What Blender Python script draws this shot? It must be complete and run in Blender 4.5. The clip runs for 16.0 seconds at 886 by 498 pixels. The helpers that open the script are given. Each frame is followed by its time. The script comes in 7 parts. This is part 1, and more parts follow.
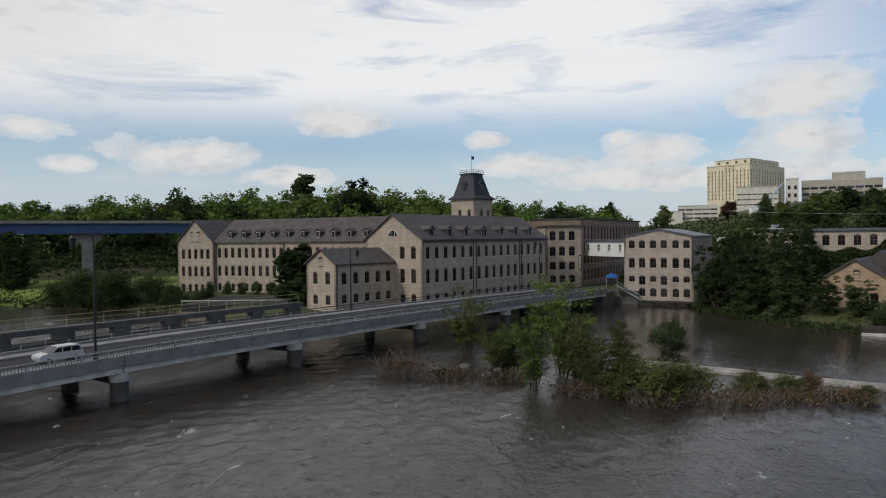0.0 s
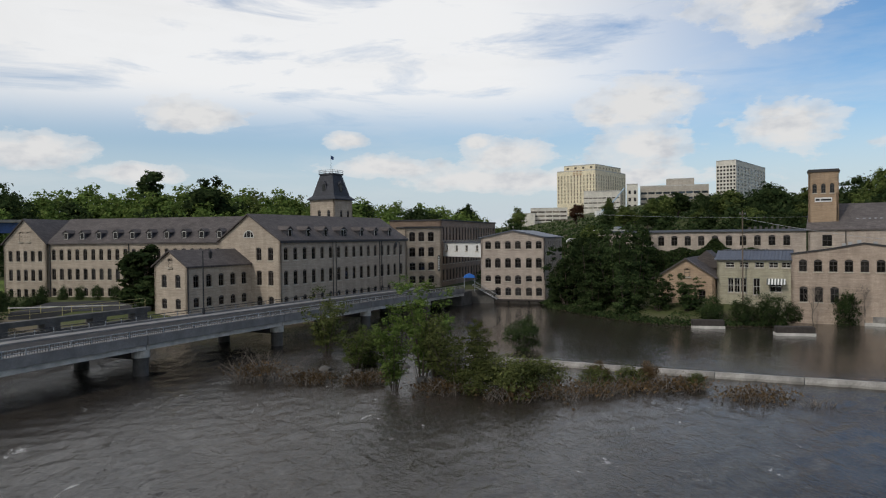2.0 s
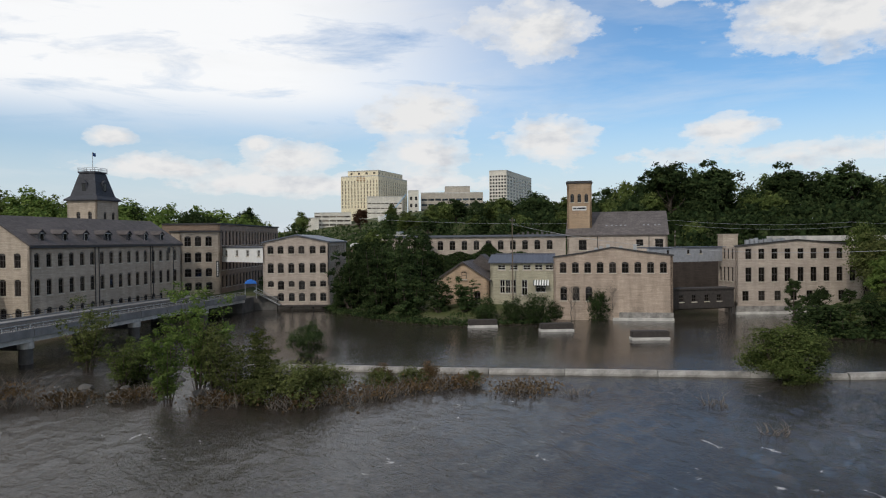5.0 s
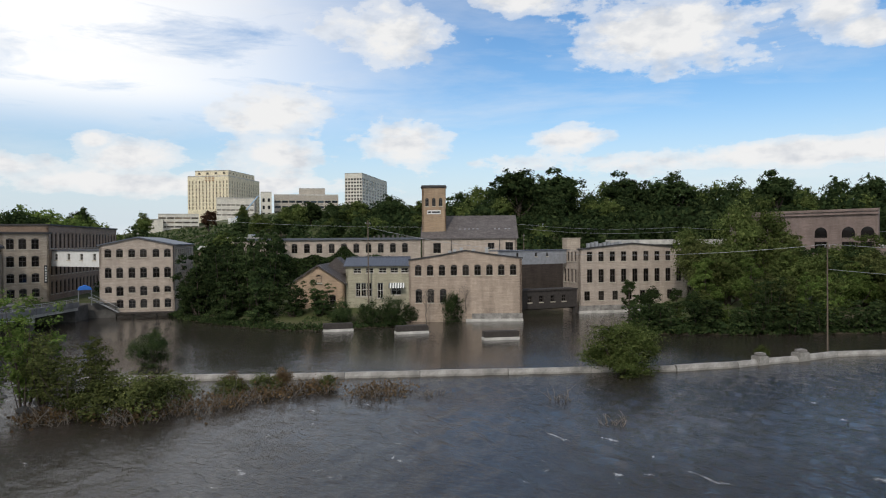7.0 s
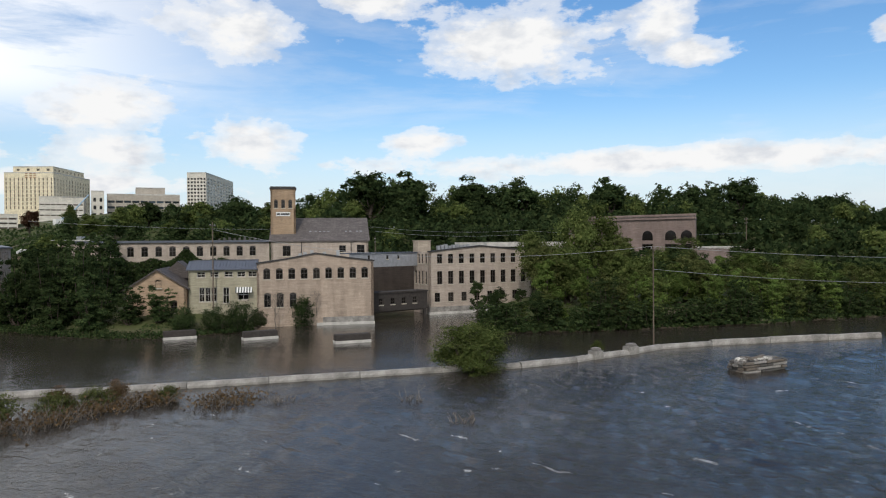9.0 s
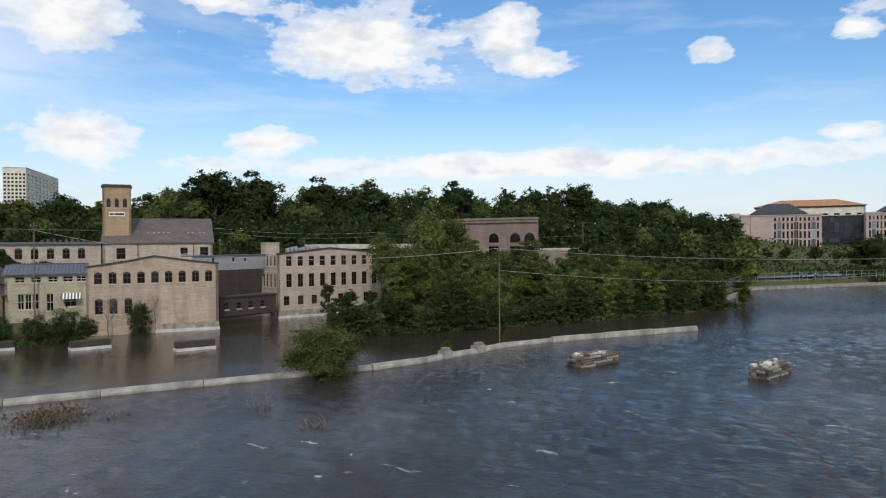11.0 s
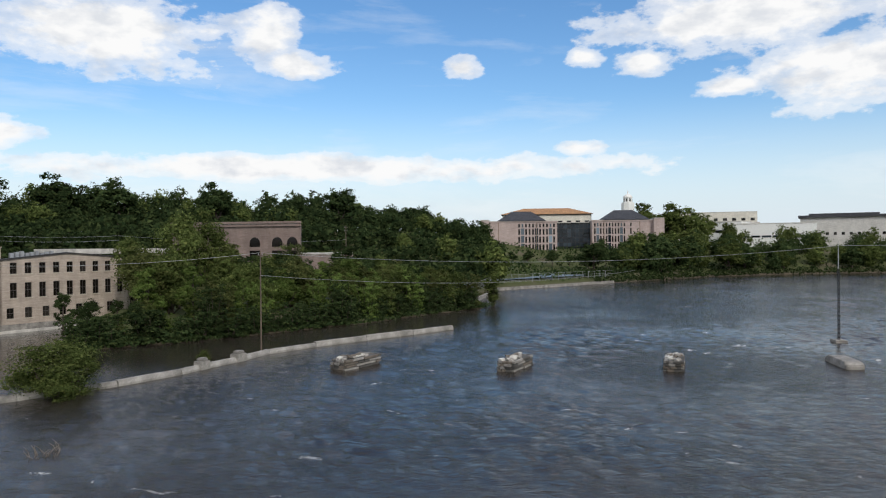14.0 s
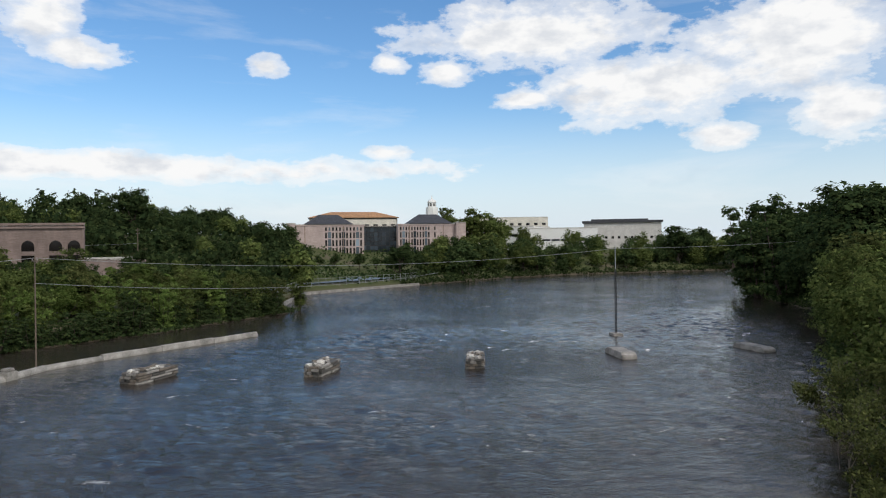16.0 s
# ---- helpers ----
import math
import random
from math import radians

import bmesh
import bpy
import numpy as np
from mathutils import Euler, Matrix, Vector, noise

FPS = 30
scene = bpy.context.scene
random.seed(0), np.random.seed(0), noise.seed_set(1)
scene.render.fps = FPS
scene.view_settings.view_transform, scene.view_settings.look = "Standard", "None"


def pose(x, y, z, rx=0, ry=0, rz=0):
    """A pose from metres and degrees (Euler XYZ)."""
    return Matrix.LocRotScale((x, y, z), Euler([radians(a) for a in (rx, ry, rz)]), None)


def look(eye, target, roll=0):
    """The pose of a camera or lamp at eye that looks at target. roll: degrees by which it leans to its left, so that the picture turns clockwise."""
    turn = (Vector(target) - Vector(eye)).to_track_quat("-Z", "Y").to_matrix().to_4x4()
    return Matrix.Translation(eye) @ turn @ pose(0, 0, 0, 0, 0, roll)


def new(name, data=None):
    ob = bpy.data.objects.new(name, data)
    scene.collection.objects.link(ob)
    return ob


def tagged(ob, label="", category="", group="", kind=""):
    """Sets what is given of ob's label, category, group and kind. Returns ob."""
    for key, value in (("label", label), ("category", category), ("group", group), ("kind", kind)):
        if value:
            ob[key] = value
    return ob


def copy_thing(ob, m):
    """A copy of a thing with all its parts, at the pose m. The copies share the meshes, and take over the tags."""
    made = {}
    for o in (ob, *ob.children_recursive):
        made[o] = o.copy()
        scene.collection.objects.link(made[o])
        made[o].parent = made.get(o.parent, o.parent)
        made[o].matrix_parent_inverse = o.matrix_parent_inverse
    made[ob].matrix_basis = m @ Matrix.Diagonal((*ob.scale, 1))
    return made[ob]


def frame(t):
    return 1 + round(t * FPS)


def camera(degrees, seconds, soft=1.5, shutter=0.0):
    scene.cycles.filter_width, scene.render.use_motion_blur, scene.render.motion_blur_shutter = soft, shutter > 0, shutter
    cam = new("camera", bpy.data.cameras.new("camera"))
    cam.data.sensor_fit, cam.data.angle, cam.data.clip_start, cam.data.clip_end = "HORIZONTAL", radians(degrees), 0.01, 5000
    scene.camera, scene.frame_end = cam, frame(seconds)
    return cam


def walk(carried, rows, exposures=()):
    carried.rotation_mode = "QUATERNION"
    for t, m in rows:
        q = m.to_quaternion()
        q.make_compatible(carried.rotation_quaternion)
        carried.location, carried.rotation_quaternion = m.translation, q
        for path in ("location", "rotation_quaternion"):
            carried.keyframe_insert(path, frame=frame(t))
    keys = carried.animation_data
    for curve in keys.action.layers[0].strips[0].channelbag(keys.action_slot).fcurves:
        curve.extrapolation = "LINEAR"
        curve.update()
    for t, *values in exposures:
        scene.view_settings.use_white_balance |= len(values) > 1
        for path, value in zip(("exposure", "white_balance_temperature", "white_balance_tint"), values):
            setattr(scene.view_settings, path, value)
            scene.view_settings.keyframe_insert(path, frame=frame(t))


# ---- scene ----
# The camera hovers 13 m over the river and turns to its right.
cam = camera(63.95, 16.0, soft=1.15)
EYE = 13.0
ROWS = [
    (0.0, 0.01, -0.89, 0.66), (0.5, -2.82, -0.89, 0.65), (1.0, -5.61, -0.90, 0.64), (1.5, -8.44, -0.94, 0.64),
    (2.0, -11.25, -0.94, 0.61), (2.5, -14.13, -0.88, 0.60), (3.0, -17.00, -0.90, 0.62), (3.5, -19.88, -0.91, 0.57),
    (4.0, -22.78, -0.85, 0.55), (6.5, -37.22, -0.63, 0.49), (7.0, -40.16, -0.59, 0.44), (7.5, -43.15, -0.57, 0.46),
    (8.0, -46.13, -0.58, 0.50), (8.5, -49.10, -0.53, 0.50), (9.0, -52.11, -0.48, 0.49), (11.5, -67.10, -0.41, 0.51),
    (12.0, -70.12, -0.40, 0.55), (12.5, -73.12, -0.35, 0.54), (13.0, -76.10, -0.31, 0.56), (13.5, -79.24, -0.28, 0.50),
    (14.0, -83.04, -0.23, 0.51), (14.5, -86.94, -0.20, 0.58), (15.0, -90.80, -0.18, 0.61), (15.5, -94.68, -0.12, 0.59),
    (16.0, -98.52, -0.11, 0.67),
]
walk(cam, [(t, pose(0, 0, EYE, 90 + pitch, roll, yaw)) for t, yaw, pitch, roll in ROWS], [(0, -0.54), (4, -0.4), (7, -0.25), (9, -0.15), (13, -0.1), (16, -0.13)])

# ---- world and sun ----
SUN_AZ, SUN_EL = 121.0, 42.0          # bearing to the left of +y, and height
sun = new("sun", bpy.data.lights.new("sun", "SUN"))
sun.data.energy, sun.data.angle, sun.data.color = 2.0, radians(1.2), (1.0, 0.94, 0.86)
SUN_DIR = Vector((-math.sin(radians(SUN_AZ)) * math.cos(radians(SUN_EL)), math.cos(radians(SUN_AZ)) * math.cos(radians(SUN_EL)), math.sin(radians(SUN_EL))))
sun.matrix_world = look((0, 0, 60), Vector((0, 0, 60)) - SUN_DIR)

world = bpy.data.worlds.new("sky")
scene.world = world
world.use_nodes = True


class Nodes:
    """Small builder for node trees."""

    def __init__(self, tree):
        self.tree = tree
        tree.nodes.clear()

    def add(self, kind, *ins, operation="", use_clamp=False, interpolation_type="", rotation_type=""):
        n = self.tree.nodes.new(kind)
        if operation:
            n.operation = operation
        if use_clamp:
            n.use_clamp = True
        if interpolation_type:
            n.interpolation_type = interpolation_type
        if rotation_type:
            n.rotation_type = rotation_type
        for i, v in enumerate(ins):
            if v is not None:
                self.put(n, i, v)
        return n

    def put(self, n, key, v):
        if hasattr(v, "is_output"):
            self.tree.links.new(v, n.inputs[key])
        elif hasattr(v, "outputs"):
            self.tree.links.new(v.outputs[0], n.inputs[key])
        else:
            n.inputs[key].default_value = v

    def math(self, op, a, b=0.0, c=None, clamp=False):
        return self.add("ShaderNodeMath", a, b, c, operation=op, use_clamp=clamp)

    def ramp(self, fac, stops, interp="LINEAR"):
        n = self.add("ShaderNodeValToRGB", fac)
        n.color_ramp.interpolation = interp
        while len(n.color_ramp.elements) < len(stops):
            n.color_ramp.elements.new(0.5)
        for e, (p, c) in zip(n.color_ramp.elements, stops):
            e.position, e.color = p, (*c, 1.0) if isinstance(c, tuple) else (c, c, c, 1.0)
        return n

    def mix(self, fac, a, b, blend="MIX"):
        n = self.tree.nodes.new("ShaderNodeMix")
        n.data_type, n.blend_type = "RGBA", blend
        for key, v in ((0, fac), (6, a), (7, b)):
            if isinstance(v, tuple) and len(v) == 3:
                v = (*v, 1.0)
            self.put(n, key, v)
        return n.outputs[2]

    def noise(self, vec, scale, detail=4.0, rough=0.55, distort=0.0):
        n = self.add("ShaderNodeTexNoise")
        if vec is not None:
            self.put(n, "Vector", vec)
        n.inputs["Scale"].default_value, n.inputs["Detail"].default_value = scale, detail
        n.inputs["Roughness"].default_value, n.inputs["Distortion"].default_value = rough, distort
        return n.outputs[0]


# Clouds: bearing, height, half width, half height, all in degrees.
CLOUDS = [
    (-27.2, 10.0, 4.0, 2.1), (-27.2, 6.8, 3.6, 1.8), (-3.5, 7.8, 1.7, 0.7), (-14.0, 7.5, 1.5, 0.7), (-36.0, 16.1, 4.8, 2.1),
    (-37.3, 7.8, 3.4, 1.9), (-50.4, 7.9, 2.9, 1.1), (-57.7, 15.6, 7.3, 3.0), (-16.8, 6.5, 3.5, 1.4),
    (-69.0, 16.1, 2.6, 1.9), (-71.5, 14.1, 3.0, 1.1), (-84.8, 14.2, 1.4, 0.8), (-94.2, 14.5, 1.6, 0.7), (-94.1, 7.7, 1.8, 0.6),
    (-105.4, 16.6, 9.5, 2.5), (-114.9, 12.2, 7.6, 2.7), (-125.9, 14.7, 7.9, 3.9), (-128.3, 9.4, 3.1, 2.3), (-120.2, 8.1, 2.4, 0.9),
    (-105.1, 11.6, 2.3, 0.7), (-99.0, 13.8, 2.1, 0.9), (-47.0, 19.0, 4.0, 1.2), (-72.0, 6.2, 24.0, 1.0), (-20.0, 4.5, 12.0, 0.9),
    (-7.0, 5.6, 5.0, 0.9), (8.5, 9.4, 4.5, 1.1), (20.0, 6.4, 5.5, 1.3), (27.5, 5.6, 1.6, 0.6), (12.5, 5.0, 3.6, 0.7), (30.0, 8.0, 2.4, 0.8),
]


def build_sky():
    k = Nodes(world.node_tree)
    sky = k.add("ShaderNodeTexSky")
    sky.sky_type, sky.sun_disc = "NISHITA", False
    sky.sun_elevation, sky.sun_rotation = radians(SUN_EL), radians(-SUN_AZ)
    sky.air_density, sky.dust_density, sky.ozone_density = 1.0, 0.6, 1.5
    way = k.add("ShaderNodeTexCoord").outputs["Generated"]
    sep = k.add("ShaderNodeSeparateXYZ", way)
    bearing = k.math("MULTIPLY", k.math("ARCTAN2", k.math("MULTIPLY", sep.outputs[0], -1.0), sep.outputs[1]), 57.2958)
    height = k.math("MULTIPLY", k.math("ARCSINE", sep.outputs[2]), 57.2958)
    flat = k.add("ShaderNodeCombineXYZ", bearing, height, 0.0)
    wide = k.add("ShaderNodeVectorMath", flat, (0.0125, 0.024, 0.0), operation="MULTIPLY")
    lumps = k.math("ADD", k.math("MULTIPLY", k.noise(wide, 15.0, 3.0, 0.5), 0.6), k.math("MULTIPLY", k.noise(wide, 48.0, 6.0, 0.62), 0.4))
    best = None
    low = None
    for az, el, w, h in CLOUDS:
        d = k.add("ShaderNodeVectorMath", flat, (az, el, 0.0), operation="SUBTRACT")
        d = k.add("ShaderNodeVectorMath", d, (1.0 / w, 1.0 / h, 0.0), operation="MULTIPLY")
        size = k.add("ShaderNodeVectorMath", d, operation="LENGTH").outputs["Value"]
        best = size if best is None else k.add("ShaderNodeMath", best, size, 0.25, operation="SMOOTH_MIN")
    puff = k.math("ADD", k.math("SUBTRACT", 1.25, best), k.math("MULTIPLY", k.math("SUBTRACT", lumps, 0.5), 3.0))
    cover = k.ramp(puff, [(0.0, 0.0), (0.3, 0.6), (0.8, 1.0)], "EASE")
    # streaky high cloud, thick to the north-west and thinning out to the east
    stretch = k.add("ShaderNodeVectorMath", flat, (0.03, 0.16, 0.0), operation="MULTIPLY")
    turned = k.add("ShaderNodeVectorRotate", stretch, rotation_type="Z_AXIS")
    turned.inputs["Angle"].default_value = radians(-14)
    wisps = k.noise(turned, 2.2, 8.0, 0.62, 0.5)
    side = k.add("ShaderNodeMapRange", bearing, -46.0, -14.0, 0.0, 1.0, interpolation_type="SMOOTHSTEP")
    up = k.add("ShaderNodeMapRange", height, 7.0, 12.0, 0.0, 1.0, interpolation_type="SMOOTHSTEP")
    up = k.math("MULTIPLY", up, k.add("ShaderNodeMapRange", height, 22.0, 38.0, 1.0, 0.25, interpolation_type="SMOOTHSTEP"))
    sheet = k.math("MULTIPLY", k.math("MULTIPLY", side, up), k.ramp(wisps, [(0.24, 0.2), (0.47, 1.0)]), clamp=True)
    few = k.math("MULTIPLY", k.ramp(k.noise(turned, 1.3, 8.0, 0.6, 0.3), [(0.5, 0.0), (0.75, 0.45)]), 1.0)
    haze = k.add("ShaderNodeMapRange", height, 0.5, 12.0, 0.92, 0.0, interpolation_type="SMOOTHSTEP")
    # broken white cloud overhead and behind, open blue to the east
    ahead = k.add("ShaderNodeMapRange", k.math("ABSOLUTE", k.math("ADD", bearing, 55.0)), 62.0, 90.0, 0.0, 1.0, interpolation_type="SMOOTHSTEP")
    over = k.add("ShaderNodeMapRange", height, 22.0, 40.0, 0.0, 1.0, interpolation_type="SMOOTHSTEP")
    field = k.math("MULTIPLY", k.math("MAXIMUM", ahead, k.math("MULTIPLY", over, k.add("ShaderNodeMapRange", bearing, -85.0, -40.0, 0.0, 0.6))), k.ramp(k.noise(way, 3.2, 6.0, 0.6, 0.4), [(0.36, 0.0), (0.56, 1.0)]))
    few = k.math("MAXIMUM", few, k.math("MULTIPLY", field, k.add("ShaderNodeMapRange", height, 6.0, 16.0, 0.0, 1.0)))
    dense = k.math("MAXIMUM", cover, few, clamp=True)
    shade = k.ramp(k.math("ADD", k.noise(k.add("ShaderNodeVectorMath", wide, (0.0, 0.012, 0.0), operation="ADD"), 26.0, 4.0, 0.55), k.math("MULTIPLY", k.math("SUBTRACT", 0.5, cover), 0.08)), [(0.30, (8.0, 8.3, 8.8)), (0.50, (10.4, 10.4, 10.4))])
    blue = k.add("ShaderNodeHueSaturation", None, None, None, None, sky)
    blue.inputs["Saturation"].default_value, blue.inputs["Value"].default_value = 1.25, 1.55
    c = k.mix(haze, k.mix(1.0, blue.outputs[0], (0.96, 1.0, 1.04), "MULTIPLY"), (7.5, 8.5, 9.5))
    c = k.mix(k.math("MULTIPLY", sheet, 0.95), c, (12.6, 12.6, 12.6))
    c = k.mix(dense, c, shade.outputs[0])
    bg = k.add("ShaderNodeBackground", c, 0.1)
    out = k.add("ShaderNodeOutputWorld", bg)


build_sky()

# ---- materials ----


def material(name):
    m = bpy.data.materials.new(name)
    m.use_nodes = True
    return m, Nodes(m.node_tree)


def finish(k, color, rough=0.8, metal=0.0, bump=None, strength=0.3, dist=0.02, spec=0.5, **more):
    p = k.add("ShaderNodeBsdfPrincipled")
    k.put(p, "Base Color", (*color, 1.0) if isinstance(color, tuple) and len(color) == 3 else color)
    k.put(p, "Roughness", rough)
    k.put(p, "Metallic", metal)
    k.put(p, "Specular IOR Level", spec)
    for key, v in more.items():
        k.put(p, key.replace("_", " "), v)
    if bump is not None:
        b = k.add("ShaderNodeBump")
        b.inputs["Strength"].default_value, b.inputs["Distance"].default_value = strength, dist
        k.put(b, "Height", bump)
        k.put(p, "Normal", b)
    k.add("ShaderNodeOutputMaterial", p)
    return p


def obj_coord(k):
    return k.add("ShaderNodeTexCoord").outputs["Object"]


def world_coord(k):
    return k.add("ShaderNodeNewGeometry").outputs["Position"]


def brick_mat(name, a, b, mortar, stain=0.5):
    """Weathered brick: courses, blotches and streaks that run down the wall."""
    m, k = material(name)
    co = obj_coord(k)
    sep = k.add("ShaderNodeSeparateXYZ", co)
    run = k.add("ShaderNodeCombineXYZ", k.math("ADD", sep.outputs[0], sep.outputs[1]), sep.outputs[2], 0.0)
    br = k.add("ShaderNodeTexBrick", run, (*a, 1), (*b, 1), (*mortar, 1))
    br.inputs["Scale"].default_value = 1.0
    br.inputs["Brick Width"].default_value, br.inputs["Row Height"].default_value = 0.42, 0.16
    br.inputs["Mortar Size"].default_value = 0.016
    blotch = k.ramp(k.noise(co, 0.3, 7.0, 0.7), [(0.3, 0.80), (0.68, 1.07)])
    course = k.ramp(k.noise(k.add("ShaderNodeMapping", co, None, None, (0.35, 0.35, 5.5)), 1.0, 3.0, 0.6), [(0.32, 0.80), (0.62, 1.06)])
    streak = k.ramp(k.noise(k.add("ShaderNodeMapping", co, None, None, (0.8, 0.8, 0.16)), 1.0, 6.0, 0.68), [(0.3, 1.0 - 0.4 * stain), (0.6, 1.04)])
    grain = k.ramp(k.noise(co, 6.0, 3.0), [(0.25, 0.86), (0.75, 1.1)])
    c = k.mix(1.0, br.outputs[0], blotch, "MULTIPLY")
    c = k.mix(1.0, c, streak, "MULTIPLY")
    c = k.mix(1.0, c, course, "MULTIPLY")
    c = k.mix(1.0, c, grain, "MULTIPLY")
    h = k.math("SUBTRACT", k.noise(co, 14.0, 3.0), k.math("MULTIPLY", br.outputs[1], 0.6))
    finish(k, c, 0.9, bump=h, strength=0.5, dist=0.02, spec=0.2)
    return m


def plain_mat(name, color, rough=0.7, metal=0.0, scale=1.5, vary=0.25, bump=0.2, spec=0.4):
    m, k = material(name)
    co = obj_coord(k)
    big = k.ramp(k.noise(co, scale, 5.0, 0.6), [(0.3, 1.0 - vary), (0.7, 1.0 + vary * 0.5)])
    fine = k.ramp(k.noise(co, scale * 9.0, 3.0), [(0.3, 1.0 - vary * 0.4), (0.7, 1.0 + vary * 0.2)])
    c = k.mix(1.0, k.mix(1.0, color, big, "MULTIPLY"), fine, "MULTIPLY")
    finish(k, c, rough, metal, k.noise(co, scale * 12.0, 3.0), bump, 0.02, spec)
    return m


def roof_mat(name, color):
    m, k = material(name)
    co = obj_coord(k)
    sep = k.add("ShaderNodeSeparateXYZ", co)
    run = k.add("ShaderNodeCombineXYZ", k.math("ADD", sep.outputs[0], sep.outputs[1]), k.math("MULTIPLY", sep.outputs[2], 1.6), 0.0)
    br = k.add("ShaderNodeTexBrick", run, (0.75, 0.75, 0.75, 1), (1.1, 1.1, 1.1, 1), (0.5, 0.5, 0.5, 1))
    br.inputs["Scale"].default_value, br.inputs["Brick Width"].default_value, br.inputs["Row Height"].default_value = 1.0, 0.7, 0.3
    br.inputs["Mortar Size"].default_value = 0.02
    big = k.ramp(k.noise(co, 0.5, 6.0, 0.65), [(0.3, 0.7), (0.7, 1.15)])
    c = k.mix(1.0, k.mix(1.0, color, br.outputs[0], "MULTIPLY"), big, "MULTIPLY")
    finish(k, c, 0.75, bump=br.outputs[1], strength=0.3, dist=-0.02, spec=0.35)
    return m


def leaf_mat(name, dark, light, warm):
    m, k = material(name)
    geo = k.add("ShaderNodeNewGeometry")
    info = k.add("ShaderNodeObjectInfo").outputs["Random"]
    leaf = k.ramp(geo.outputs["Random Per Island"], [(0.0, dark), (0.55, light), (1.0, warm)])
    clump = k.ramp(k.noise(obj_coord(k), 0.45, 3.0), [(0.3, 0.6), (0.7, 1.25)])
    tree = k.ramp(info, [(0.0, 0.7), (1.0, 1.25)])
    c = k.mix(1.0, k.mix(1.0, leaf, clump, "MULTIPLY"), tree, "MULTIPLY")
    d = k.add("ShaderNodeBsdfDiffuse", c)
    t = k.add("ShaderNodeBsdfTranslucent", c)
    s = k.add("ShaderNodeMixShader", 0.35, d, t)
    k.add("ShaderNodeOutputMaterial", s)
    return m


def water_mat():
    m, k = material("river_water")
    co = world_coord(k)
    turned = k.add("ShaderNodeMapping", co, None, (0, 0, radians(35)), (1.0, 0.45, 1.0))
    fine = k.noise(turned, 3.2, 4.0, 0.62, 0.3)
    mid = k.noise(turned, 1.1, 3.0, 0.5, 0.5)
    wide = k.noise(co, 0.035, 4.0, 0.6, 0.6)
    pos = k.add("ShaderNodeSeparateXYZ", co)
    past = k.math("ADD", pos.outputs[1], k.math("MULTIPLY", k.math("SUBTRACT", pos.outputs[0], 20.0), 0.74))
    east = k.add("ShaderNodeMapRange", pos.outputs[0], 112.0, 150.0, 0.0, 1.0)
    still = k.math("MAXIMUM", k.add("ShaderNodeMapRange", past, 66.0, 80.0, 1.0, 0.3), east)      # the pond behind the dam lies stiller
    rough_zone = k.math("MULTIPLY", k.ramp(wide, [(0.36, 0.35), (0.62, 1.0)]), still)
    h = k.math("MULTIPLY", k.math("ADD", k.math("ADD", k.math("MULTIPLY", fine, 0.5), k.math("MULTIPLY", k.noise(turned, 8.0, 3.0, 0.6, 0.4), 0.22)), mid), rough_zone)
    mud = k.mix(k.ramp(k.noise(co, 0.05, 5.0, 0.6), [(0.35, 0.0), (0.7, 1.0)]), (0.026, 0.022, 0.0175), (0.047, 0.040, 0.033))
    crest = k.ramp(k.noise(turned, 0.6, 6.0, 0.72, 0.6), [(0.64, 0.0), (0.69, 1.0)])
    zone = k.ramp(k.noise(co, 0.06, 3.0), [(0.45, 0.0), (0.6, 1.0)])
    foam = k.math("MULTIPLY", k.math("MULTIPLY", crest, zone), k.math("MAXIMUM", k.add("ShaderNodeMapRange", past, 60.0, 68.0, 1.0, 0.0), east), clamp=True)
    c = k.mix(foam, mud, (0.62, 0.61, 0.58))
    r = k.math("ADD", k.math("MULTIPLY", foam, 0.5), 0.09)
    finish(k, c, r, bump=h, strength=1.0, dist=0.2, spec=0.3)
    return m


CREAM = brick_mat("cream_brick", (0.50, 0.42, 0.335), (0.44, 0.365, 0.29), (0.41, 0.35, 0.28))
PALE = brick_mat("pale_painted_brick", (0.53, 0.445, 0.375), (0.47, 0.395, 0.335), (0.44, 0.375, 0.31))
PINKISH = brick_mat("pinkish_brick", (0.27, 0.205, 0.185), (0.235, 0.175, 0.155), (0.24, 0.20, 0.18))
TAN = brick_mat("tan_brick", (0.46, 0.33, 0.22), (0.40, 0.28, 0.18), (0.38, 0.30, 0.22))
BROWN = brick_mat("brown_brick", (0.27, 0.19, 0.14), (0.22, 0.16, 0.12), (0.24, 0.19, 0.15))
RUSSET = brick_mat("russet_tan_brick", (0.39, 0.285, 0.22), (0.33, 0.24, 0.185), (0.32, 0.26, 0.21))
LIME = brick_mat("white_panel_wall", (0.74, 0.70, 0.62), (0.70, 0.66, 0.58), (0.6, 0.57, 0.5), 0.2)
WHITE = plain_mat("white_paint", (0.74, 0.74, 0.72), 0.6, vary=0.12)
ROOF = roof_mat("grey_brown_shingles", (0.105, 0.090, 0.085))
SLATE = roof_mat("dark_slate", (0.060, 0.062, 0.072))
TILE = roof_mat("orange_roof_tiles", (0.46, 0.25, 0.12))
METAL_ROOF = plain_mat("grey_blue_metal_roof", (0.12, 0.13, 0.155), 0.45, 0.3, vary=0.15)
TRIM = plain_mat("dark_trim", (0.045, 0.042, 0.042), 0.6, vary=0.2)
SASH = plain_mat("dark_window_sash", (0.07, 0.06, 0.055), 0.5, vary=0.15)
SASH_W = plain_mat("pale_window_sash", (0.5, 0.48, 0.44), 0.5, vary=0.15)
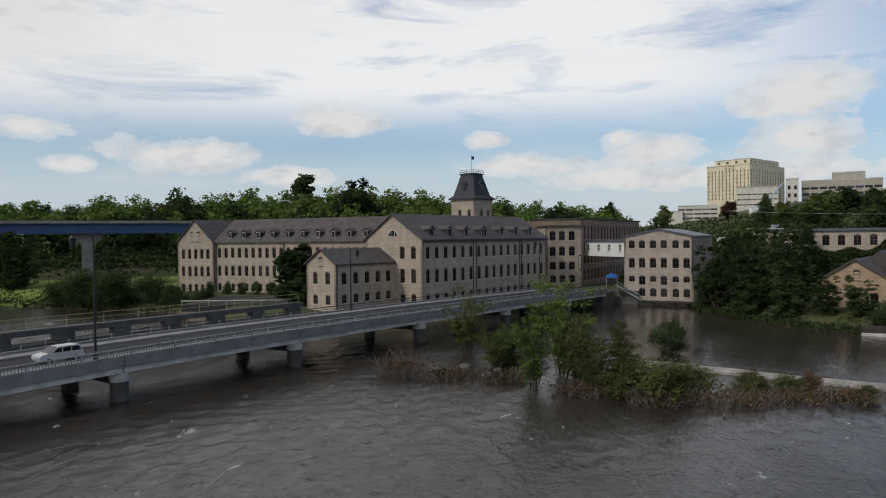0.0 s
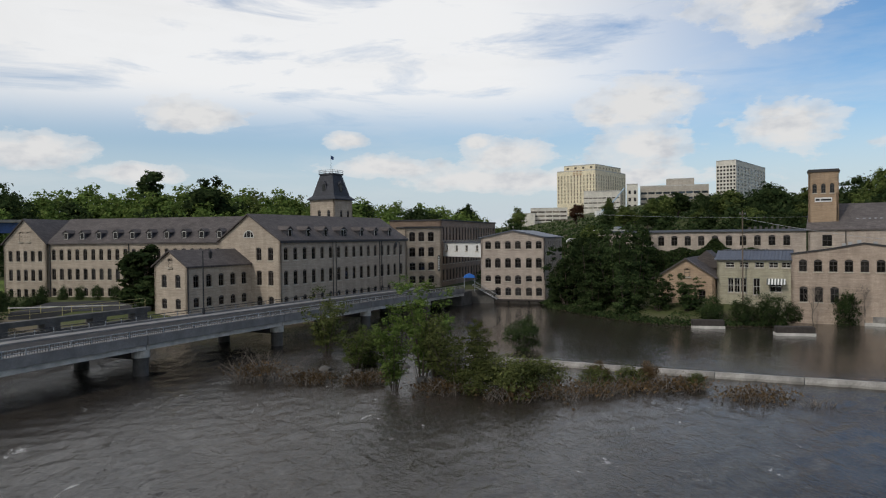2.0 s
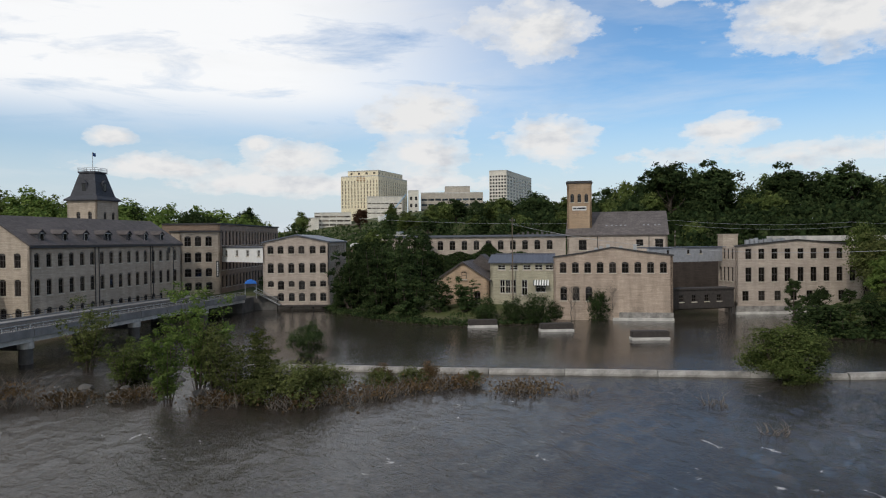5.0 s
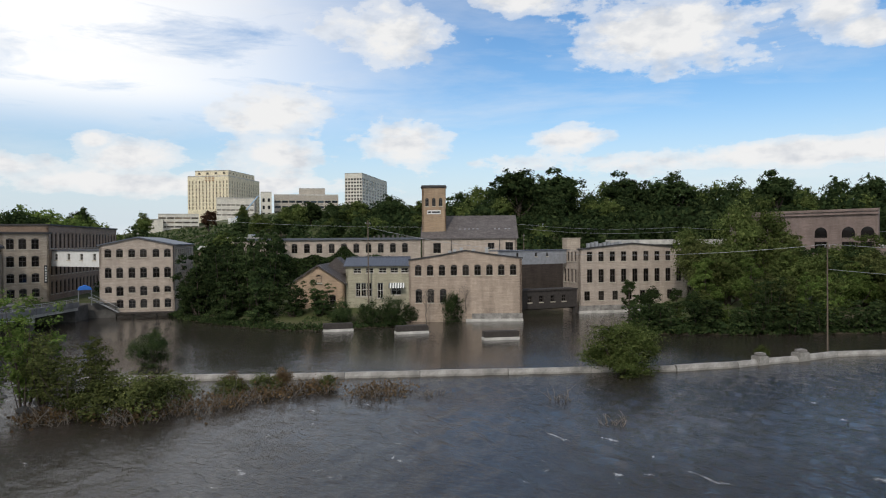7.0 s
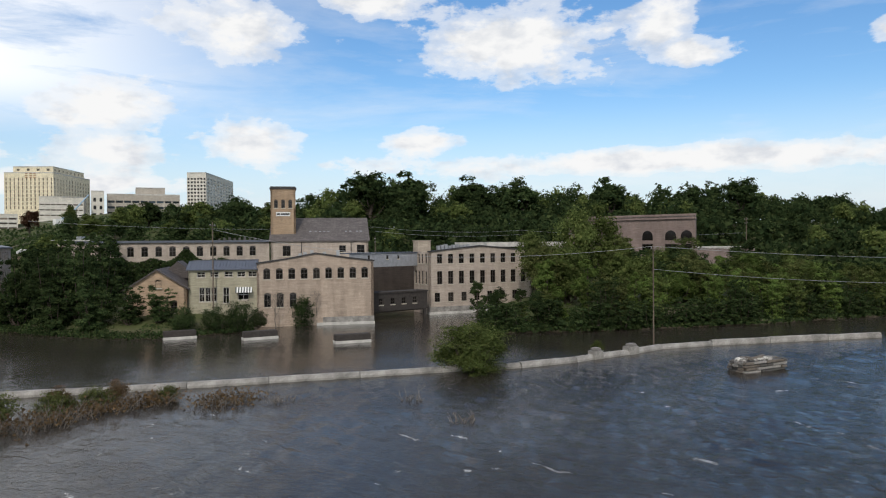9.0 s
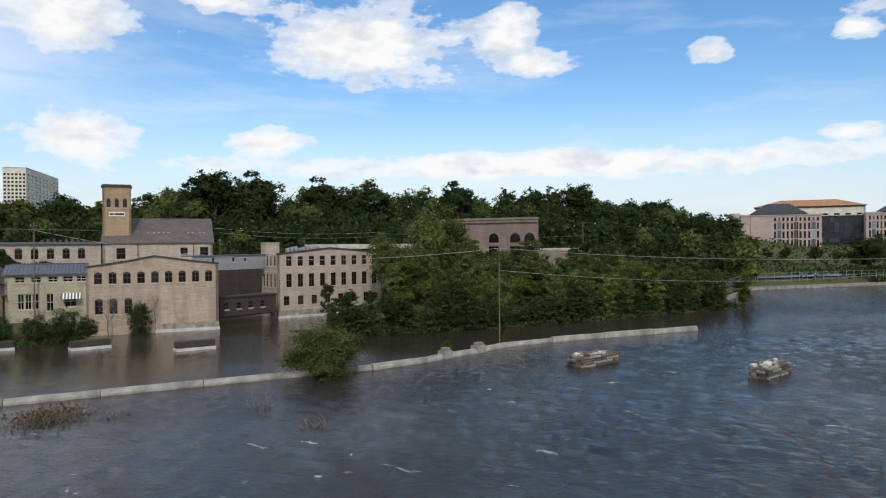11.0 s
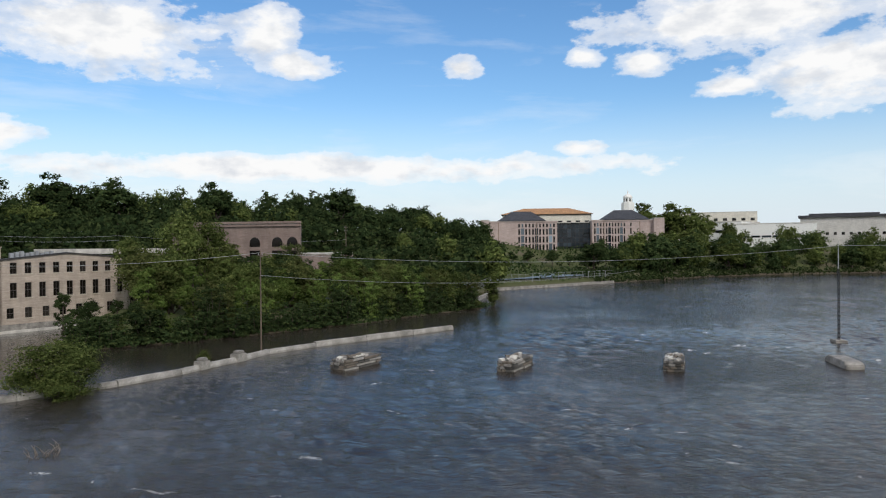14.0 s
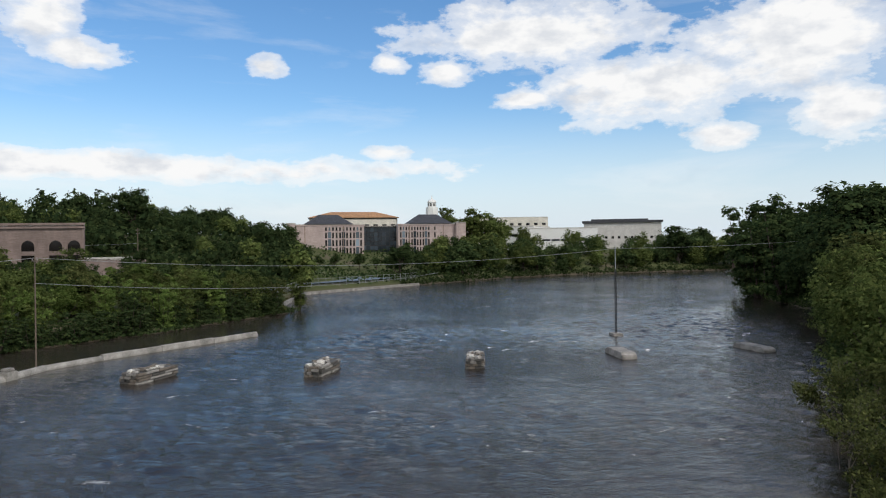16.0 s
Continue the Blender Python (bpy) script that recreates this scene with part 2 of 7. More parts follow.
SILL = plain_mat("pale_stone_sill", (0.52, 0.47, 0.38), 0.85, vary=0.25)
CONCRETE = plain_mat("bridge_concrete", (0.235, 0.225, 0.215), 0.9, vary=0.3, scale=0.6)
OLD_CONC = plain_mat("weathered_concrete", (0.31, 0.293, 0.27), 0.95, vary=0.55, scale=0.9, bump=0.6)
# dark tone for piers, cross beams, balusters, sluice wall, vents and boulders
DARK_CONC = plain_mat("dark_concrete", (0.10, 0.095, 0.088), 0.85, vary=0.4, scale=0.8)
ASPHALT = plain_mat("asphalt", (0.055, 0.054, 0.055), 0.95, vary=0.25, scale=0.4, spec=0.1)
STEEL = plain_mat("galvanised_steel", (0.42, 0.43, 0.44), 0.5, 0.6, vary=0.2)
BLACK = plain_mat("black_painted_metal", (0.02, 0.02, 0.022), 0.45, vary=0.2)
BLUE_STEEL = plain_mat("blue_painted_steel", (0.035, 0.075, 0.22), 0.5, vary=0.2)
WOOD = plain_mat("dark_weathered_wood", (0.055, 0.047, 0.042), 0.85, vary=0.4, scale=2.5)
POLE_WOOD = plain_mat("pole_wood", (0.16, 0.125, 0.095), 0.9, vary=0.3, scale=2.5)
BARK = plain_mat("bark", (0.09, 0.07, 0.055), 0.95, vary=0.4, scale=3.0, bump=0.6)
TWIG = plain_mat("bare_twigs", (0.17, 0.145, 0.12), 0.95, vary=0.4, scale=3.0)
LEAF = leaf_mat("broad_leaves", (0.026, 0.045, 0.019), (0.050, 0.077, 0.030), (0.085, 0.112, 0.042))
# LEAF_LIT and LEAF_SUN: paler foliage greens with sunlight on the crowns mixed in
LEAF_LIT = leaf_mat("pale_lit_leaves", (0.060, 0.084, 0.025), (0.104, 0.138, 0.042), (0.170, 0.195, 0.064))
LEAF_SUN = leaf_mat("bright_lit_leaves", (0.075, 0.120, 0.030), (0.125, 0.185, 0.048), (0.195, 0.245, 0.070))
LEAF_OLIVE = leaf_mat("olive_leaves", (0.060, 0.074, 0.026), (0.104, 0.122, 0.042), (0.165, 0.175, 0.062))
LEAF_RED = leaf_mat("red_leaves", (0.06, 0.034, 0.024), (0.095, 0.052, 0.035), (0.13, 0.075, 0.045))
WATER = water_mat()


def glass_mat(name, tint):
    m, k = material(name)
    c = k.ramp(k.add("ShaderNodeObjectInfo").outputs["Random"], [(0.0, tuple(v * 0.5 for v in tint)), (0.8, tint), (1.0, tuple(v * 2.2 for v in tint))])
    finish(k, c, 0.06, bump=k.noise(obj_coord(k), 1.6, 2.0), strength=0.06, dist=0.05, spec=0.3, Transmission_Weight=0.25)
    return m


GLASS = glass_mat("window_glass", (0.022, 0.019, 0.017))
GLASS_B = glass_mat("blue_window_glass", (0.035, 0.05, 0.065))


def ground_mat():
    m, k = material("grass_and_soil")
    co = world_coord(k)
    grass = k.mix(k.noise(co, 0.25, 6.0, 0.65), (0.048, 0.062, 0.022), (0.095, 0.105, 0.04))
    soil = k.mix(k.noise(co, 0.8, 4.0), (0.09, 0.075, 0.05), (0.15, 0.125, 0.09))
    low = k.add("ShaderNodeMapRange", k.add("ShaderNodeSeparateXYZ", co).outputs[2], 0.3, 1.3, 1.0, 0.0)
    fac = k.math("MAXIMUM", low, k.ramp(k.noise(co, 0.06, 5.0), [(0.56, 0.0), (0.66, 0.8)]), clamp=True)
    finish(k, k.mix(fac, grass, soil), 0.95, bump=k.noise(co, 2.5, 5.0, 0.7), strength=0.7, dist=0.2, spec=0.2)
    return m


GROUND = ground_mat()

# ---- helpers for geometry ----


def part(name, bm, mat, parent=None, label="", m=None):
    """Links a bmesh as one mesh object under a thing or a part."""
    me = bpy.data.meshes.new(name)
    bm.to_mesh(me)
    bm.free()
    me.materials.append(mat)
    ob = new(name, me)
    if parent is not None:
        ob.parent = parent
    if m is not None:
        ob.matrix_local = m
    return tagged(ob, label)


def shared(name, me, parent, m=None, label=""):
    ob = new(name, me)
    ob.parent = parent
    if m is not None:
        ob.matrix_basis = m
    return tagged(ob, label)


def raw(name, verts, faces, mat, parent=None, label="", smooth=False):
    me = bpy.data.meshes.new(name)
    me.from_pydata(verts, [], faces)
    me.materials.append(mat)
    if smooth:
        me.shade_smooth()
    ob = new(name, me)
    if parent is not None:
        ob.parent = parent
    return tagged(ob, label)


def thing(name, label, category, m, group="", kind=""):
    ob = new(name)
    ob.matrix_basis = m
    return tagged(ob, label, category, group, kind)


def at(x, y, z, az):
    """Local x runs along bearing az (degrees to the left of +y), local y into the block."""
    return pose(x, y, z, 0, 0, az + 90)


def box(bm, x0, x1, y0, y1, z0, z1, bevel=0.0):
    v = [bm.verts.new((x, y, z)) for x in (x0, x1) for y in (y0, y1) for z in (z0, z1)]
    made = [bm.faces.new([v[i] for i in f]) for f in ((0, 1, 3, 2), (4, 6, 7, 5), (0, 4, 5, 1), (2, 3, 7, 6), (0, 2, 6, 4), (1, 5, 7, 3))]
    if bevel:
        edges = list({e for f in made for e in f.edges})
        bmesh.ops.bevel(bm, geom=edges, offset=bevel, segments=2, affect="EDGES")
    return bm


def boxes(*dims):
    bm = bmesh.new()
    for d in dims:
        box(bm, *d)
    return bm


def prism(bm, pts, y0, y1):
    """A solid from a polygon in x, z, drawn out from y0 to y1."""
    a = [bm.verts.new((x, y0, z)) for x, z in pts]
    b = [bm.verts.new((x, y1, z)) for x, z in pts]
    n = len(pts)
    bm.faces.new(a)
    bm.faces.new(b[::-1])
    for i in range(n):
        bm.faces.new((a[i], b[i], b[(i + 1) % n], a[(i + 1) % n]))
    bmesh.ops.recalc_face_normals(bm, faces=bm.faces)
    return bm


def tube(bm, pts, radii, sides=8, cap=True):
    """A tapered tube along points."""
    pts = [Vector(p) for p in pts]
    rings = []
    for i, p in enumerate(pts):
        d = (pts[min(i + 1, len(pts) - 1)] - pts[max(i - 1, 0)]).normalized()
        side = d.orthogonal().normalized()
        other = d.cross(side)
        rings.append([bm.verts.new(p + radii[i] * (math.cos(a) * side + math.sin(a) * other)) for a in (2 * math.pi * j / sides for j in range(sides))])
    for a, b in zip(rings, rings[1:]):
        # pick the turn of the second ring that lies nearest
        off = min(range(sides), key=lambda o: (b[o].co - a[0].co).length)
        for j in range(sides):
            bm.faces.new((a[j], a[(j + 1) % sides], b[(j + 1 + off) % sides], b[(j + off) % sides]))
    if cap:
        bm.faces.new(rings[-1])
        bm.faces.new(rings[0][::-1])
    return bm


THICK = 0.4


def wall(parent, m, width, z0, z1, holes, mat, top=(), name="wall", label=""):
    """A wall in its own plane: x from 0 to width, z up, y into the house. holes: (x, sill, w, h). top: points of the gable above z1."""
    xs = sorted({0.0, width, *[round(x - w / 2, 3) for x, s, w, h in holes], *[round(x + w / 2, 3) for x, s, w, h in holes]})
    zs = sorted({z0, z1, *[round(s, 3) for x, s, w, h in holes], *[round(s + h, 3) for x, s, w, h in holes]})
    bm = bmesh.new()
    grid = {}

    def vert(x, y, z):
        key = (round(x, 3), y, round(z, 3))
        if key not in grid:
            grid[key] = bm.verts.new(key)
        return grid[key]

    def open_at(x, z):
        return any(abs(x - hx) < w / 2 and s < z < s + h for hx, s, w, h in holes)

    for xa, xb in zip(xs, xs[1:]):
        for za, zb in zip(zs, zs[1:]):
            if open_at((xa + xb) / 2, (za + zb) / 2):
                continue
            bm.faces.new([vert(x, 0.0, z) for x, z in ((xa, za), (xb, za), (xb, zb), (xa, zb))])
            bm.faces.new([vert(x, THICK, z) for x, z in ((xa, za), (xa, zb), (xb, zb), (xb, za))])
    for x, s, w, h in holes:
        a, b, c, d = x - w / 2, x + w / 2, s, s + h
        for p, q in (((a, c), (b, c)), ((b, c), (b, d)), ((b, d), (a, d)), ((a, d), (a, c))):
            bm.faces.new([vert(p[0], 0.0, p[1]), vert(q[0], 0.0, q[1]), vert(q[0], THICK, q[1]), vert(p[0], THICK, p[1])])
    for x in (0.0, width):
        bm.faces.new([vert(x, 0.0, z0), vert(x, THICK, z0), vert(x, THICK, z1), vert(x, 0.0, z1)])
    if top:
        prism(bm, [(0.0, z1), (width, z1), *top], 0.0, THICK)
    else:
        bm.faces.new([vert(0.0, 0.0, z1), vert(width, 0.0, z1), vert(width, THICK, z1), vert(0.0, THICK, z1)])
    bmesh.ops.recalc_face_normals(bm, faces=bm.faces)
    return part(name, bm, mat, parent, label, m)


WINDOWS = {}


def window_meshes(w, h, arch, wall_mat, sash, glass, bars):
    key = (round(w, 2), round(h, 2), arch, wall_mat.name, sash.name, glass.name, bars)
    if key in WINDOWS:
        return WINDOWS[key]
    bm = bmesh.new()
    t = 0.075 if w > 0.7 else 0.05
    box(bm, -w / 2, -w / 2 + t, 0.14, 0.24, 0, h)
    box(bm, w / 2 - t, w / 2, 0.14, 0.24, 0, h)
    box(bm, -w / 2 + t, w / 2 - t, 0.14, 0.24, 0, t)
    box(bm, -w / 2 + t, w / 2 - t, 0.14, 0.24, h - t - arch, h)
    box(bm, -w / 2 + t, w / 2 - t, 0.12, 0.22, h * 0.5 - t / 2, h * 0.5 + t / 2)
    for b in range(bars):
        x = -w / 2 + w * (b + 1) / (bars + 1)
        box(bm, x - 0.025, x + 0.025, 0.15, 0.2, t, h - t)
    meshes = {}
    pb = bmesh.new()
    box(pb, -w / 2 + t, w / 2 - t, 0.17, 0.19, t, h - t)
    sb = bmesh.new()
    box(sb, -w / 2 - 0.12, w / 2 + 0.12, -0.09, 0.16, -0.16, 0.0, 0.015)
    made = [("window", bm, sash), ("pane", pb, glass), ("sill", sb, SILL)]
    if arch:
        ab = bmesh.new()
        n = 6
        curve = [(-w / 2 + w * i / n, h - arch + arch * (1 - (2 * i / n - 1) ** 2)) for i in range(n + 1)]
        left = [(-w / 2, h), (-w / 2, h - arch), *[c for c in curve[1:n // 2]], (-0.001, h - 0.003)]
        prism(ab, left, 0.006, 0.14)
        prism(ab, [(-x, z) for x, z in left][::-1], 0.006, 0.14)
        # proud hood of brick over the opening
        hood = [(x * 1.12, z + 0.02) for x, z in curve]
        prism(ab, [*hood, *[(x * 1.04, z + 0.2) for x, z in hood[::-1]]], -0.035, 0.05)
        made.append(("arch", ab, wall_mat))
    for name, b, mat in made:
        me = bpy.data.meshes.new(name)
        b.to_mesh(me)
        b.free()
        me.materials.append(mat)
        meshes[name] = me
    WINDOWS[key] = meshes
    return meshes


def windows(parent, m, holes, wall_mat, arch=0.22, sash=None, glass=None, bars=1):
    for x, s, w, h in holes:
        ms = window_meshes(w, h, arch, wall_mat, sash or SASH, glass or GLASS, bars)
        win = shared("window", ms["window"], parent, m @ pose(x, 0, s))
        for name in ("pane", "sill", "arch"):
            if name in ms:
                shared(name, ms[name], win)


def holes_of(cols, rows, w):
    """rows: (sill, top)."""
    return [(x, s, w, t - s) for s, t in rows for x in cols]


def side(w):
    """Frame of the right-hand end wall of a block of that width."""
    return pose(w, 0, 0, 0, 0, 90)


def left_side(d):
    return pose(0, d, 0, 0, 0, -90)


def back(w, d):
    return pose(w, d, 0, 0, 0, 180)


def gable_roof(parent, w, d, eave, ridge, along="x", over=0.35, mat=None, thick=0.22, x0=0.0, name="roof", label=""):
    """A pitched roof over a block; the ridge runs along x or y."""
    bm = bmesh.new()
    if along == "x":
        half, run = d / 2, (x0 - over, x0 + w + over)
        prof = lambda s: [(s * (half + over) + half, eave - over * (ridge - eave) / half), (half, ridge), (half, ridge + thick), (s * (half + over) + half, eave - over * (ridge - eave) / half + thick)]
        for s in (-1, 1):
            prism(bm, prof(s), run[0], run[1])
        m = Matrix(((0, 1, 0, 0), (1, 0, 0, 0), (0, 0, 1, 0), (0, 0, 0, 1)))
        bm.transform(m)
    else:
        half, run = w / 2, (-over, d + over)
        for s in (-1, 1):
            z = eave - over * (ridge - eave) / half
            prism(bm, [(x0 + half + s * (half + over), z), (x0 + half, ridge), (x0 + half, ridge + thick), (x0 + half + s * (half + over), z + thick)], run[0], run[1])
    bmesh.ops.recalc_face_normals(bm, faces=bm.faces)
    return part(name, bm, mat or ROOF, parent, label)


# ---- ground and water ----
NORTH = [(-2000, 260), (-300, 190), (-120, 166), (-78, 140), (-48, 128), (-40, 112), (-26, 104), (-14, 103), (0, 110), (20, 134), (33, 136), (45, 130.5),
         (44, 121), (45.5, 108), (49, 97), (54, 90), (60, 89.5), (66, 87), (71, 91.5), (83.5, 81.5), (87, 92), (96, 100), (104, 90), (101.5, 82), (113, 76),
         (96, 66), (84, 57), (92, 48), (103, 39), (117, 28), (133, 19), (151, 8), (160, 13), (206, 9), (246, -28), (291, -71), (309, -102),
         (336, -194), (300, -250), (255, -300), (255, -2000), (2500, -2000), (2500, 2500), (-2000, 2500)]
SOUTH = [(-2000, -70), (-20, -32), (10, -19), (28, -25), (48, -38.5), (71, -54), (115, -87), (172, -106), (205, -138), (230, -200), (250, -310), (250, -2000), (-2000, -2000)]


def shore_distance(px, py, poly):
    """Distance to the outline, positive on land."""
    best = np.full(px.shape, 1e9)
    inside = np.zeros(px.shape, bool)
    for (ax, ay), (bx, by) in zip(poly, poly[1:] + poly[:1]):
        dx, dy = bx - ax, by - ay
        t = np.clip(((px - ax) * dx + (py - ay) * dy) / (dx * dx + dy * dy), 0, 1)
        best = np.minimum(best, np.hypot(px - ax - t * dx, py - ay - t * dy))
        crossed = (ay > py) != (by > py)
        inside ^= crossed & (px < ax + (py - ay) * dx / (dy if dy else 1e-9))
    return np.where(inside, best, -best)


def ease(v, a, b):
    t = np.clip((v - a) / (b - a), 0, 1)
    return t * t * (3 - 2 * t)


def land_height(px, py):
    px, py = np.asarray(px, float), np.asarray(py, float)
    d = np.maximum(shore_distance(px, py, NORTH), shore_distance(px, py, SOUTH))
    r = np.hypot(px, py)
    az = np.degrees(np.arctan2(-px, py))
    z = np.where(d < 0, np.maximum(d * 0.5, -2.5), 2.4 * ease(d, -0.5, 7.0))
    right = ease(-az, 12, 30) * ease(az, -92, -80)
    town = ease(-az, 8, 20) * ease(az, -52, -40)
    left = ease(az, -25, -8) * ease(-az, -70, -60)
    east = ease(-az, 80, 90) * ease(az, -125, -112)
    hill = right * 16.0 * ease(r, 165, 245) + town * 12.0 * ease(r, 240, 400) + left * 9.0 * ease(r, 195, 330) + east * 9.0 * ease(r, 270, 340)
    hill += 3.0 * ease(r, 400, 900)
    north = shore_distance(px, py, NORTH)
    return z + np.where(north > 0, hill * ease(north, 0, 40), 0)


def build_ground():
    xs = np.concatenate([[-4000, -2000, -1000, -600, -400, -300], np.arange(-250, 460, 4.0), [500, 600, 800, 1200, 2000, 4000]])
    ys = np.concatenate([[-4000, -2000, -1000, -600, -420, -340], np.arange(-300, 480, 4.0), [520, 600, 800, 1200, 2000, 4000]])
    gx, gy = np.meshgrid(xs, ys, indexing="ij")
    gz = land_height(gx, gy)
    n, m = gx.shape
    verts = np.stack([gx, gy, gz], -1).reshape(-1, 3).tolist()
    faces = [(i * m + j, (i + 1) * m + j, (i + 1) * m + j + 1, i * m + j + 1) for i in range(n - 1) for j in range(m - 1)]
    tagged(raw("ground", verts, faces, GROUND, smooth=True), "grassy river banks rising to a wooded hill", "ground", kind="structure")


def build_water():
    """Choppy water: many small waves of different length and bearing, finer near the middle of the river."""
    rng = np.random.default_rng(5)
    fine = np.arange(-60, 125, 0.6)
    far = np.geomspace(2, 2400, 26)
    xs = np.concatenate([(-60 - far)[::-1], fine, fine[-1] + np.geomspace(0.7, 2400, 60)])
    fine = np.arange(-72, 98, 0.6)
    ys = np.concatenate([(-75 - np.geomspace(0.7, 2400, 50))[::-1], fine, fine[-1] + np.geomspace(0.7, 2400, 50)])
    gx, gy = np.meshgrid(xs, ys, indexing="ij")
    gz = np.zeros_like(gx)
    for i in range(46):
        ln = 1.15 * (2.9 / 1.15) ** rng.random()
        a = radians(-25) + rng.normal(0, 0.75)
        k0 = 2 * math.pi / ln
        gz += 0.0078 * ln ** 0.8 * np.sin(k0 * (gx * math.cos(a) + gy * math.sin(a)) + rng.uniform(0, 6.28) + 1.2 * np.sin(0.05 * gx + 0.07 * gy + i))
    calm = 0.55 + 0.45 * np.sin(0.061 * gx + 0.043 * gy + 1.0) * np.sin(0.037 * gy - 0.052 * gx)
    calm *= 0.16 + 0.84 * np.maximum(ease(68.0 - (gy + 0.74 * (gx - 20)), -6, 6), ease(gx, 112, 150))      # stiller behind the dam
    away = np.maximum(np.hypot(gx, gy) - 120, 0)
    gz *= calm / (1 + (away / 110) ** 2)
    n, m = gx.shape
    verts = np.stack([gx, gy, gz], -1).reshape(-1, 3).tolist()
    faces = [(i * m + j, (i + 1) * m + j, (i + 1) * m + j + 1, i * m + j + 1) for i in range(n - 1) for j in range(m - 1)]
    tagged(raw("water", verts, faces, WATER, smooth=True), "wide brown river with choppy ripples", "water", kind="structure")


build_ground()
build_water()

# ---- the mills ----


def mill():
    h = thing("mill", "three-storey cream brick mill with a shingled gable roof and dormers", "building", at(-3.33, 112.95, 0, -39.3))
    W, D, EV, RG = 37.8, 12.8, 12.8, 16.9
    cols = [1.35 + 2.3 * i for i in range(16)]
    front = holes_of(cols, [(9.67, 11.7), (5.75, 8.05), (2.3, 4.0)], 1.0)
    wall(h, Matrix(), W, 1.5, EV, front, CREAM)
    windows(h, Matrix(), front, CREAM)
    ends = holes_of([1.95, 4.36], [(9.67, 11.7), (5.75, 8.05), (2.4, 4.0)], 1.05)
    ls = left_side(D)
    flip = [(D - x, s, w, t) for x, s, w, t in ends]
    wall(h, ls, D, 1.5, EV, flip, CREAM, top=[(D / 2, RG)])
    windows(h, ls, flip, CREAM)
    wall(h, side(W), D, 1.5, EV, [], CREAM, top=[(D / 2, RG)])
    wall(h, back(W, D), W, 1.5, EV, [], CREAM)
    gable_roof(h, W, D, EV, RG)
    part("eave_board", boxes((-0.3, W + 0.3, -0.42, -0.36, EV - 0.42, EV - 0.1)), TRIM, h)
    # half-round window in the gable
    bm = bmesh.new()
    arc = [(1.15 * math.cos(a), 1.15 * math.sin(a)) for a in (math.pi * i / 14 for i in range(15))]
    prism(bm, [*arc, *[(x * 0.86, z * 0.86) for x, z in arc[::-1]]], -0.06, 0.05)
    box(bm, -1.2, 1.2, -0.07, 0.05, -0.12, 0.0)
    for x in (-0.4, 0.4):
        box(bm, x - 0.04, x + 0.04, -0.05, 0.03, 0.0, 1.0)
    arch_window = part("gable_window", bm, SASH_W, h, "half-round gable window with pale bars", ls @ pose(D / 2, 0, 13.35))
    pb = bmesh.new()
    prism(pb, [(x * 0.86, z * 0.86) for x, z in arc], -0.02, 0.02)
    part("pane", pb, GLASS, arch_window)
    for i, x in enumerate((3.2, 7.8, 12.4, 17.6, 23.2, 27.9, 32.8)):
        dormer(h, x, RG, D, wide=1.5 if i == 3 else 0.8)
    for x in (13.4, 14.3, 28.0, 28.7):
        part("drainpipe", tube(bmesh.new(), [(x, -0.09, 2.0), (x, -0.09, 12.5)], [0.075, 0.075], 6), TRIM, h)
    # fence along the street
    return h


def dormer(h, x, ridge, depth, wide=0.8):
    """A small gabled dormer whose front stands a little behind the eave."""
    t, hgt = wide / 2 + 0.2, 1.3
    slope = (ridge - 12.8) / (depth / 2)
    dep = (hgt + 0.55) / slope + 0.2
    y = 0.75
    z0 = 12.75 + slope * y
    bm = bmesh.new()
    box(bm, x - t, x + t, y, y + dep * 0.75, z0, z0 + hgt)
    prism(bm, [(x - t, z0 + hgt), (x + t, z0 + hgt), (x, z0 + hgt + 0.45)], y, y + dep)
    body = part("dormer", bm, SLATE, h, "small gabled roof dormer")
    rb = bmesh.new()
    for s in (-1, 1):
        prism(rb, [(x + s * (t + 0.18), z0 + hgt - 0.16), (x, z0 + hgt + 0.47), (x, z0 + hgt + 0.58), (x + s * (t + 0.18), z0 + hgt - 0.05)], y - 0.15, y + dep)
    part("dormer_roof", rb, ROOF, body)
    fb = bmesh.new()
    box(fb, x - wide / 2, x + wide / 2, y - 0.05, y + 0.0, z0 + 0.1, z0 + hgt + 0.05)
    part("dormer_frame", fb, SASH_W, body)
    pb = bmesh.new()
    n = 2 if wide > 1 else 1
    for i in range(n):
        xa = x - wide / 2 + wide * i / n + 0.07
        box(pb, xa, xa + wide / n - 0.14, y - 0.07, y - 0.03, z0 + 0.2, z0 + hgt - 0.05)
    part("pane", pb, GLASS, body)


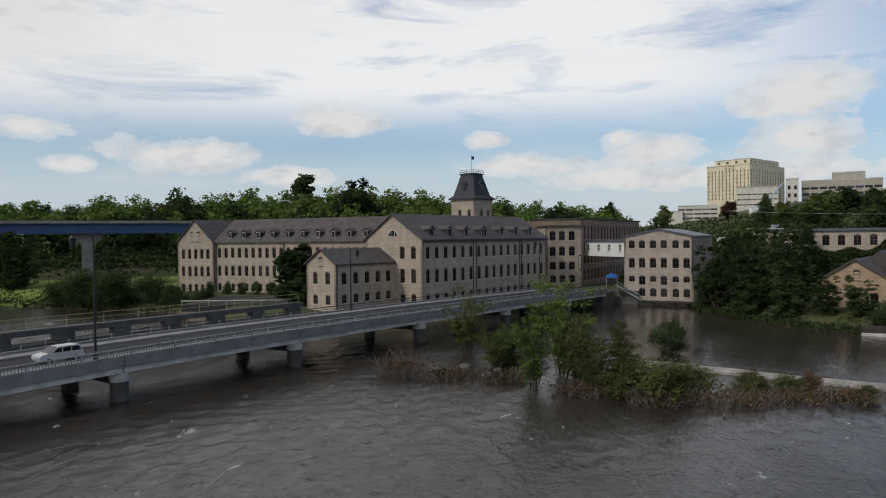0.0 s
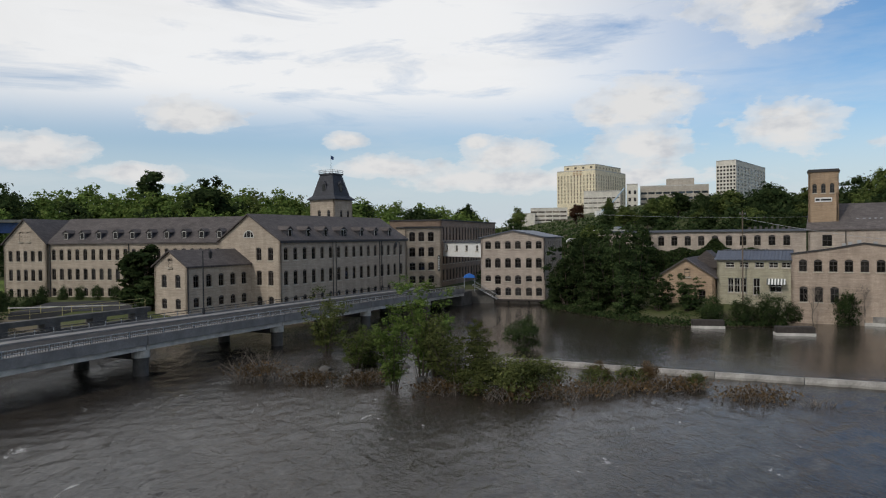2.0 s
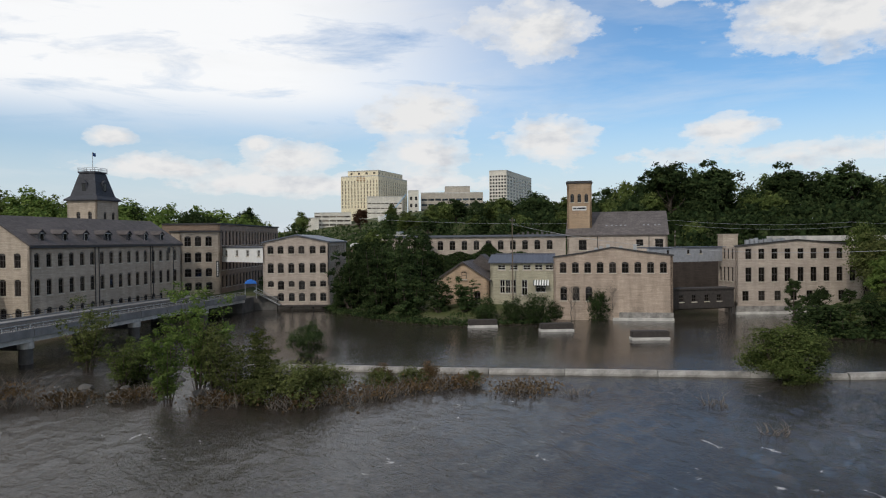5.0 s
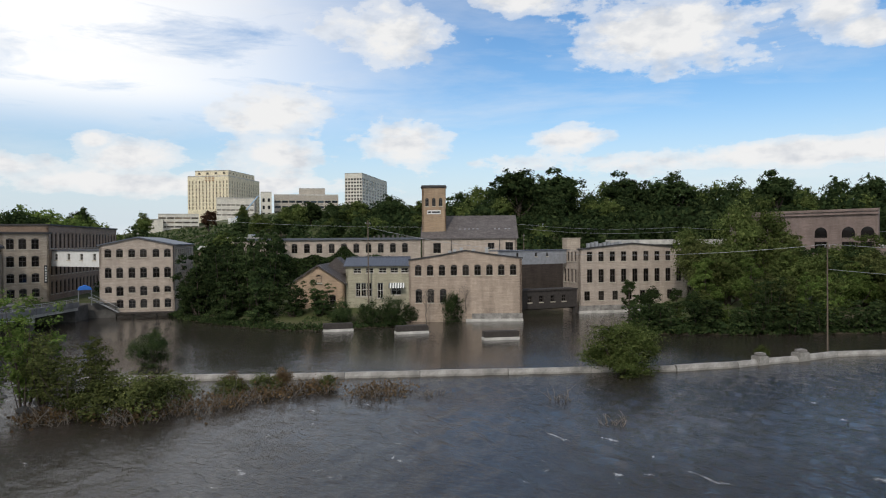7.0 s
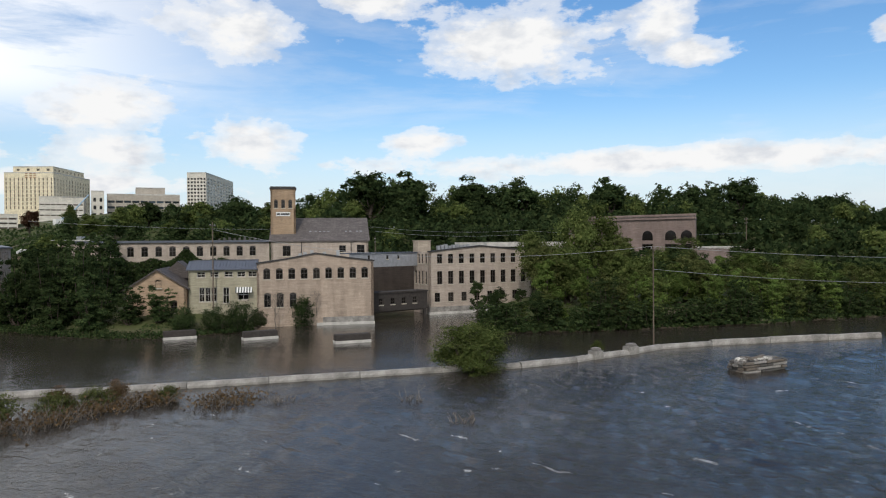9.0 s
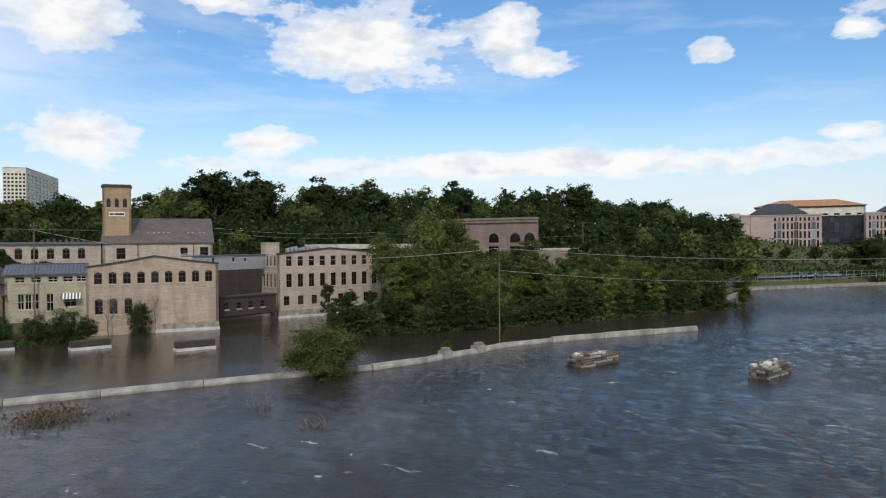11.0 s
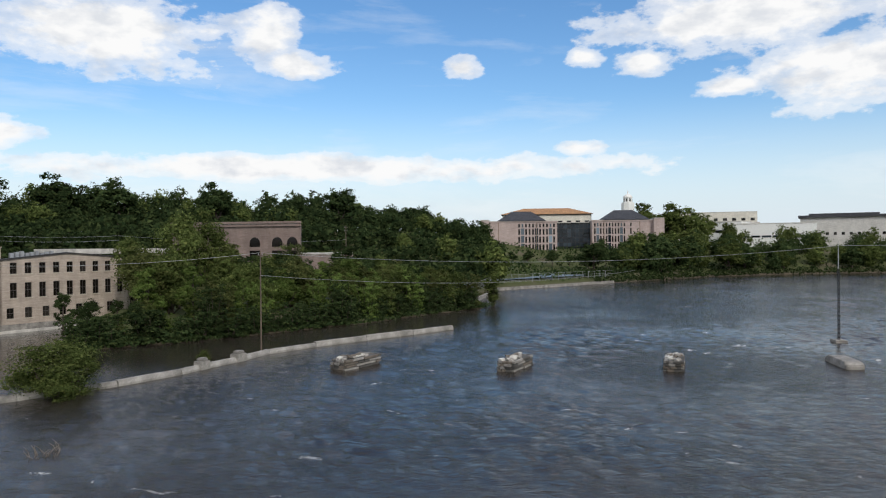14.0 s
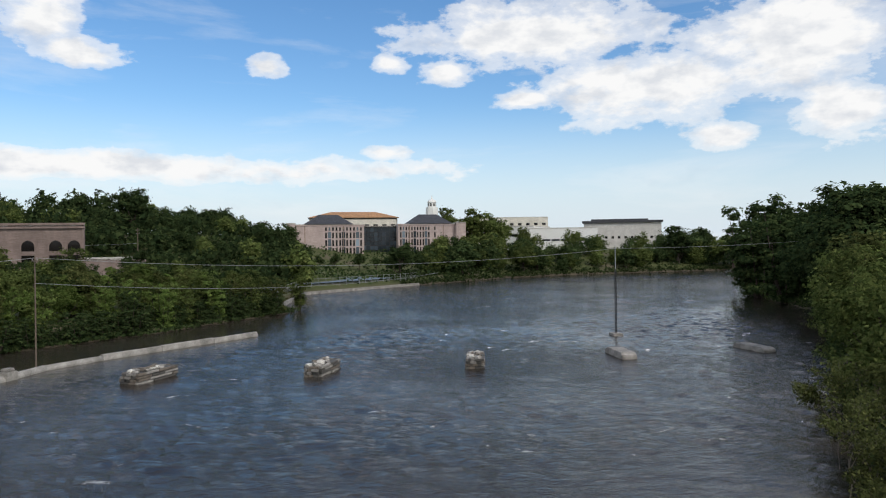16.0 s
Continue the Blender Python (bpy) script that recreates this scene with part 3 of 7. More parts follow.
def annex():
    h = thing("mill_annex", "low two-storey cream brick annex with a gable roof", "building", at(-16.22, 106.78, 0, -39.3))
    W, D, EV, RG = 13.1, 6.75, 9.2, 11.35
    front = holes_of([1.7, 4.15, 6.6, 9.0, 11.4], [(6.06, 7.96), (3.2, 4.6)], 1.05)
    wall(h, Matrix(), W, 1.2, EV, front, CREAM)
    windows(h, Matrix(), front, CREAM)
    g = holes_of([D - 1.85, D - 4.7], [(6.1, 8.0), (3.0, 4.5)], 1.05)
    wall(h, left_side(D), D, 1.2, EV, g, CREAM, top=[(D / 2, RG)])
    windows(h, left_side(D), g, CREAM)
    windows(h, left_side(D) @ pose(0, -0.14, 0), [(D / 2, 9.05, 0.8, 1.3)], CREAM, arch=0.3)
    wall(h, back(W, D), W, 1.2, EV, [], CREAM)
    gable_roof(h, W, D, EV, RG)
    part("drainpipe", tube(bmesh.new(), [(0.1, -0.1, 2.2), (0.1, -0.1, 9.0)], [0.09, 0.09], 6), TRIM, h)
    return h


def wing():
    h = thing("mill_wing", "long cream brick mill wing with a row of dormers", "building", at(-47.37, 147.59, 0, -112.3))
    W, D, EV, RG = 41.0, 13.0, 12.66, 17.2
    cols = [0.97 + 1.7 * i for i in range(23)]
    front = holes_of(cols, [(9.4, 11.5), (5.69, 7.85), (2.6, 4.2)], 0.85)
    wall(h, Matrix(), W, 1.0, EV, front, CREAM)
    windows(h, Matrix(), front, CREAM)
    wall(h, back(W, D), W, 1.0, EV, [], CREAM)
    wall(h, side(W), D, 1.0, EV, [], CREAM, top=[(D / 2, RG)])
    gable_roof(h, W, D, EV, RG)
    for i in range(10):
        dormer(h, 3.1 + 3.54 * i, RG, D)
    for x in (0.25, 17.0):
        part("drainpipe", tube(bmesh.new(), [(x, -0.1, 2.0), (x, -0.1, 12.4)], [0.1, 0.1], 6), TRIM, h)
    # gabled end block
    p = thing("mill_end_block", "gabled cream brick end block of the mill", "building", at(-47.37, 147.59, 0, -112.3) @ pose(-9.5, -0.6, 0))
    fw = 9.4
    g = holes_of([1.5, 3.2, 4.8, 6.4, 8.0], [(9.2, 11.3), (5.5, 7.7), (2.4, 4.0)], 0.85)
    wall(p, Matrix(), fw, 1.0, EV, g, CREAM, top=[(fw / 2, 17.2)])
    windows(p, Matrix(), g, CREAM)
    windows(p, pose(0, -0.14, 0), holes_of([3.9, 5.6], [(13.0, 14.9)], 0.75), CREAM)
    wall(p, left_side(18.0), 18.0, 1.0, EV, [], CREAM)
    wall(p, side(fw), 18.0, 1.0, EV, [], CREAM)
    gable_roof(p, fw, 18.0, EV, 17.2, along="y")
    return h


def cupola():
    h = thing("mill_tower", "square cream brick tower with a steep slate roof", "tower", at(6.6, 145.9, 0, -39.3))
    a, top, deck = 6.2, 20.95, 26.2
    g = holes_of([2.3, 4.7], [(17.4, 18.9)], 0.8)
    for m in (Matrix(), side(a), back(a, a), left_side(a)):
        wall(h, m, a, 2.0, top, g, CREAM)
        windows(h, m, g, CREAM, arch=0.35)
    bm = bmesh.new()
    c = a / 2
    rings = [(c + 0.45, top), (c + 0.45, top + 0.25), (c - 0.35, top + 0.9), (c * 0.52, deck), (c * 0.52 + 0.2, deck), (c * 0.52 + 0.2, deck + 0.3)]
    prev = None
    for r, z in rings:
        ring = [bm.verts.new((c + sx * r, c + sy * r, z)) for sx, sy in ((-1, -1), (1, -1), (1, 1), (-1, 1))]
        if prev:
            for i in range(4):
                bm.faces.new((prev[i], prev[(i + 1) % 4], ring[(i + 1) % 4], ring[i]))
        prev = ring
    bm.faces.new(prev)
    roof = part("spire_roof", bm, SLATE, h, "steep dark slate mansard roof")
    rail = bmesh.new()
    r = c * 0.52 + 0.15
    for sx, sy in ((-1, -1), (1, -1), (1, 1), (-1, 1), (0, -1), (0, 1), (-1, 0), (1, 0)):
        box(rail, c + sx * r - 0.05, c + sx * r + 0.05, c + sy * r - 0.05, c + sy * r + 0.05, deck + 0.3, deck + 1.0)
    for z in (deck + 0.6, deck + 0.95):
        for s in (-1, 1):
            box(rail, c - r, c + r, c + s * r - 0.03, c + s * r + 0.03, z, z + 0.06)
            box(rail, c + s * r - 0.03, c + s * r + 0.03, c - r, c + r, z, z + 0.06)
    part("roof_railing", rail, STEEL, h)
    for m in (Matrix(), left_side(a)):
        d = bmesh.new()
        box(d, c - 0.55, c + 0.55, 0.6, 1.6, top + 1.6, top + 3.3)
        prism(d, [(c - 0.65, top + 3.3), (c + 0.65, top + 3.3), (c, top + 3.9)], 0.5, 2.2)
        lu = part("lucarne", d, SLATE, h, "small hooded roof window", m)
        q = bmesh.new()
        box(q, c - 0.35, c + 0.35, 0.56, 0.62, top + 1.8, top + 3.2)
        part("pane", q, GLASS, lu)
    part("flagpole", tube(bmesh.new(), [(c, c, deck + 0.3), (c, c, deck + 4.2)], [0.06, 0.04], 6), STEEL, h)
    fl = bmesh.new()
    pts = [[fl.verts.new((c + 0.05 + 0.2 * i, c + 0.1 * math.sin(i * 1.1), deck + 3.4 + 0.7 * j - 0.03 * i)) for j in (0, 1)] for i in range(5)]
    for p0, p1 in zip(pts, pts[1:]):
        fl.faces.new((p0[0], p1[0], p1[1], p0[1]))
    part("flag", fl, BLUE_STEEL, h, "small dark flag")
    return h


def middle_block():
    # front block beside the mill, then the long dark side
    h = thing("mill_link_block", "flat-roofed cream brick block beside the mill", "building", at(21.3, 147.6, 0, -84.0))
    W, D, T = 7.9, 14.0, 15.0
    cols = [1.5, 3.5, 5.6]
    g = holes_of(cols, [(12.2, 14.2), (9.0, 11.0), (6.1, 7.8), (3.4, 5.0)], 1.3)
    wall(h, Matrix(), W, 1.0, T, g, CREAM)
    windows(h, Matrix(), g, CREAM)
    wall(h, left_side(D), D, 1.0, T, [], CREAM)
    wall(h, side(W), D, 1.0, T, [], CREAM)
    part("flat_roof", boxes((-0.3, W + 0.3, -0.3, D, T, T + 0.35)), TRIM, h)
    sg = bmesh.new()
    box(sg, 7.0, 7.5, -0.16, -0.05, 5.9, 9.2)
    sign = part("hanging_sign", sg, BLACK, h, "tall narrow dark sign with pale bars")
    bars = bmesh.new()
    for i in range(6):
        box(bars, 7.12, 7.38, -0.19, -0.165, 6.2 + 0.48 * i, 6.5 + 0.48 * i)
    part("sign_bars", bars, WHITE, sign)
    s = thing("mill_back_block", "long dark brown brick mill block with tall windows", "building", at(29.3, 149.4, 0, -30.7))
    L, T2 = 44.0, 16.6
    cols = [1.6 + 2.25 * i for i in range(19)]
    g = holes_of(cols, [(12.3, 15.4), (7.2, 10.2), (3.6, 6.2)], 1.15)
    wall(s, Matrix(), L, 1.0, T2, g, RUSSET)
    windows(s, Matrix(), g, RUSSET, arch=0.25)
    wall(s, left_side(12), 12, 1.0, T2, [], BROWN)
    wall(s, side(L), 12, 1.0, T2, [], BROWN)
    part("flat_roof", boxes((-0.2, L + 0.2, -0.25, 12, T2, T2 + 0.3)), TRIM, s)


def skybridge():
    a, b = Vector((29.9, 151.2, 0)), Vector((35.2, 137.6, 0))
    d = b - a
    az = math.degrees(math.atan2(-d.x, d.y))
    h = thing("skybridge", "white enclosed footbridge between two mills", "footbridge", at(a.x, a.y, 0, az))
    L = d.length
    g = [(1.8, 10.1, 0.9, 1.2), (5.6, 10.1, 0.9, 1.2), (9.3, 10.1, 0.9, 1.2), (13.0, 10.1, 0.9, 1.2)]
    # the face that looks at the river is on the far side of the local frame
    wall(h, Matrix(), L, 8.9, 11.8, g, WHITE)
    windows(h, Matrix(), g, WHITE, arch=0.0, sash=SASH_W)
    wall(h, back(L, 3.0), L, 8.9, 11.8, [], WHITE)
    part("bridge_roof", boxes((-0.1, L + 0.1, -0.2, 3.2, 11.8, 12.05)), METAL_ROOF, h)
    part("bridge_floor", boxes((0, L, 0.4, 2.6, 8.9, 9.1)), WOOD, h)


def mill_a():
    h = thing("riverside_mill", "four-storey pale brick mill standing in the river", "building", at(34.52, 135.51, 0, -118.4))
    W, D, EV = 12.66, 24.0, 12.75
    X = [1.46, 3.38, 5.41, 7.37, 9.5, 11.44]
    g = holes_of(X, [(10.63, 12.15), (6.95, 8.85), (1.55, 3.15)], 1.15)
    g += [(x, 4.3, 1.15, 1.15) for i, x in enumerate(X) if i not in (1, 3)] + [(X[1], 3.75, 1.2, 1.75), (X[3], 3.75, 1.2, 1.75)]
    g = [q for q in g if not (q[1] == 1.55 and q[0] < 2)]
    wall(h, Matrix(), W, -1.0, EV, g, PALE, top=[(W / 2, 14.1)])
    windows(h, Matrix(), g, PALE, arch=0.25)
    sg = holes_of([2.0 + 2.6 * i for i in range(8)], [(10.6, 12.1), (6.95, 8.85), (4.2, 5.4)], 1.1)
    wall(h, side(W), D, -1.0, EV, sg, PALE)
    windows(h, side(W), sg, PALE, arch=0.25)
    wall(h, left_side(D), D, -1.0, EV, [], PALE)
    gable_roof(h, W, D, EV, 14.1, along="y", over=0.3, mat=METAL_ROOF)
    part("drainpipe", tube(bmesh.new(), [(W - 0.15, -0.12, 4.6), (W - 0.15, -0.12, 12.6)], [0.08, 0.08], 6), TRIM, h)
    # low platform and stair at the water
    part("platform", boxes((3.0, W + 0.4, -1.2, -0.02, 0.55, 0.85), (5.5, 5.8, -1.0, -0.7, -1.0, 0.55), (9.5, 9.8, -1.0, -0.7, -1.0, 0.55)), WOOD, h)
    st = bmesh.new()
    for i in range(12):
        box(st, -1.5 + 0.42 * i, -1.1 + 0.42 * i, -1.4, -0.05, 3.6 - 0.24 * i, 3.72 - 0.24 * i)
    stairs = part("outside_stairs", st, STEEL, h, "steel outside stairs")
    part("handrail", tube(tube(bmesh.new(), [(-1.5, -1.4, 4.6), (3.5, -1.4, 1.8)], [0.04, 0.04], 5), [(-1.5, -1.4, 3.6), (3.5, -1.4, 0.9)], [0.06, 0.06], 5), STEEL, stairs)
    part("low_wall", boxes((-3.2, 2.8, -0.8, 0.8, -1.0, 2.6)), DARK_CONC, h, "dark river wall")


def mill_b():
    m = at(69.97, 91.59, 0, -129.6)
    h = thing("warehouse", "buff brick riverside warehouse with a low curved parapet", "building", m)
    W, D = 18.4, 16.0
    g = [(1.53 + 1.93 * i, 7.5, 1.05, 1.75) for i in range(9)] + [(1.6, 3.1, 1.05, 2.25), (3.55, 3.1, 1.05, 2.25), (5.55, 3.1, 1.05, 2.25)]
    wall(h, Matrix(), W, -1.0, 9.9, g, TAN_PALE, top=[(W, 10.15), (W * 0.75, 10.75), (W * 0.5, 11.45), (W * 0.25, 10.6), (0.0, 9.95)])
    windows(h, Matrix(), g, TAN_PALE, arch=0.25)
    # canal side wall set in a darker brown than the front
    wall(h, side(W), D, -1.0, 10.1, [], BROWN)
    wall(h, left_side(D), D, -1.0, 9.9, [], TAN_PALE)
    cop = bmesh.new()
    pts = [(-0.1, 9.95), (W * 0.25, 10.6), (W * 0.5, 11.45), (W * 0.75, 10.75), (W + 0.15, 10.15)]
    prism(cop, [*pts, *[(x, z + 0.22) for x, z in pts[::-1]]], -0.16, 0.5)
    part("coping", cop, TRIM, h, "dark parapet coping")
    part("flat_roof", boxes((0.41, W - 0.41, 0.41, D, 9.5, 9.7)), METAL_ROOF, h)
    part("ledge", boxes((9.2, W + 0.12, -0.3, 0.0, -1.0, 0.42)), WHITE_CONC, h, "pale concrete ledge at the waterline")
    part("plinth", boxes((10.2, W + 0.05, -0.08, -0.003, 0.42, 1.3)), OLD_CONC, h)
    for i, x in enumerate((6.5, 7.3, 8.4, 9.1, 10.4, 12.6)):
        part("roof_vent", boxes((x, x + 0.5, 2.0, 2.6, 9.7, 11.5 + 0.25 * (i % 3))), STEEL, h)
    # cream house with striped awning
    c = thing("cream_house", "cream riverside house with a grey metal roof", "building", m @ pose(-10.25, 0.15, 0))
    cw = 10.2
    g = [(x, 8.0, 1.25, 0.8) for x in (1.9, 3.9, 6.0, 7.9, 9.6)] + [(2.0, 4.2, 0.8, 2.2), (2.9, 4.2, 0.8, 2.2), (3.8, 4.2, 0.8, 2.2), (5.6, 3.9, 0.95, 2.5), (8.2, 4.4, 1.6, 1.6)]
    wall(c, Matrix(), cw, 0.0, 9.3, g, YELLOW)
    windows(c, Matrix(), g, YELLOW, arch=0.0, sash=SASH_W)
    wall(c, left_side(10), 10, 0.0, 9.3, [], YELLOW)
    for i in range(22):
        x = -0.3 + (cw + 0.5) * i / 22
        rb = bmesh.new()
        prism(rb, [(x, 9.2), (x + 0.46, 9.2), (x + 0.46, 9.32), (x + 0.06, 9.32), (x + 0.03, 9.38), (x, 9.38)], -0.4, 4.0)
        rb.transform(Matrix(((1, 0, 0, 0), (0, 1, 0, 0), (0, 0.28, 1, 0), (0, 0, 0, 1))))
        part("roof_panel", rb, METAL_ROOF, c)
    part("roof_body", boxes((0, cw, 4.0, 10, 9.3, 10.5)), TRIM, c)
    aw = thing("awning", "striped window awning on the cream house", "awning", m @ pose(-10.25, 0.15, 0))
    n = 12
    for i in range(n):
        x0, x1 = 7.0 + 2.5 * i / n, 7.0 + 2.5 * (i + 1) / n
        s = bmesh.new()
        prism(s, [(x0, 0.0), (x1, 0.0), (x1, 0.04), (x0, 0.04)], -1.0, 0.0)
        s.transform(pose(0, -0.02, 6.35) @ Matrix(((1, 0, 0, 0), (0, 1, 0, 0), (0, 0.8, 1, 0), (0, 0, 0, 1))))
        part("stripe", s, WHITE if i % 2 else STRIPE, aw)
    # small gabled house
    p = thing("gabled_house", "small tan brick house with a brown gable roof", "building", m @ pose(-19.0, -0.4, 0))
    pw = 8.6
    g = [(5.0, 6.6, 0.9, 1.3), (4.3, 2.6, 1.0, 2.0), (6.7, 2.6, 1.0, 2.0)]
    wall(p, Matrix(), pw, 0.0, 6.4, [q for q in g if q[1] < 5], PEACH, top=[(pw / 2, 9.2)])
    windows(p, Matrix(), [q for q in g if q[1] < 5], PEACH)
    windows(p, pose(0, -0.14, 0), [(pw / 2 + 0.2, 6.5, 0.9, 1.3)], PEACH)
    wall(p, left_side(12), 12, 0.0, 6.4, [], PEACH)
    wall(p, side(pw), 12, 0.0, 6.4, [], PEACH)
    gable_roof(p, pw, 12, 6.4, 9.2, along="y", over=0.4)
    q = bmesh.new()
    r = part("rear_roof", prism(q, [(3.0, 7.6), (9.5, 7.6), (6.2, 10.4)], 8, 14), ROOF, p)


def mill_c():
    m = at(100.2, 81.24, 0, -117.2)
    h = thing("east_mill", "three-storey cream mill with rows of dark windows", "building", m)
    W, D, EV = 21.8, 7.2, 11.3
    g = [(2.15 + 2.22 * i, s, 1.05, t) for i in range(9) for s, t in ((9.25, 1.75), (5.45, 2.4))] + [(1.64 + 2.73 * i, 2.25, 1.1, 1.65) for i in range(7)]
    wall(h, Matrix(), W, -1.0, EV, g, PALE, top=[(W, 11.4), (W * 0.48, 12.35), (0.0, 11.4)])
    windows(h, Matrix(), g, PALE, arch=0.0)
    sg = [(x, s, 0.85, t) for x in (1.4, 3.1, 4.7, 6.2) for s, t in ((9.25, 1.75), (5.45, 2.4), (2.25, 1.6))]
    flip = [(D - x, s, w, t) for x, s, w, t in sg]
    wall(h, left_side(D), D, -1.0, EV, flip, PALE)
    windows(h, left_side(D), flip, PALE, arch=0.0)
    wall(h, side(W), D, -1.0, EV, [], PALE)
    cop = bmesh.new()
    pts = [(-0.15, 11.35), (W * 0.48, 12.35), (W + 0.15, 11.4)]
    prism(cop, [*pts, *[(x, z + 0.22) for x, z in pts[::-1]]], -0.2, 0.5)
    part("coping", cop, TRIM, h, "dark parapet coping")
    part("flat_roof", boxes((0.41, W - 0.41, 0.41, D, 11.0, 11.2)), METAL_ROOF, h)
    part("ledge", boxes((-0.2, W, -0.45, 0.0, -1.0, 0.4)), WHITE_CONC, h, "pale concrete ledge at the waterline")
    part("plinth", boxes((0.0, W, -0.1, -0.003, 0.4, 1.35)), OLD_CONC, h)
    part("stair_head", boxes((0.4, 3.0, 6.0, 8.4, 11.2, 13.4), (0.3, 3.1, 5.9, 8.5, 13.4, 13.55)), CREAM, h)
    for i in range(9):
        x = 4.0 + 0.8 * i
        part("roof_vent", boxes((x, x + 0.55, 5.0, 5.6, 11.2, 12.5 + 0.15 * (i % 3))), STEEL, h)
    r = thing("rear_mill", "pale brick rear mill with dark windows", "building", m @ pose(22.0, 2.0, 0))
    g = holes_of([1.6, 4.2, 7.0], [(9.0, 11.2), (5.2, 7.4), (2.2, 4.2)], 1.3)
    wall(r, Matrix(), 9.0, 0.0, 12.2, g, PALE)
    windows(r, Matrix(), g, PALE, arch=0.0)
    wall(r, side(9.0), 10, 0.0, 12.2, [], PALE)
    part("flat_roof", boxes((-9.0, 9.2, -0.15, 14, 12.2, 13.1)), WHITE_CONC, r)
    # covered timber passage over the canal, and the white one above it
    k = thing("covered_passage", "dark timber passage on posts over the canal", "footbridge", at(86.4, 82.6, 0, -105.3))
    g = [(2.0 + 2.3 * i, 2.6, 0.8, 1.1) for i in range(4)]
    wall(k, Matrix(), 11.6, 1.5, 4.5, g, WOOD)
    windows(k, Matrix(), g, WOOD, arch=0.0)
    part("passage_roof", boxes((-0.1, 11.7, -0.15, 3.0, 4.5, 4.75)), WOOD, k)
    part("passage_floor", boxes((0, 11.6, 0.4, 2.9, 1.3, 1.5)), WOOD, k)
    for x in (0.6, 11.2):
        part("post", boxes((x - 0.2, x + 0.2, 0.2, 0.6, -1.5, 1.3)), WOOD, k)
    w = thing("upper_passage", "pale sheet-metal passage high between the mills", "footbridge", at(87.5, 88.5, 0, -99.0))
    g = [(4.0, 10.2, 0.5, 0.7), (8.2, 10.2, 0.5, 0.7), (10.8, 10.2, 0.5, 0.7)]
    wall(w, Matrix(), 16.0, 8.8, 11.2, g, GREY_PANEL)
    windows(w, Matrix(), g, GREY_PANEL, arch=0.0)
    part("passage_roof", boxes((-0.1, 16.1, -0.15, 3.0, 11.2, 11.4)), METAL_ROOF, w)
    # closes the canal recess; the shade in there is put into the brick colour
    d = thing("dark_rear_mill", "brick mill at the canal end, recess shade in its colour", "building", at(84.0, 100.5, 0, -99.0))
    g = holes_of([3.0, 7.0, 11.0, 15.0], [(6.0, 8.0), (2.4, 4.4)], 1.2)
    wall(d, Matrix(), 33.0, -1.0, 9.5, g, SHADED)
    windows(d, Matrix(), g, SHADED, arch=0.0)
    part("flat_roof", boxes((-0.2, 33.2, -0.2, 8, 9.5, 9.8)), TRIM, d)


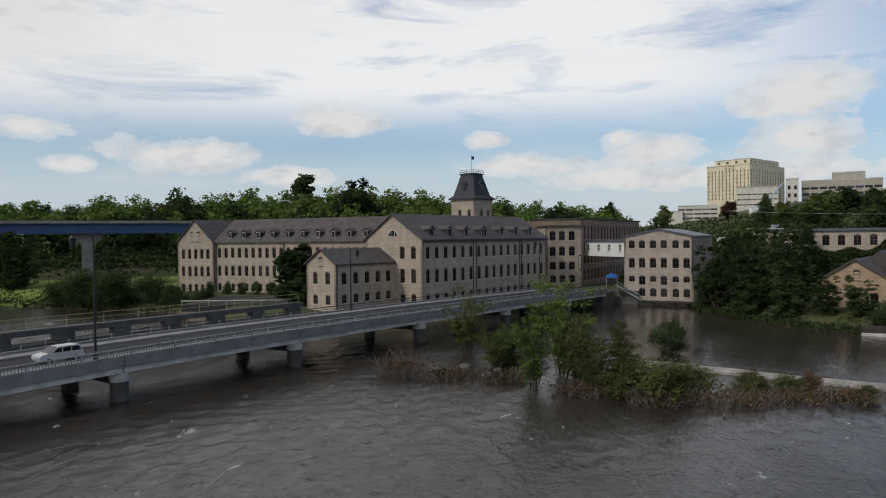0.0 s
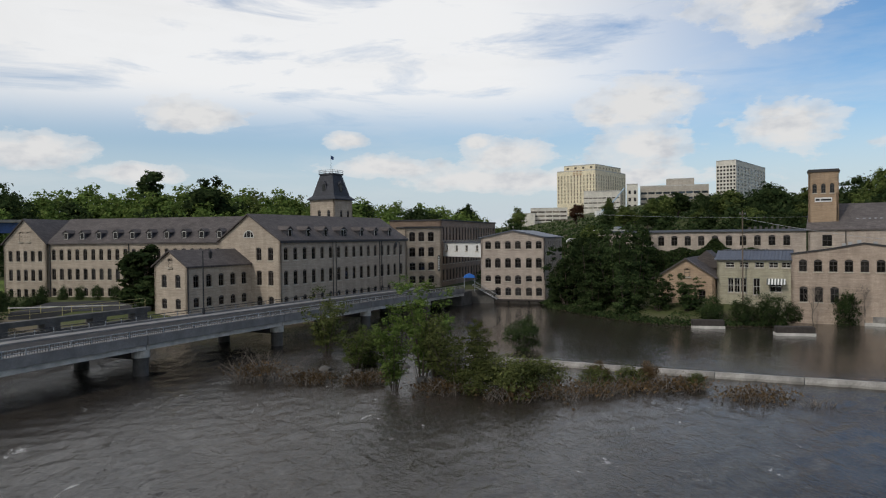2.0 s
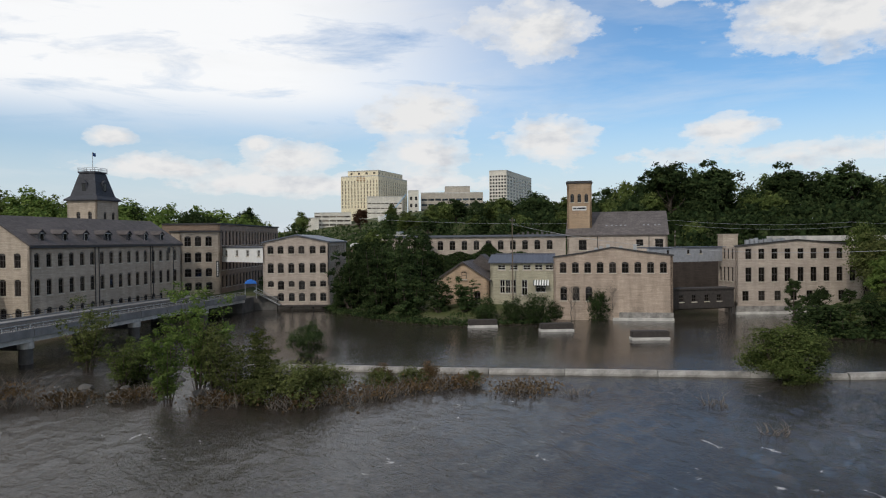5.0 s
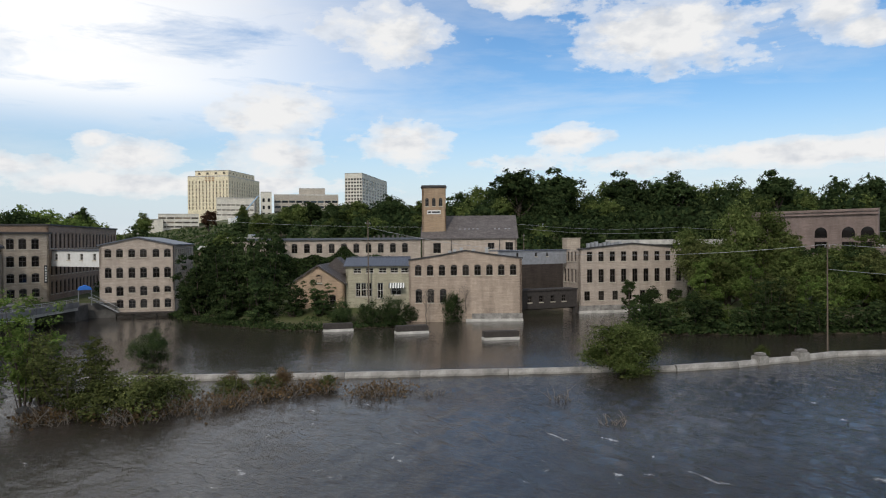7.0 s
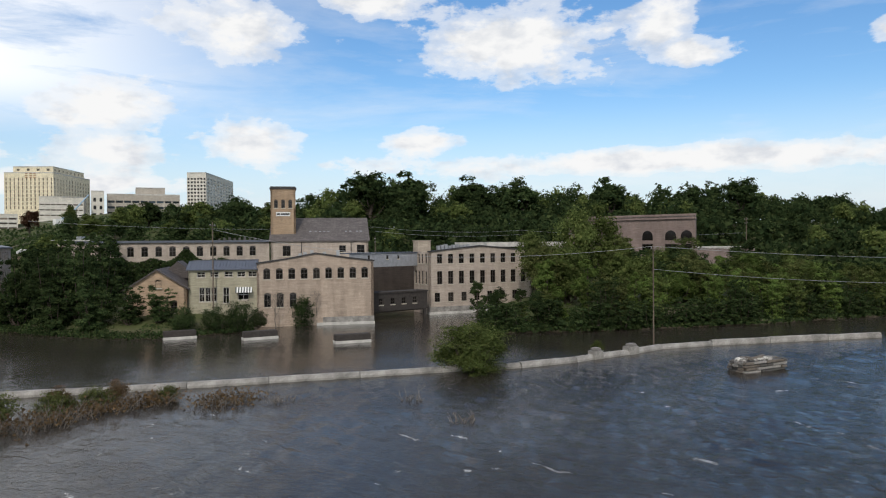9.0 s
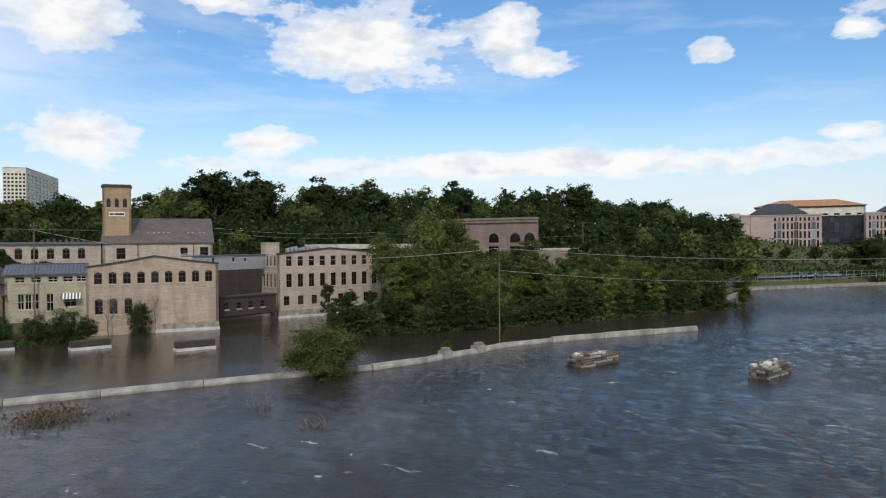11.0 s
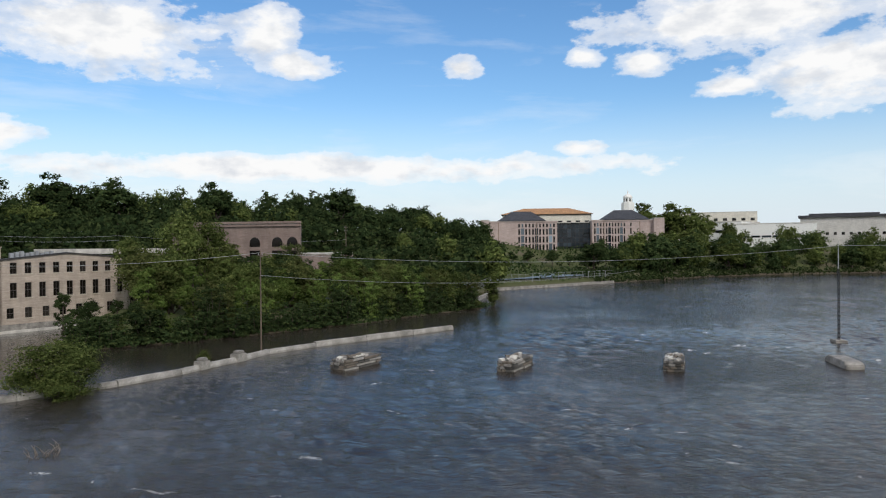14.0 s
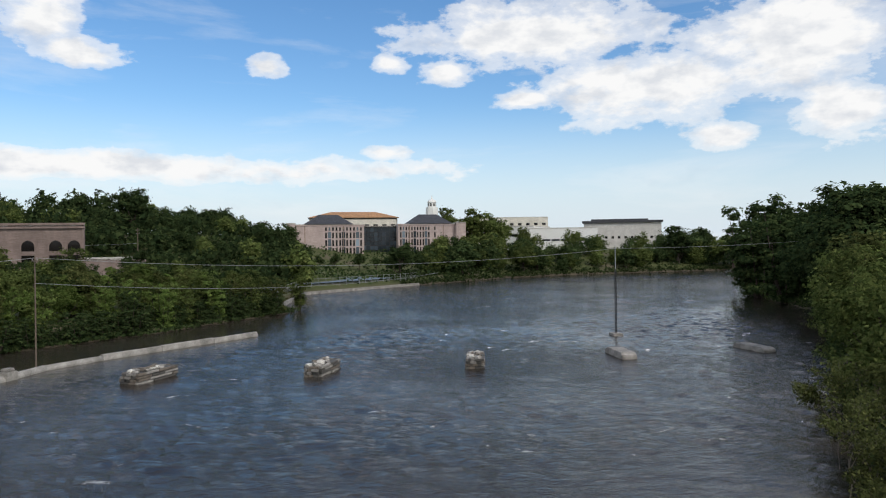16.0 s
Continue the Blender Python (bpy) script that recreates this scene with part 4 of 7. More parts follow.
def long_sheds():
    h = thing("long_shed", "long low cream workshop with a row of windows", "building", at(63.01, 138.33, 0, -124.5))
    W = 36.5
    g = [(2.6 + 2.55 * i, 10.8, 1.2, 2.0) for i in range(13)]
    wall(h, Matrix(), W, 2.0, 13.5, g, PALE)
    windows(h, Matrix(), g, PALE, arch=0.25)
    wall(h, left_side(8), 8, 2.0, 13.5, [], PALE)
    part("shed_roof", boxes((-0.4, W, -0.4, 8, 13.5, 13.95)), METAL_ROOF, h)
    for i in range(8):
        x = 26.5 + 1.0 * i
        part("roof_vent", boxes((x, x + 0.45, 1.2, 1.8, 13.95, 14.3 + 0.15 * (i % 3))), DARK_CONC, h)
    s = thing("shingled_shed", "brick shed with a broad grey shingled roof", "building", at(93.29, 117.46, 0, -132.3))
    W, D = 20.0, 16.0
    g = [(3.2, 10.6, 1.6, 2.1), (14.6, 11.3, 1.4, 1.4), (18.4, 10.8, 1.6, 2.0)]
    wall(s, Matrix(), W, 2.0, 13.7, g, PALE)
    windows(s, Matrix(), g, PALE, arch=0.0)
    wall(s, side(W), D, 2.0, 13.7, [], PALE, top=[(D / 2, 18.5)])
    wall(s, left_side(D), D, 2.0, 13.7, [], PALE, top=[(D / 2, 18.5)])
    gable_roof(s, W, D, 13.7, 18.5, over=0.3, mat=SHED_ROOF)
    for x in (6.2, 16.4):
        part("drainpipe", tube(bmesh.new(), [(x, -0.1, 9.5), (x, -0.1, 13.4)], [0.08, 0.08], 6), TRIM, s)
    for x in (8.0, 9.1, 10.0, 10.9, 11.8, 15.5, 16.4, 17.8, 18.6):
        b = bmesh.new()
        box(b, -0.2, 0.2, -0.16, 0.16, 0, 0.1)
        part("skylight", b, GREY_PANEL, s, "small pale skylight", pose(x, 3.0, 15.62) @ pose(0, 0, 0, 31, 0, 0))
    t = thing("brick_tower", "square tan brick tower with a dark cap and a sign", "tower", at(94.0, 118.6, 0, -129.5) @ pose(0.2, 0.6, 0))
    a = 5.1
    g = holes_of([1.1, 2.55, 4.0], [(20.6, 22.4)], 0.75)
    wall(t, Matrix(), a, 8.0, 24.6, g, TAN)
    windows(t, Matrix(), g, TAN, arch=0.3)
    wall(t, side(a), a, 8.0, 24.6, g, TAN)
    windows(t, side(a), g, TAN, arch=0.3)
    wall(t, left_side(a), a, 8.0, 24.6, [], TAN)
    wall(t, back(a, a), a, 8.0, 24.6, [], TAN)
    part("cap", boxes((-0.2, a + 0.2, -0.2, a + 0.2, 24.6, 24.85), (-0.05, a + 0.05, -0.05, a + 0.05, 24.85, 25.1)), TRIM, t)
    sg = thing("tower_sign", "white banner with dark lettering on the brick tower", "sign", at(94.0, 118.6, 0, -129.5) @ pose(0.2, 0.6, 0))
    part("board", boxes((1.1, 4.0, -0.1, -0.02, 18.9, 19.75)), WHITE, sg)
    bars = [(1.25, 1.95), (2.1, 3.85)]
    part("lettering", boxes(*[(a0, a1, -0.125, -0.105, 19.15, 19.5) for a0, a1 in bars]), BLACK, sg)


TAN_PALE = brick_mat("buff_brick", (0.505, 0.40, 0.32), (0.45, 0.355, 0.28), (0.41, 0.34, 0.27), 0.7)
YELLOW = brick_mat("pale_yellow_brick", (0.47, 0.43, 0.31), (0.42, 0.385, 0.28), (0.40, 0.37, 0.29))
PEACH = brick_mat("peach_brick", (0.50, 0.36, 0.24), (0.45, 0.32, 0.21), (0.42, 0.33, 0.25))
# near-black tone stands in for the shade of the canal recess
SHADED = brick_mat("shaded_brick", (0.095, 0.075, 0.064), (0.08, 0.064, 0.055), (0.085, 0.07, 0.06))
WHITE_CONC = plain_mat("pale_concrete", (0.56, 0.54, 0.50), 0.9, vary=0.35, scale=0.8)
STRIPE = plain_mat("dark_green_stripe", (0.10, 0.11, 0.10), 0.8)
GREY_PANEL = plain_mat("pale_grey_sheet", (0.30, 0.31, 0.33), 0.6, vary=0.25)
SHED_ROOF = roof_mat("grey_shingles", (0.135, 0.118, 0.112))
mill()
annex()
wing()
cupola()
middle_block()
skybridge()
mill_a()
mill_b()
mill_c()
long_sheds()

# ---- the road bridge ----
BRIDGE = at(-26.5, 57.3, 0, -37.2)
DECK_W = 10.0


def rail_z(x):
    return 4.42 - (0.0006 if x < 15 else 0.0001) * (x - 15) ** 2


def sweep(xs, profile):
    """A solid along the bridge: profile gives (y, z) points for each x."""
    bm = bmesh.new()
    rings = [[bm.verts.new((x, y, z)) for y, z in profile(x)] for x in xs]
    n = len(rings[0])
    for a, b in zip(rings, rings[1:]):
        for i in range(n):
            bm.faces.new((a[i], a[(i + 1) % n], b[(i + 1) % n], b[i]))
    bm.faces.new(rings[0])
    bm.faces.new(rings[-1][::-1])
    bmesh.ops.recalc_face_normals(bm, faces=bm.faces)
    return bm


def rect(y0, y1, a, b):
    return lambda x: [(y0, rail_z(x) + a), (y1, rail_z(x) + a), (y1, rail_z(x) + b), (y0, rail_z(x) + b)]


def bridge():
    h = thing("road_bridge", "concrete road bridge on round piers with steel railings", "bridge", BRIDGE)
    xs = [-60 + 3 * i for i in range(52)]
    part("deck_slab", sweep(xs, rect(-0.5, DECK_W + 0.5, -1.15, -0.85)), CONCRETE, h)
    part("roadway", sweep(xs, rect(1.7, DECK_W - 1.7, -0.846, -0.84)), ASPHALT, h, "grey asphalt roadway")
    for y0, y1 in ((0.0, 1.7), (DECK_W - 1.7, DECK_W)):
        part("sidewalk", sweep(xs, rect(y0, y1, -0.85, -0.69)), CONCRETE, h)
    # edge beams in spans, parted over each pier
    cuts = [-60, -19.5, 0.3, 18.9, 39.3, 59.5, 79.0, 93]
    for y0, y1 in ((-0.62, -0.1), (DECK_W + 0.1, DECK_W + 0.62)):
        for a, b in zip(cuts, cuts[1:]):
            n = max(2, int((b - a) / 3))
            seg = [a + 0.06 + (b - a - 0.12) * i / n for i in range(n + 1)]
            part("edge_beam", sweep(seg, rect(y0, y1, -1.42, -0.5)), CONCRETE, h)
            part("girder", sweep(seg, rect(y0 + (0.22 if y0 < 0 else -0.22), y1, -1.92, -1.42)), WHITE_CONC, h)
    for y in (2.6, 5.0, 7.4):
        part("girder", sweep(xs, rect(y - 0.25, y + 0.25, -1.9, -1.15)), CONCRETE, h)
    me = bpy.data.meshes.new("post")
    b = boxes((-0.04, 0.04, -0.04, 0.04, 0, 0.55))
    b.to_mesh(me)
    b.free()
    me.materials.append(STEEL)
    for y in (-0.36, DECK_W + 0.36):
        for a, b in ((-0.02, 0.06), (-0.30, -0.25)):
            part("rail", sweep(xs, rect(y - 0.05, y + 0.05, a, b)), STEEL if y < 0 else BLACK, h)
        for i in range(76):
            x = -59 + 2.0 * i
            shared("post", me, h, pose(x, y, rail_z(x) - 0.56))
    # close balusters of the near railing, too many to count
    bal = bmesh.new()
    for i in range(640):
        x = -59 + 0.235 * i
        z = rail_z(x)
        box(bal, x - 0.02, x + 0.02, -0.38, -0.34, z - 0.5, z - 0.02)
    tagged(part("balusters", bal, DARK_CONC, h), kind="stuff")
    for x in (-19.5, 0.4, 19.0, 39.3, 59.5, 79.0):
        z = rail_z(x) - 1.92
        for y in (0.5, 9.0):
            b = bmesh.new()
            tube(b, [(0, 0, -3.0), (0, 0, z - 0.75)], [0.72, 0.72], 20)
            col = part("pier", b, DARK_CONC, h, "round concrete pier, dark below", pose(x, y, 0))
            b = bmesh.new()
            tube(b, [(0, 0, z - 0.75), (0, 0, z)], [0.82, 0.82], 20)
            part("pier_cap", b, WHITE_CONC, col, "paler pier cap")
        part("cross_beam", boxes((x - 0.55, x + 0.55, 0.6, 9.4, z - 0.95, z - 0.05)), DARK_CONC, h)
    # abutment at the mills
    part("abutment", boxes((92.0, 97.0, -0.3, DECK_W + 0.3, -1.5, 2.6)), DARK_CONC, h)


def street_lamp(x, y, base, height, arm):
    h = thing("street_lamp", "black street lamp post with a hanging lantern", "street lamp", BRIDGE @ pose(x, y, base), group="bridge lamps")
    part("post", tube(bmesh.new(), [(0, 0, 0), (0, 0, 0.8), (0, 0, 0.85), (0, 0, height)], [0.2, 0.16, 0.1, 0.07], 10), BLACK, h)
    part("arm", tube(bmesh.new(), [(0, 0, height - 0.2), (arm * 0.4, 0, height + 0.15), (arm, 0, height)], [0.05, 0.05, 0.04], 6), BLACK, h)
    b = tube(bmesh.new(), [(arm, 0, height), (arm, 0, height - 0.25), (arm, 0, height - 0.9), (arm, 0, height - 1.05)], [0.08, 0.28, 0.2, 0.05], 10)
    part("lantern", b, BLACK, h)


def car():
    h = thing("car", "silver minivan driving on the bridge", "car", BRIDGE @ pose(-3.2, 3.0, rail_z(-3.2) - 0.84) @ Matrix.Diagonal((0.74, 0.82, 0.82, 1)))
    L, half = 4.7, 0.9
    prof = [(-2.35, 0.45), (-2.35, 0.85), (-2.2, 1.0), (-1.35, 1.15), (-0.55, 1.68), (1.75, 1.72), (2.2, 1.15), (2.35, 0.95), (2.35, 0.45)]
    b = bmesh.new()
    prism(b, prof, -half, half)
    bmesh.ops.bevel(b, geom=list(b.edges), offset=0.07, segments=2, affect="EDGES")
    part("body", b, CAR_PAINT, h)
    for s in (-1, 1):
        y0, y1 = (half - 0.02, half + 0.012) if s > 0 else (-half - 0.012, -half + 0.02)
        for pts in ([(-1.05, 1.17), (-0.5, 1.58), (-0.1, 1.6), (-0.1, 1.17)], [(0.0, 1.17), (0.0, 1.6), (0.85, 1.61), (0.85, 1.17)], [(0.95, 1.17), (0.95, 1.61), (1.65, 1.62), (1.95, 1.17)]):
            w = bmesh.new()
            prism(w, pts, y0, y1)
            part("side_window", w, GLASS, h)
        for x in (-1.45, 1.4):
            t = bmesh.new()
            tube(t, [(x, s * 0.7, 0.33), (x, s * 0.92, 0.33)], [0.33, 0.33], 18)
            wheel = part("wheel", t, BLACK, h)
            t = bmesh.new()
            tube(t, [(x, s * 0.9, 0.33), (x, s * 0.935, 0.33)], [0.2, 0.19], 12)
            part("rim", t, STEEL, wheel)
        l = bmesh.new()
        box(l, -2.38, -2.2, s * 0.7 - 0.18, s * 0.7 + 0.18, 0.72, 0.92, 0.03)
        part("headlight", l, WHITE, h)
        l = bmesh.new()
        box(l, 2.25, 2.37, s * 0.78 - 0.1, s * 0.78 + 0.1, 0.85, 1.25, 0.03)
        part("tail_light", l, RED, h)
    w = bmesh.new()
    prism(w, [(-1.38, 1.16), (-0.6, 1.67), (-0.57, 1.71), (-1.42, 1.19)], -0.75, 0.75)
    part("windscreen", w, GLASS, h)


def gate_wall():
    """The old sluice wall upstream of the bridge, with openings to the water."""
    h = thing("sluice_wall", "dark old concrete sluice wall with openings", "dam", BRIDGE @ pose(0, 21.0, 0))
    part("top_beam", boxes((-70, 38, -0.6, 0.6, 3.6, 4.2)), DARK_CONC, h)
    part("lower_sill", boxes((-70, 38, -0.9, 0.9, -2, 2.75)), DARK_CONC, h)
    for i in range(18):
        x = -70 + 6.2 * i
        part("buttress", boxes((x, x + 1.9, -0.7, 0.7, 2.75, 3.6)), DARK_CONC, h)
    for z in (4.8, 5.3):
        part("rail", tube(bmesh.new(), [(-70, 0.5, z), (38, 0.5, z)], [0.03, 0.03], 5), YELLOW_RAIL, h, "pale yellow handrail")
    for i in range(28):
        part("rail_post", tube(bmesh.new(), [(-70 + 4 * i, 0.5, 4.0), (-70 + 4 * i, 0.5, 5.2)], [0.03, 0.03], 5), YELLOW_RAIL, h)


CAR_PAINT = plain_mat("silver_car_paint", (0.55, 0.56, 0.57), 0.3, 0.5, vary=0.05)
RED = plain_mat("red_lens", (0.35, 0.02, 0.02), 0.3)
YELLOW_RAIL = plain_mat("pale_yellow_paint", (0.42, 0.36, 0.15), 0.6)
bridge()
for x, y, base, hh, arm in ((-1.8, -0.1, rail_z(-2) - 0.7, 10.0, -1.6), (37.0, DECK_W + 0.1, rail_z(37) - 0.7, 8.0, 1.3), (86.0, DECK_W - 0.4, rail_z(86) - 0.7, 9.0, -1.4)):
    street_lamp(x, y, base, hh, arm)
car()
gate_wall()


def parking():
    h = thing("parking_lot", "grey asphalt car park behind the sluice", "parking lot", pose(-33, 122, 0), kind="structure")
    part("surface", boxes((-10, 12, -6, 12, 1.4, 2.47)), ASPHALT, h)
    for i in range(6):
        part("rail_post", boxes((-9.9 + 4.3 * i, -9.8 + 4.3 * i, -6.1, -6.0, 2.3, 3.4)), YELLOW_RAIL, h)
    part("guard_rail", boxes((-10, 12, -6.12, -6.02, 3.1, 3.25)), WHITE_CONC, h)


parking()


def high_bridge():
    h = thing("girder_bridge", "high road bridge with deep blue steel girders", "bridge", at(-180.0, 122.6, 0, -64.3))
    L = 140
    part("girder", boxes((0, L, 0, 0.5, 15.0, 17.4)), BLUE_STEEL, h)
    for i in range(35):
        part("stiffener", boxes((4 * i, 4 * i + 0.12, -0.12, 0.0, 15.1, 17.3)), BLUE_STEEL, h)
    part("deck", boxes((0, L, -1.2, 12, 17.4, 17.8)), CONCRETE, h)
    part("parapet", boxes((0, L, -1.2, -0.95, 17.8, 18.05)), CONCRETE, h)
    for x in (45.0, 106.0):
        b = bmesh.new()
        prism(b, [(x - 3.2, 15.0), (x + 3.2, 15.0), (x + 3.2, 13.8), (x + 1.3, 12.4), (x + 1.3, -2), (x - 1.3, -2), (x - 1.3, 12.4), (x - 3.2, 13.8)], 2, 8)
        part("pier", b, CONCRETE, h)


high_bridge()

# ---- dam, cribs and poles in the river ----


def dam():
    h = thing("dam_wall", "long low concrete dam wall across the river", "dam", pose(0, 0, 0))
    pts = [(17.0, 73.0), (24.8, 67.4), (30.9, 62.3), (36.6, 58.2), (42.5, 54.0), (49.5, 49.0), (56.3, 44.2), (62.9, 39.0), (69.3, 36.0), (72.5, 35.2),
           (77.5, 33.4), (83.7, 32.0), (90.0, 28.0), (96.6, 22.8), (103.3, 17.4), (110.0, 12.2)]
    rnd = random.Random(4)
    for i, (a, b) in enumerate(zip(pts, pts[1:])):
        d = Vector((b[0] - a[0], b[1] - a[1], 0))
        L = d.length
        up = 0.5 + 0.08 * rnd.random() + (0.15 if i > 11 else 0)
        bm = bmesh.new()
        n = 6
        rings = []
        for j in range(n + 1):
            x = 0.03 + (L - 0.06) * j / n
            w = 0.27 + 0.05 * rnd.random()
            rings.append([bm.verts.new((x, y, z + 0.03 * rnd.random())) for y, z in ((-w - 0.25, -1.5), (-w - 0.15, 0.18), (-w, up - 0.12), (-w + 0.14, up), (w - 0.14, up), (w, up - 0.12), (w + 0.2, -1.5))])
        for r, q in zip(rings, rings[1:]):
            for j in range(6):
                bm.faces.new((r[j], r[j + 1], q[j + 1], q[j]))
        bm.faces.new(rings[0])
        bm.faces.new(rings[-1][::-1])
        bmesh.ops.recalc_face_normals(bm, faces=bm.faces)
        part("wall_section", bm, DAM_CONC, h, "", pose(a[0], a[1], 0, 0, 0, math.degrees(math.atan2(d.y, d.x))))
    for x, y, s in ((72.6, 35.1, 0.62), (78.0, 33.3, 0.72)):
        g = thing("gate_block", "rough concrete gate block on the dam", "concrete block", pose(x, y, 0.5, 0, 0, -20), group="gate blocks")
        b = bmesh.new()
        box(b, -1.1 * s, 1.1 * s, -0.6, 0.6, -1.8, 0.4, 0.08)
        part("body", b, DAM_CONC, g)
        b = bmesh.new()
        box(b, -0.7 * s, 0.8 * s, -0.45, 0.45, 0.4, 0.72, 0.1)
        part("cap", b, OLD_CONC, g)


def crib(x, y, turn, length, width, height, seed, flat=False):
    rnd = random.Random(seed)
    h = thing("stone_crib", "weathered low concrete slab pier in the river" if flat else "weathered timber and stone crib standing in the river", "crib pier", pose(x, y, 0, 0, 0, turn), group="river cribs")
    if flat:
        b = bmesh.new()
        prism(b, [(-length / 2, -1.5), (-length / 2, height * 0.6), (-length / 2 + 0.5, height), (length / 2 - 0.8, height), (length / 2, height * 0.5), (length / 2, -1.5)], -width / 2, width / 2)
        bmesh.ops.bevel(b, geom=list(b.edges), offset=0.08, segments=2, affect="EDGES")
        part("slab", b, OLD_CONC, h)
        return
    # a dark foot, then timbers and squared stones laid crosswise, ragged at the ends, with rubble on top
    b = bmesh.new()
    box(b, -length / 2 + 0.1, length / 2 - 0.1, -width / 2 + 0.1, width / 2 - 0.1, -1.3, height - 0.15, 0.05)
    part("core", b, DARK_CONC, h)
    n = 4
    for i in range(n):
        z0, z1 = height * i / n - 0.05, height * (i + 1) / n - 0.09
        for s in (-1, 1):
            x = -length / 2 + rnd.uniform(-0.15, 0.2)
            while x < length / 2 - 0.3:
                ln = min(rnd.uniform(0.8, 2.6), length / 2 + rnd.uniform(0.0, 0.2) - x)
                b = bmesh.new()
                out = rnd.uniform(-0.04, 0.12)
                box(b, 0, ln - 0.05, -0.17, 0.17, 0, (z1 - z0) * rnd.uniform(0.85, 1.0), 0.035)
                part("block", b, rnd.choice((OLD_CONC, OLD_CONC, TWIG, DARK_CONC) if i else (DARK_CONC, OLD_CONC)), h, "", pose(x, s * (width / 2 + out), z0, 0, rnd.uniform(-1.2, 1.2), rnd.uniform(-1.5, 1.5)))
                x += ln
            y = -width / 2 + 0.1
            while y < width / 2 - 0.2:
                ln = min(rnd.uniform(0.4, 0.8), width / 2 - y)
                b = bmesh.new()
                box(b, -0.16, 0.16, 0, ln - 0.05, 0, z1 - z0, 0.035)
                part("block", b, rnd.choice((OLD_CONC, TWIG, DARK_CONC)), h, "", pose(s * (length / 2 + rnd.uniform(-0.1, 0.12)), y, z0))
                y += ln
    for i in range(22):
        b = bmesh.new()
        bmesh.ops.create_icosphere(b, subdivisions=1, radius=0.2 + 0.24 * rnd.random())
        for v in b.verts:
            v.co *= 0.7 + 0.6 * rnd.random()
            v.co.z *= 0.6
        part("stone", b, rnd.choice((WHITE_CONC, OLD_CONC, OLD_CONC)), h, "", pose((rnd.random() - 0.5) * (length - 0.5), (rnd.random() - 0.5) * (width - 0.3), height - 0.02, 0, 0, rnd.random() * 360))
    for i in range(5):
        b = bmesh.new()
        box(b, -rnd.uniform(0.4, 1.1), rnd.uniform(0.4, 1.1), -0.12, 0.12, -0.07, 0.07, 0.02)
        part("top_beam", b, TWIG, h, "", pose((rnd.random() - 0.5) * (length - 2.4), (rnd.random() - 0.5) * (width - 0.5), height + 0.12, rnd.uniform(-6, 6), rnd.uniform(-5, 5), rnd.uniform(-25, 25)))


def river_pier(a, b, seed):
    d = Vector((b[0] - a[0], b[1] - a[1], 0))
    h = thing("river_pier", "dark concrete pier stub with a pale foot", "pier", pose(a[0], a[1], 0, 0, 0, math.degrees(math.atan2(d.y, d.x))), group="pier stubs")
    q = bmesh.new()
    box(q, 0, d.length, 0.1, 1.5, -1.5, 1.15, 0.08)
    part("body", q, WOOD, h)
    q = bmesh.new()
    box(q, -0.06, d.length + 0.06, 0.0, 1.6, -1.5, 0.36, 0.04)
    part("foot", q, WHITE_CONC, h, "pale concrete foot")


def pole(x, y, z, height, label="tall wooden utility pole", arms=1, r=0.13, mat=None):
    h = thing("utility_pole", label, "utility pole", pose(x, y, z, 0, 0, 35), group="utility poles")
    part("shaft", tube(bmesh.new(), [(0, 0, -1.0), (0, 0, height)], [r, r * 0.65], 8), mat or POLE_WOOD, h)
    for i in range(arms):
        part("crossarm", boxes((-1.1, 1.1, -0.06, 0.06, height - 0.6 - 0.9 * i, height - 0.46 - 0.9 * i)), mat or POLE_WOOD, h)
        for s in (-0.95, 0.0, 0.95):
            part("insulator", tube(bmesh.new(), [(s, 0, height - 0.46 - 0.9 * i), (s, 0, height - 0.3 - 0.9 * i)], [0.05, 0.04], 6), STEEL, h)


def cable(a, b, sag, r=0.022):
    h = thing("overhead_cable", "thin pale overhead cable", "cable", Matrix.Identity(4), group="overhead cables")
    a, b = Vector(a), Vector(b)
    pts = [a.lerp(b, i / 24) - Vector((0, 0, 4 * sag * (i / 24) * (1 - i / 24))) for i in range(25)]
    part("wire", tube(bmesh.new(), pts, [r] * 25, 5), STEEL, h)


DAM_CONC = plain_mat("dam_concrete", (0.30, 0.285, 0.26), 0.95, vary=0.5, scale=0.7, bump=0.6)
dam()
crib(75.6, 18.9, -27, 5.7, 1.8, 1.15, 1)
crib(76.0, 1.6, -22, 5.4, 1.6, 1.15, 2)
crib(77.0, -15.0, -12, 4.6, 1.6, 1.15, 3)
crib(79.8, -33.0, -2, 5.8, 1.8, 0.75, 4, True)
crib(80.8, -50.7, 6, 5.8, 1.7, 0.6, 5, True)
river_pier((52.97, 89.69), (56.85, 87.92), 0)
river_pier((59.11, 80.21), (63.33, 78.32), 1)
river_pier((63.93, 67.43), (68.03, 65.12), 2)
pole(83.7, 32.8, 0.5, 12.1, r=0.09)
pole(64.4, 95.0, 2.0, 14.5)
mast = thing("river_mast", "slim banded lattice mast on a small block in the river", "mast", pose(98.0, -39.9, 0))
part("footing", boxes((-0.9, 0.9, -0.7, 0.7, -1.5, 0.35)), OLD_CONC, mast)
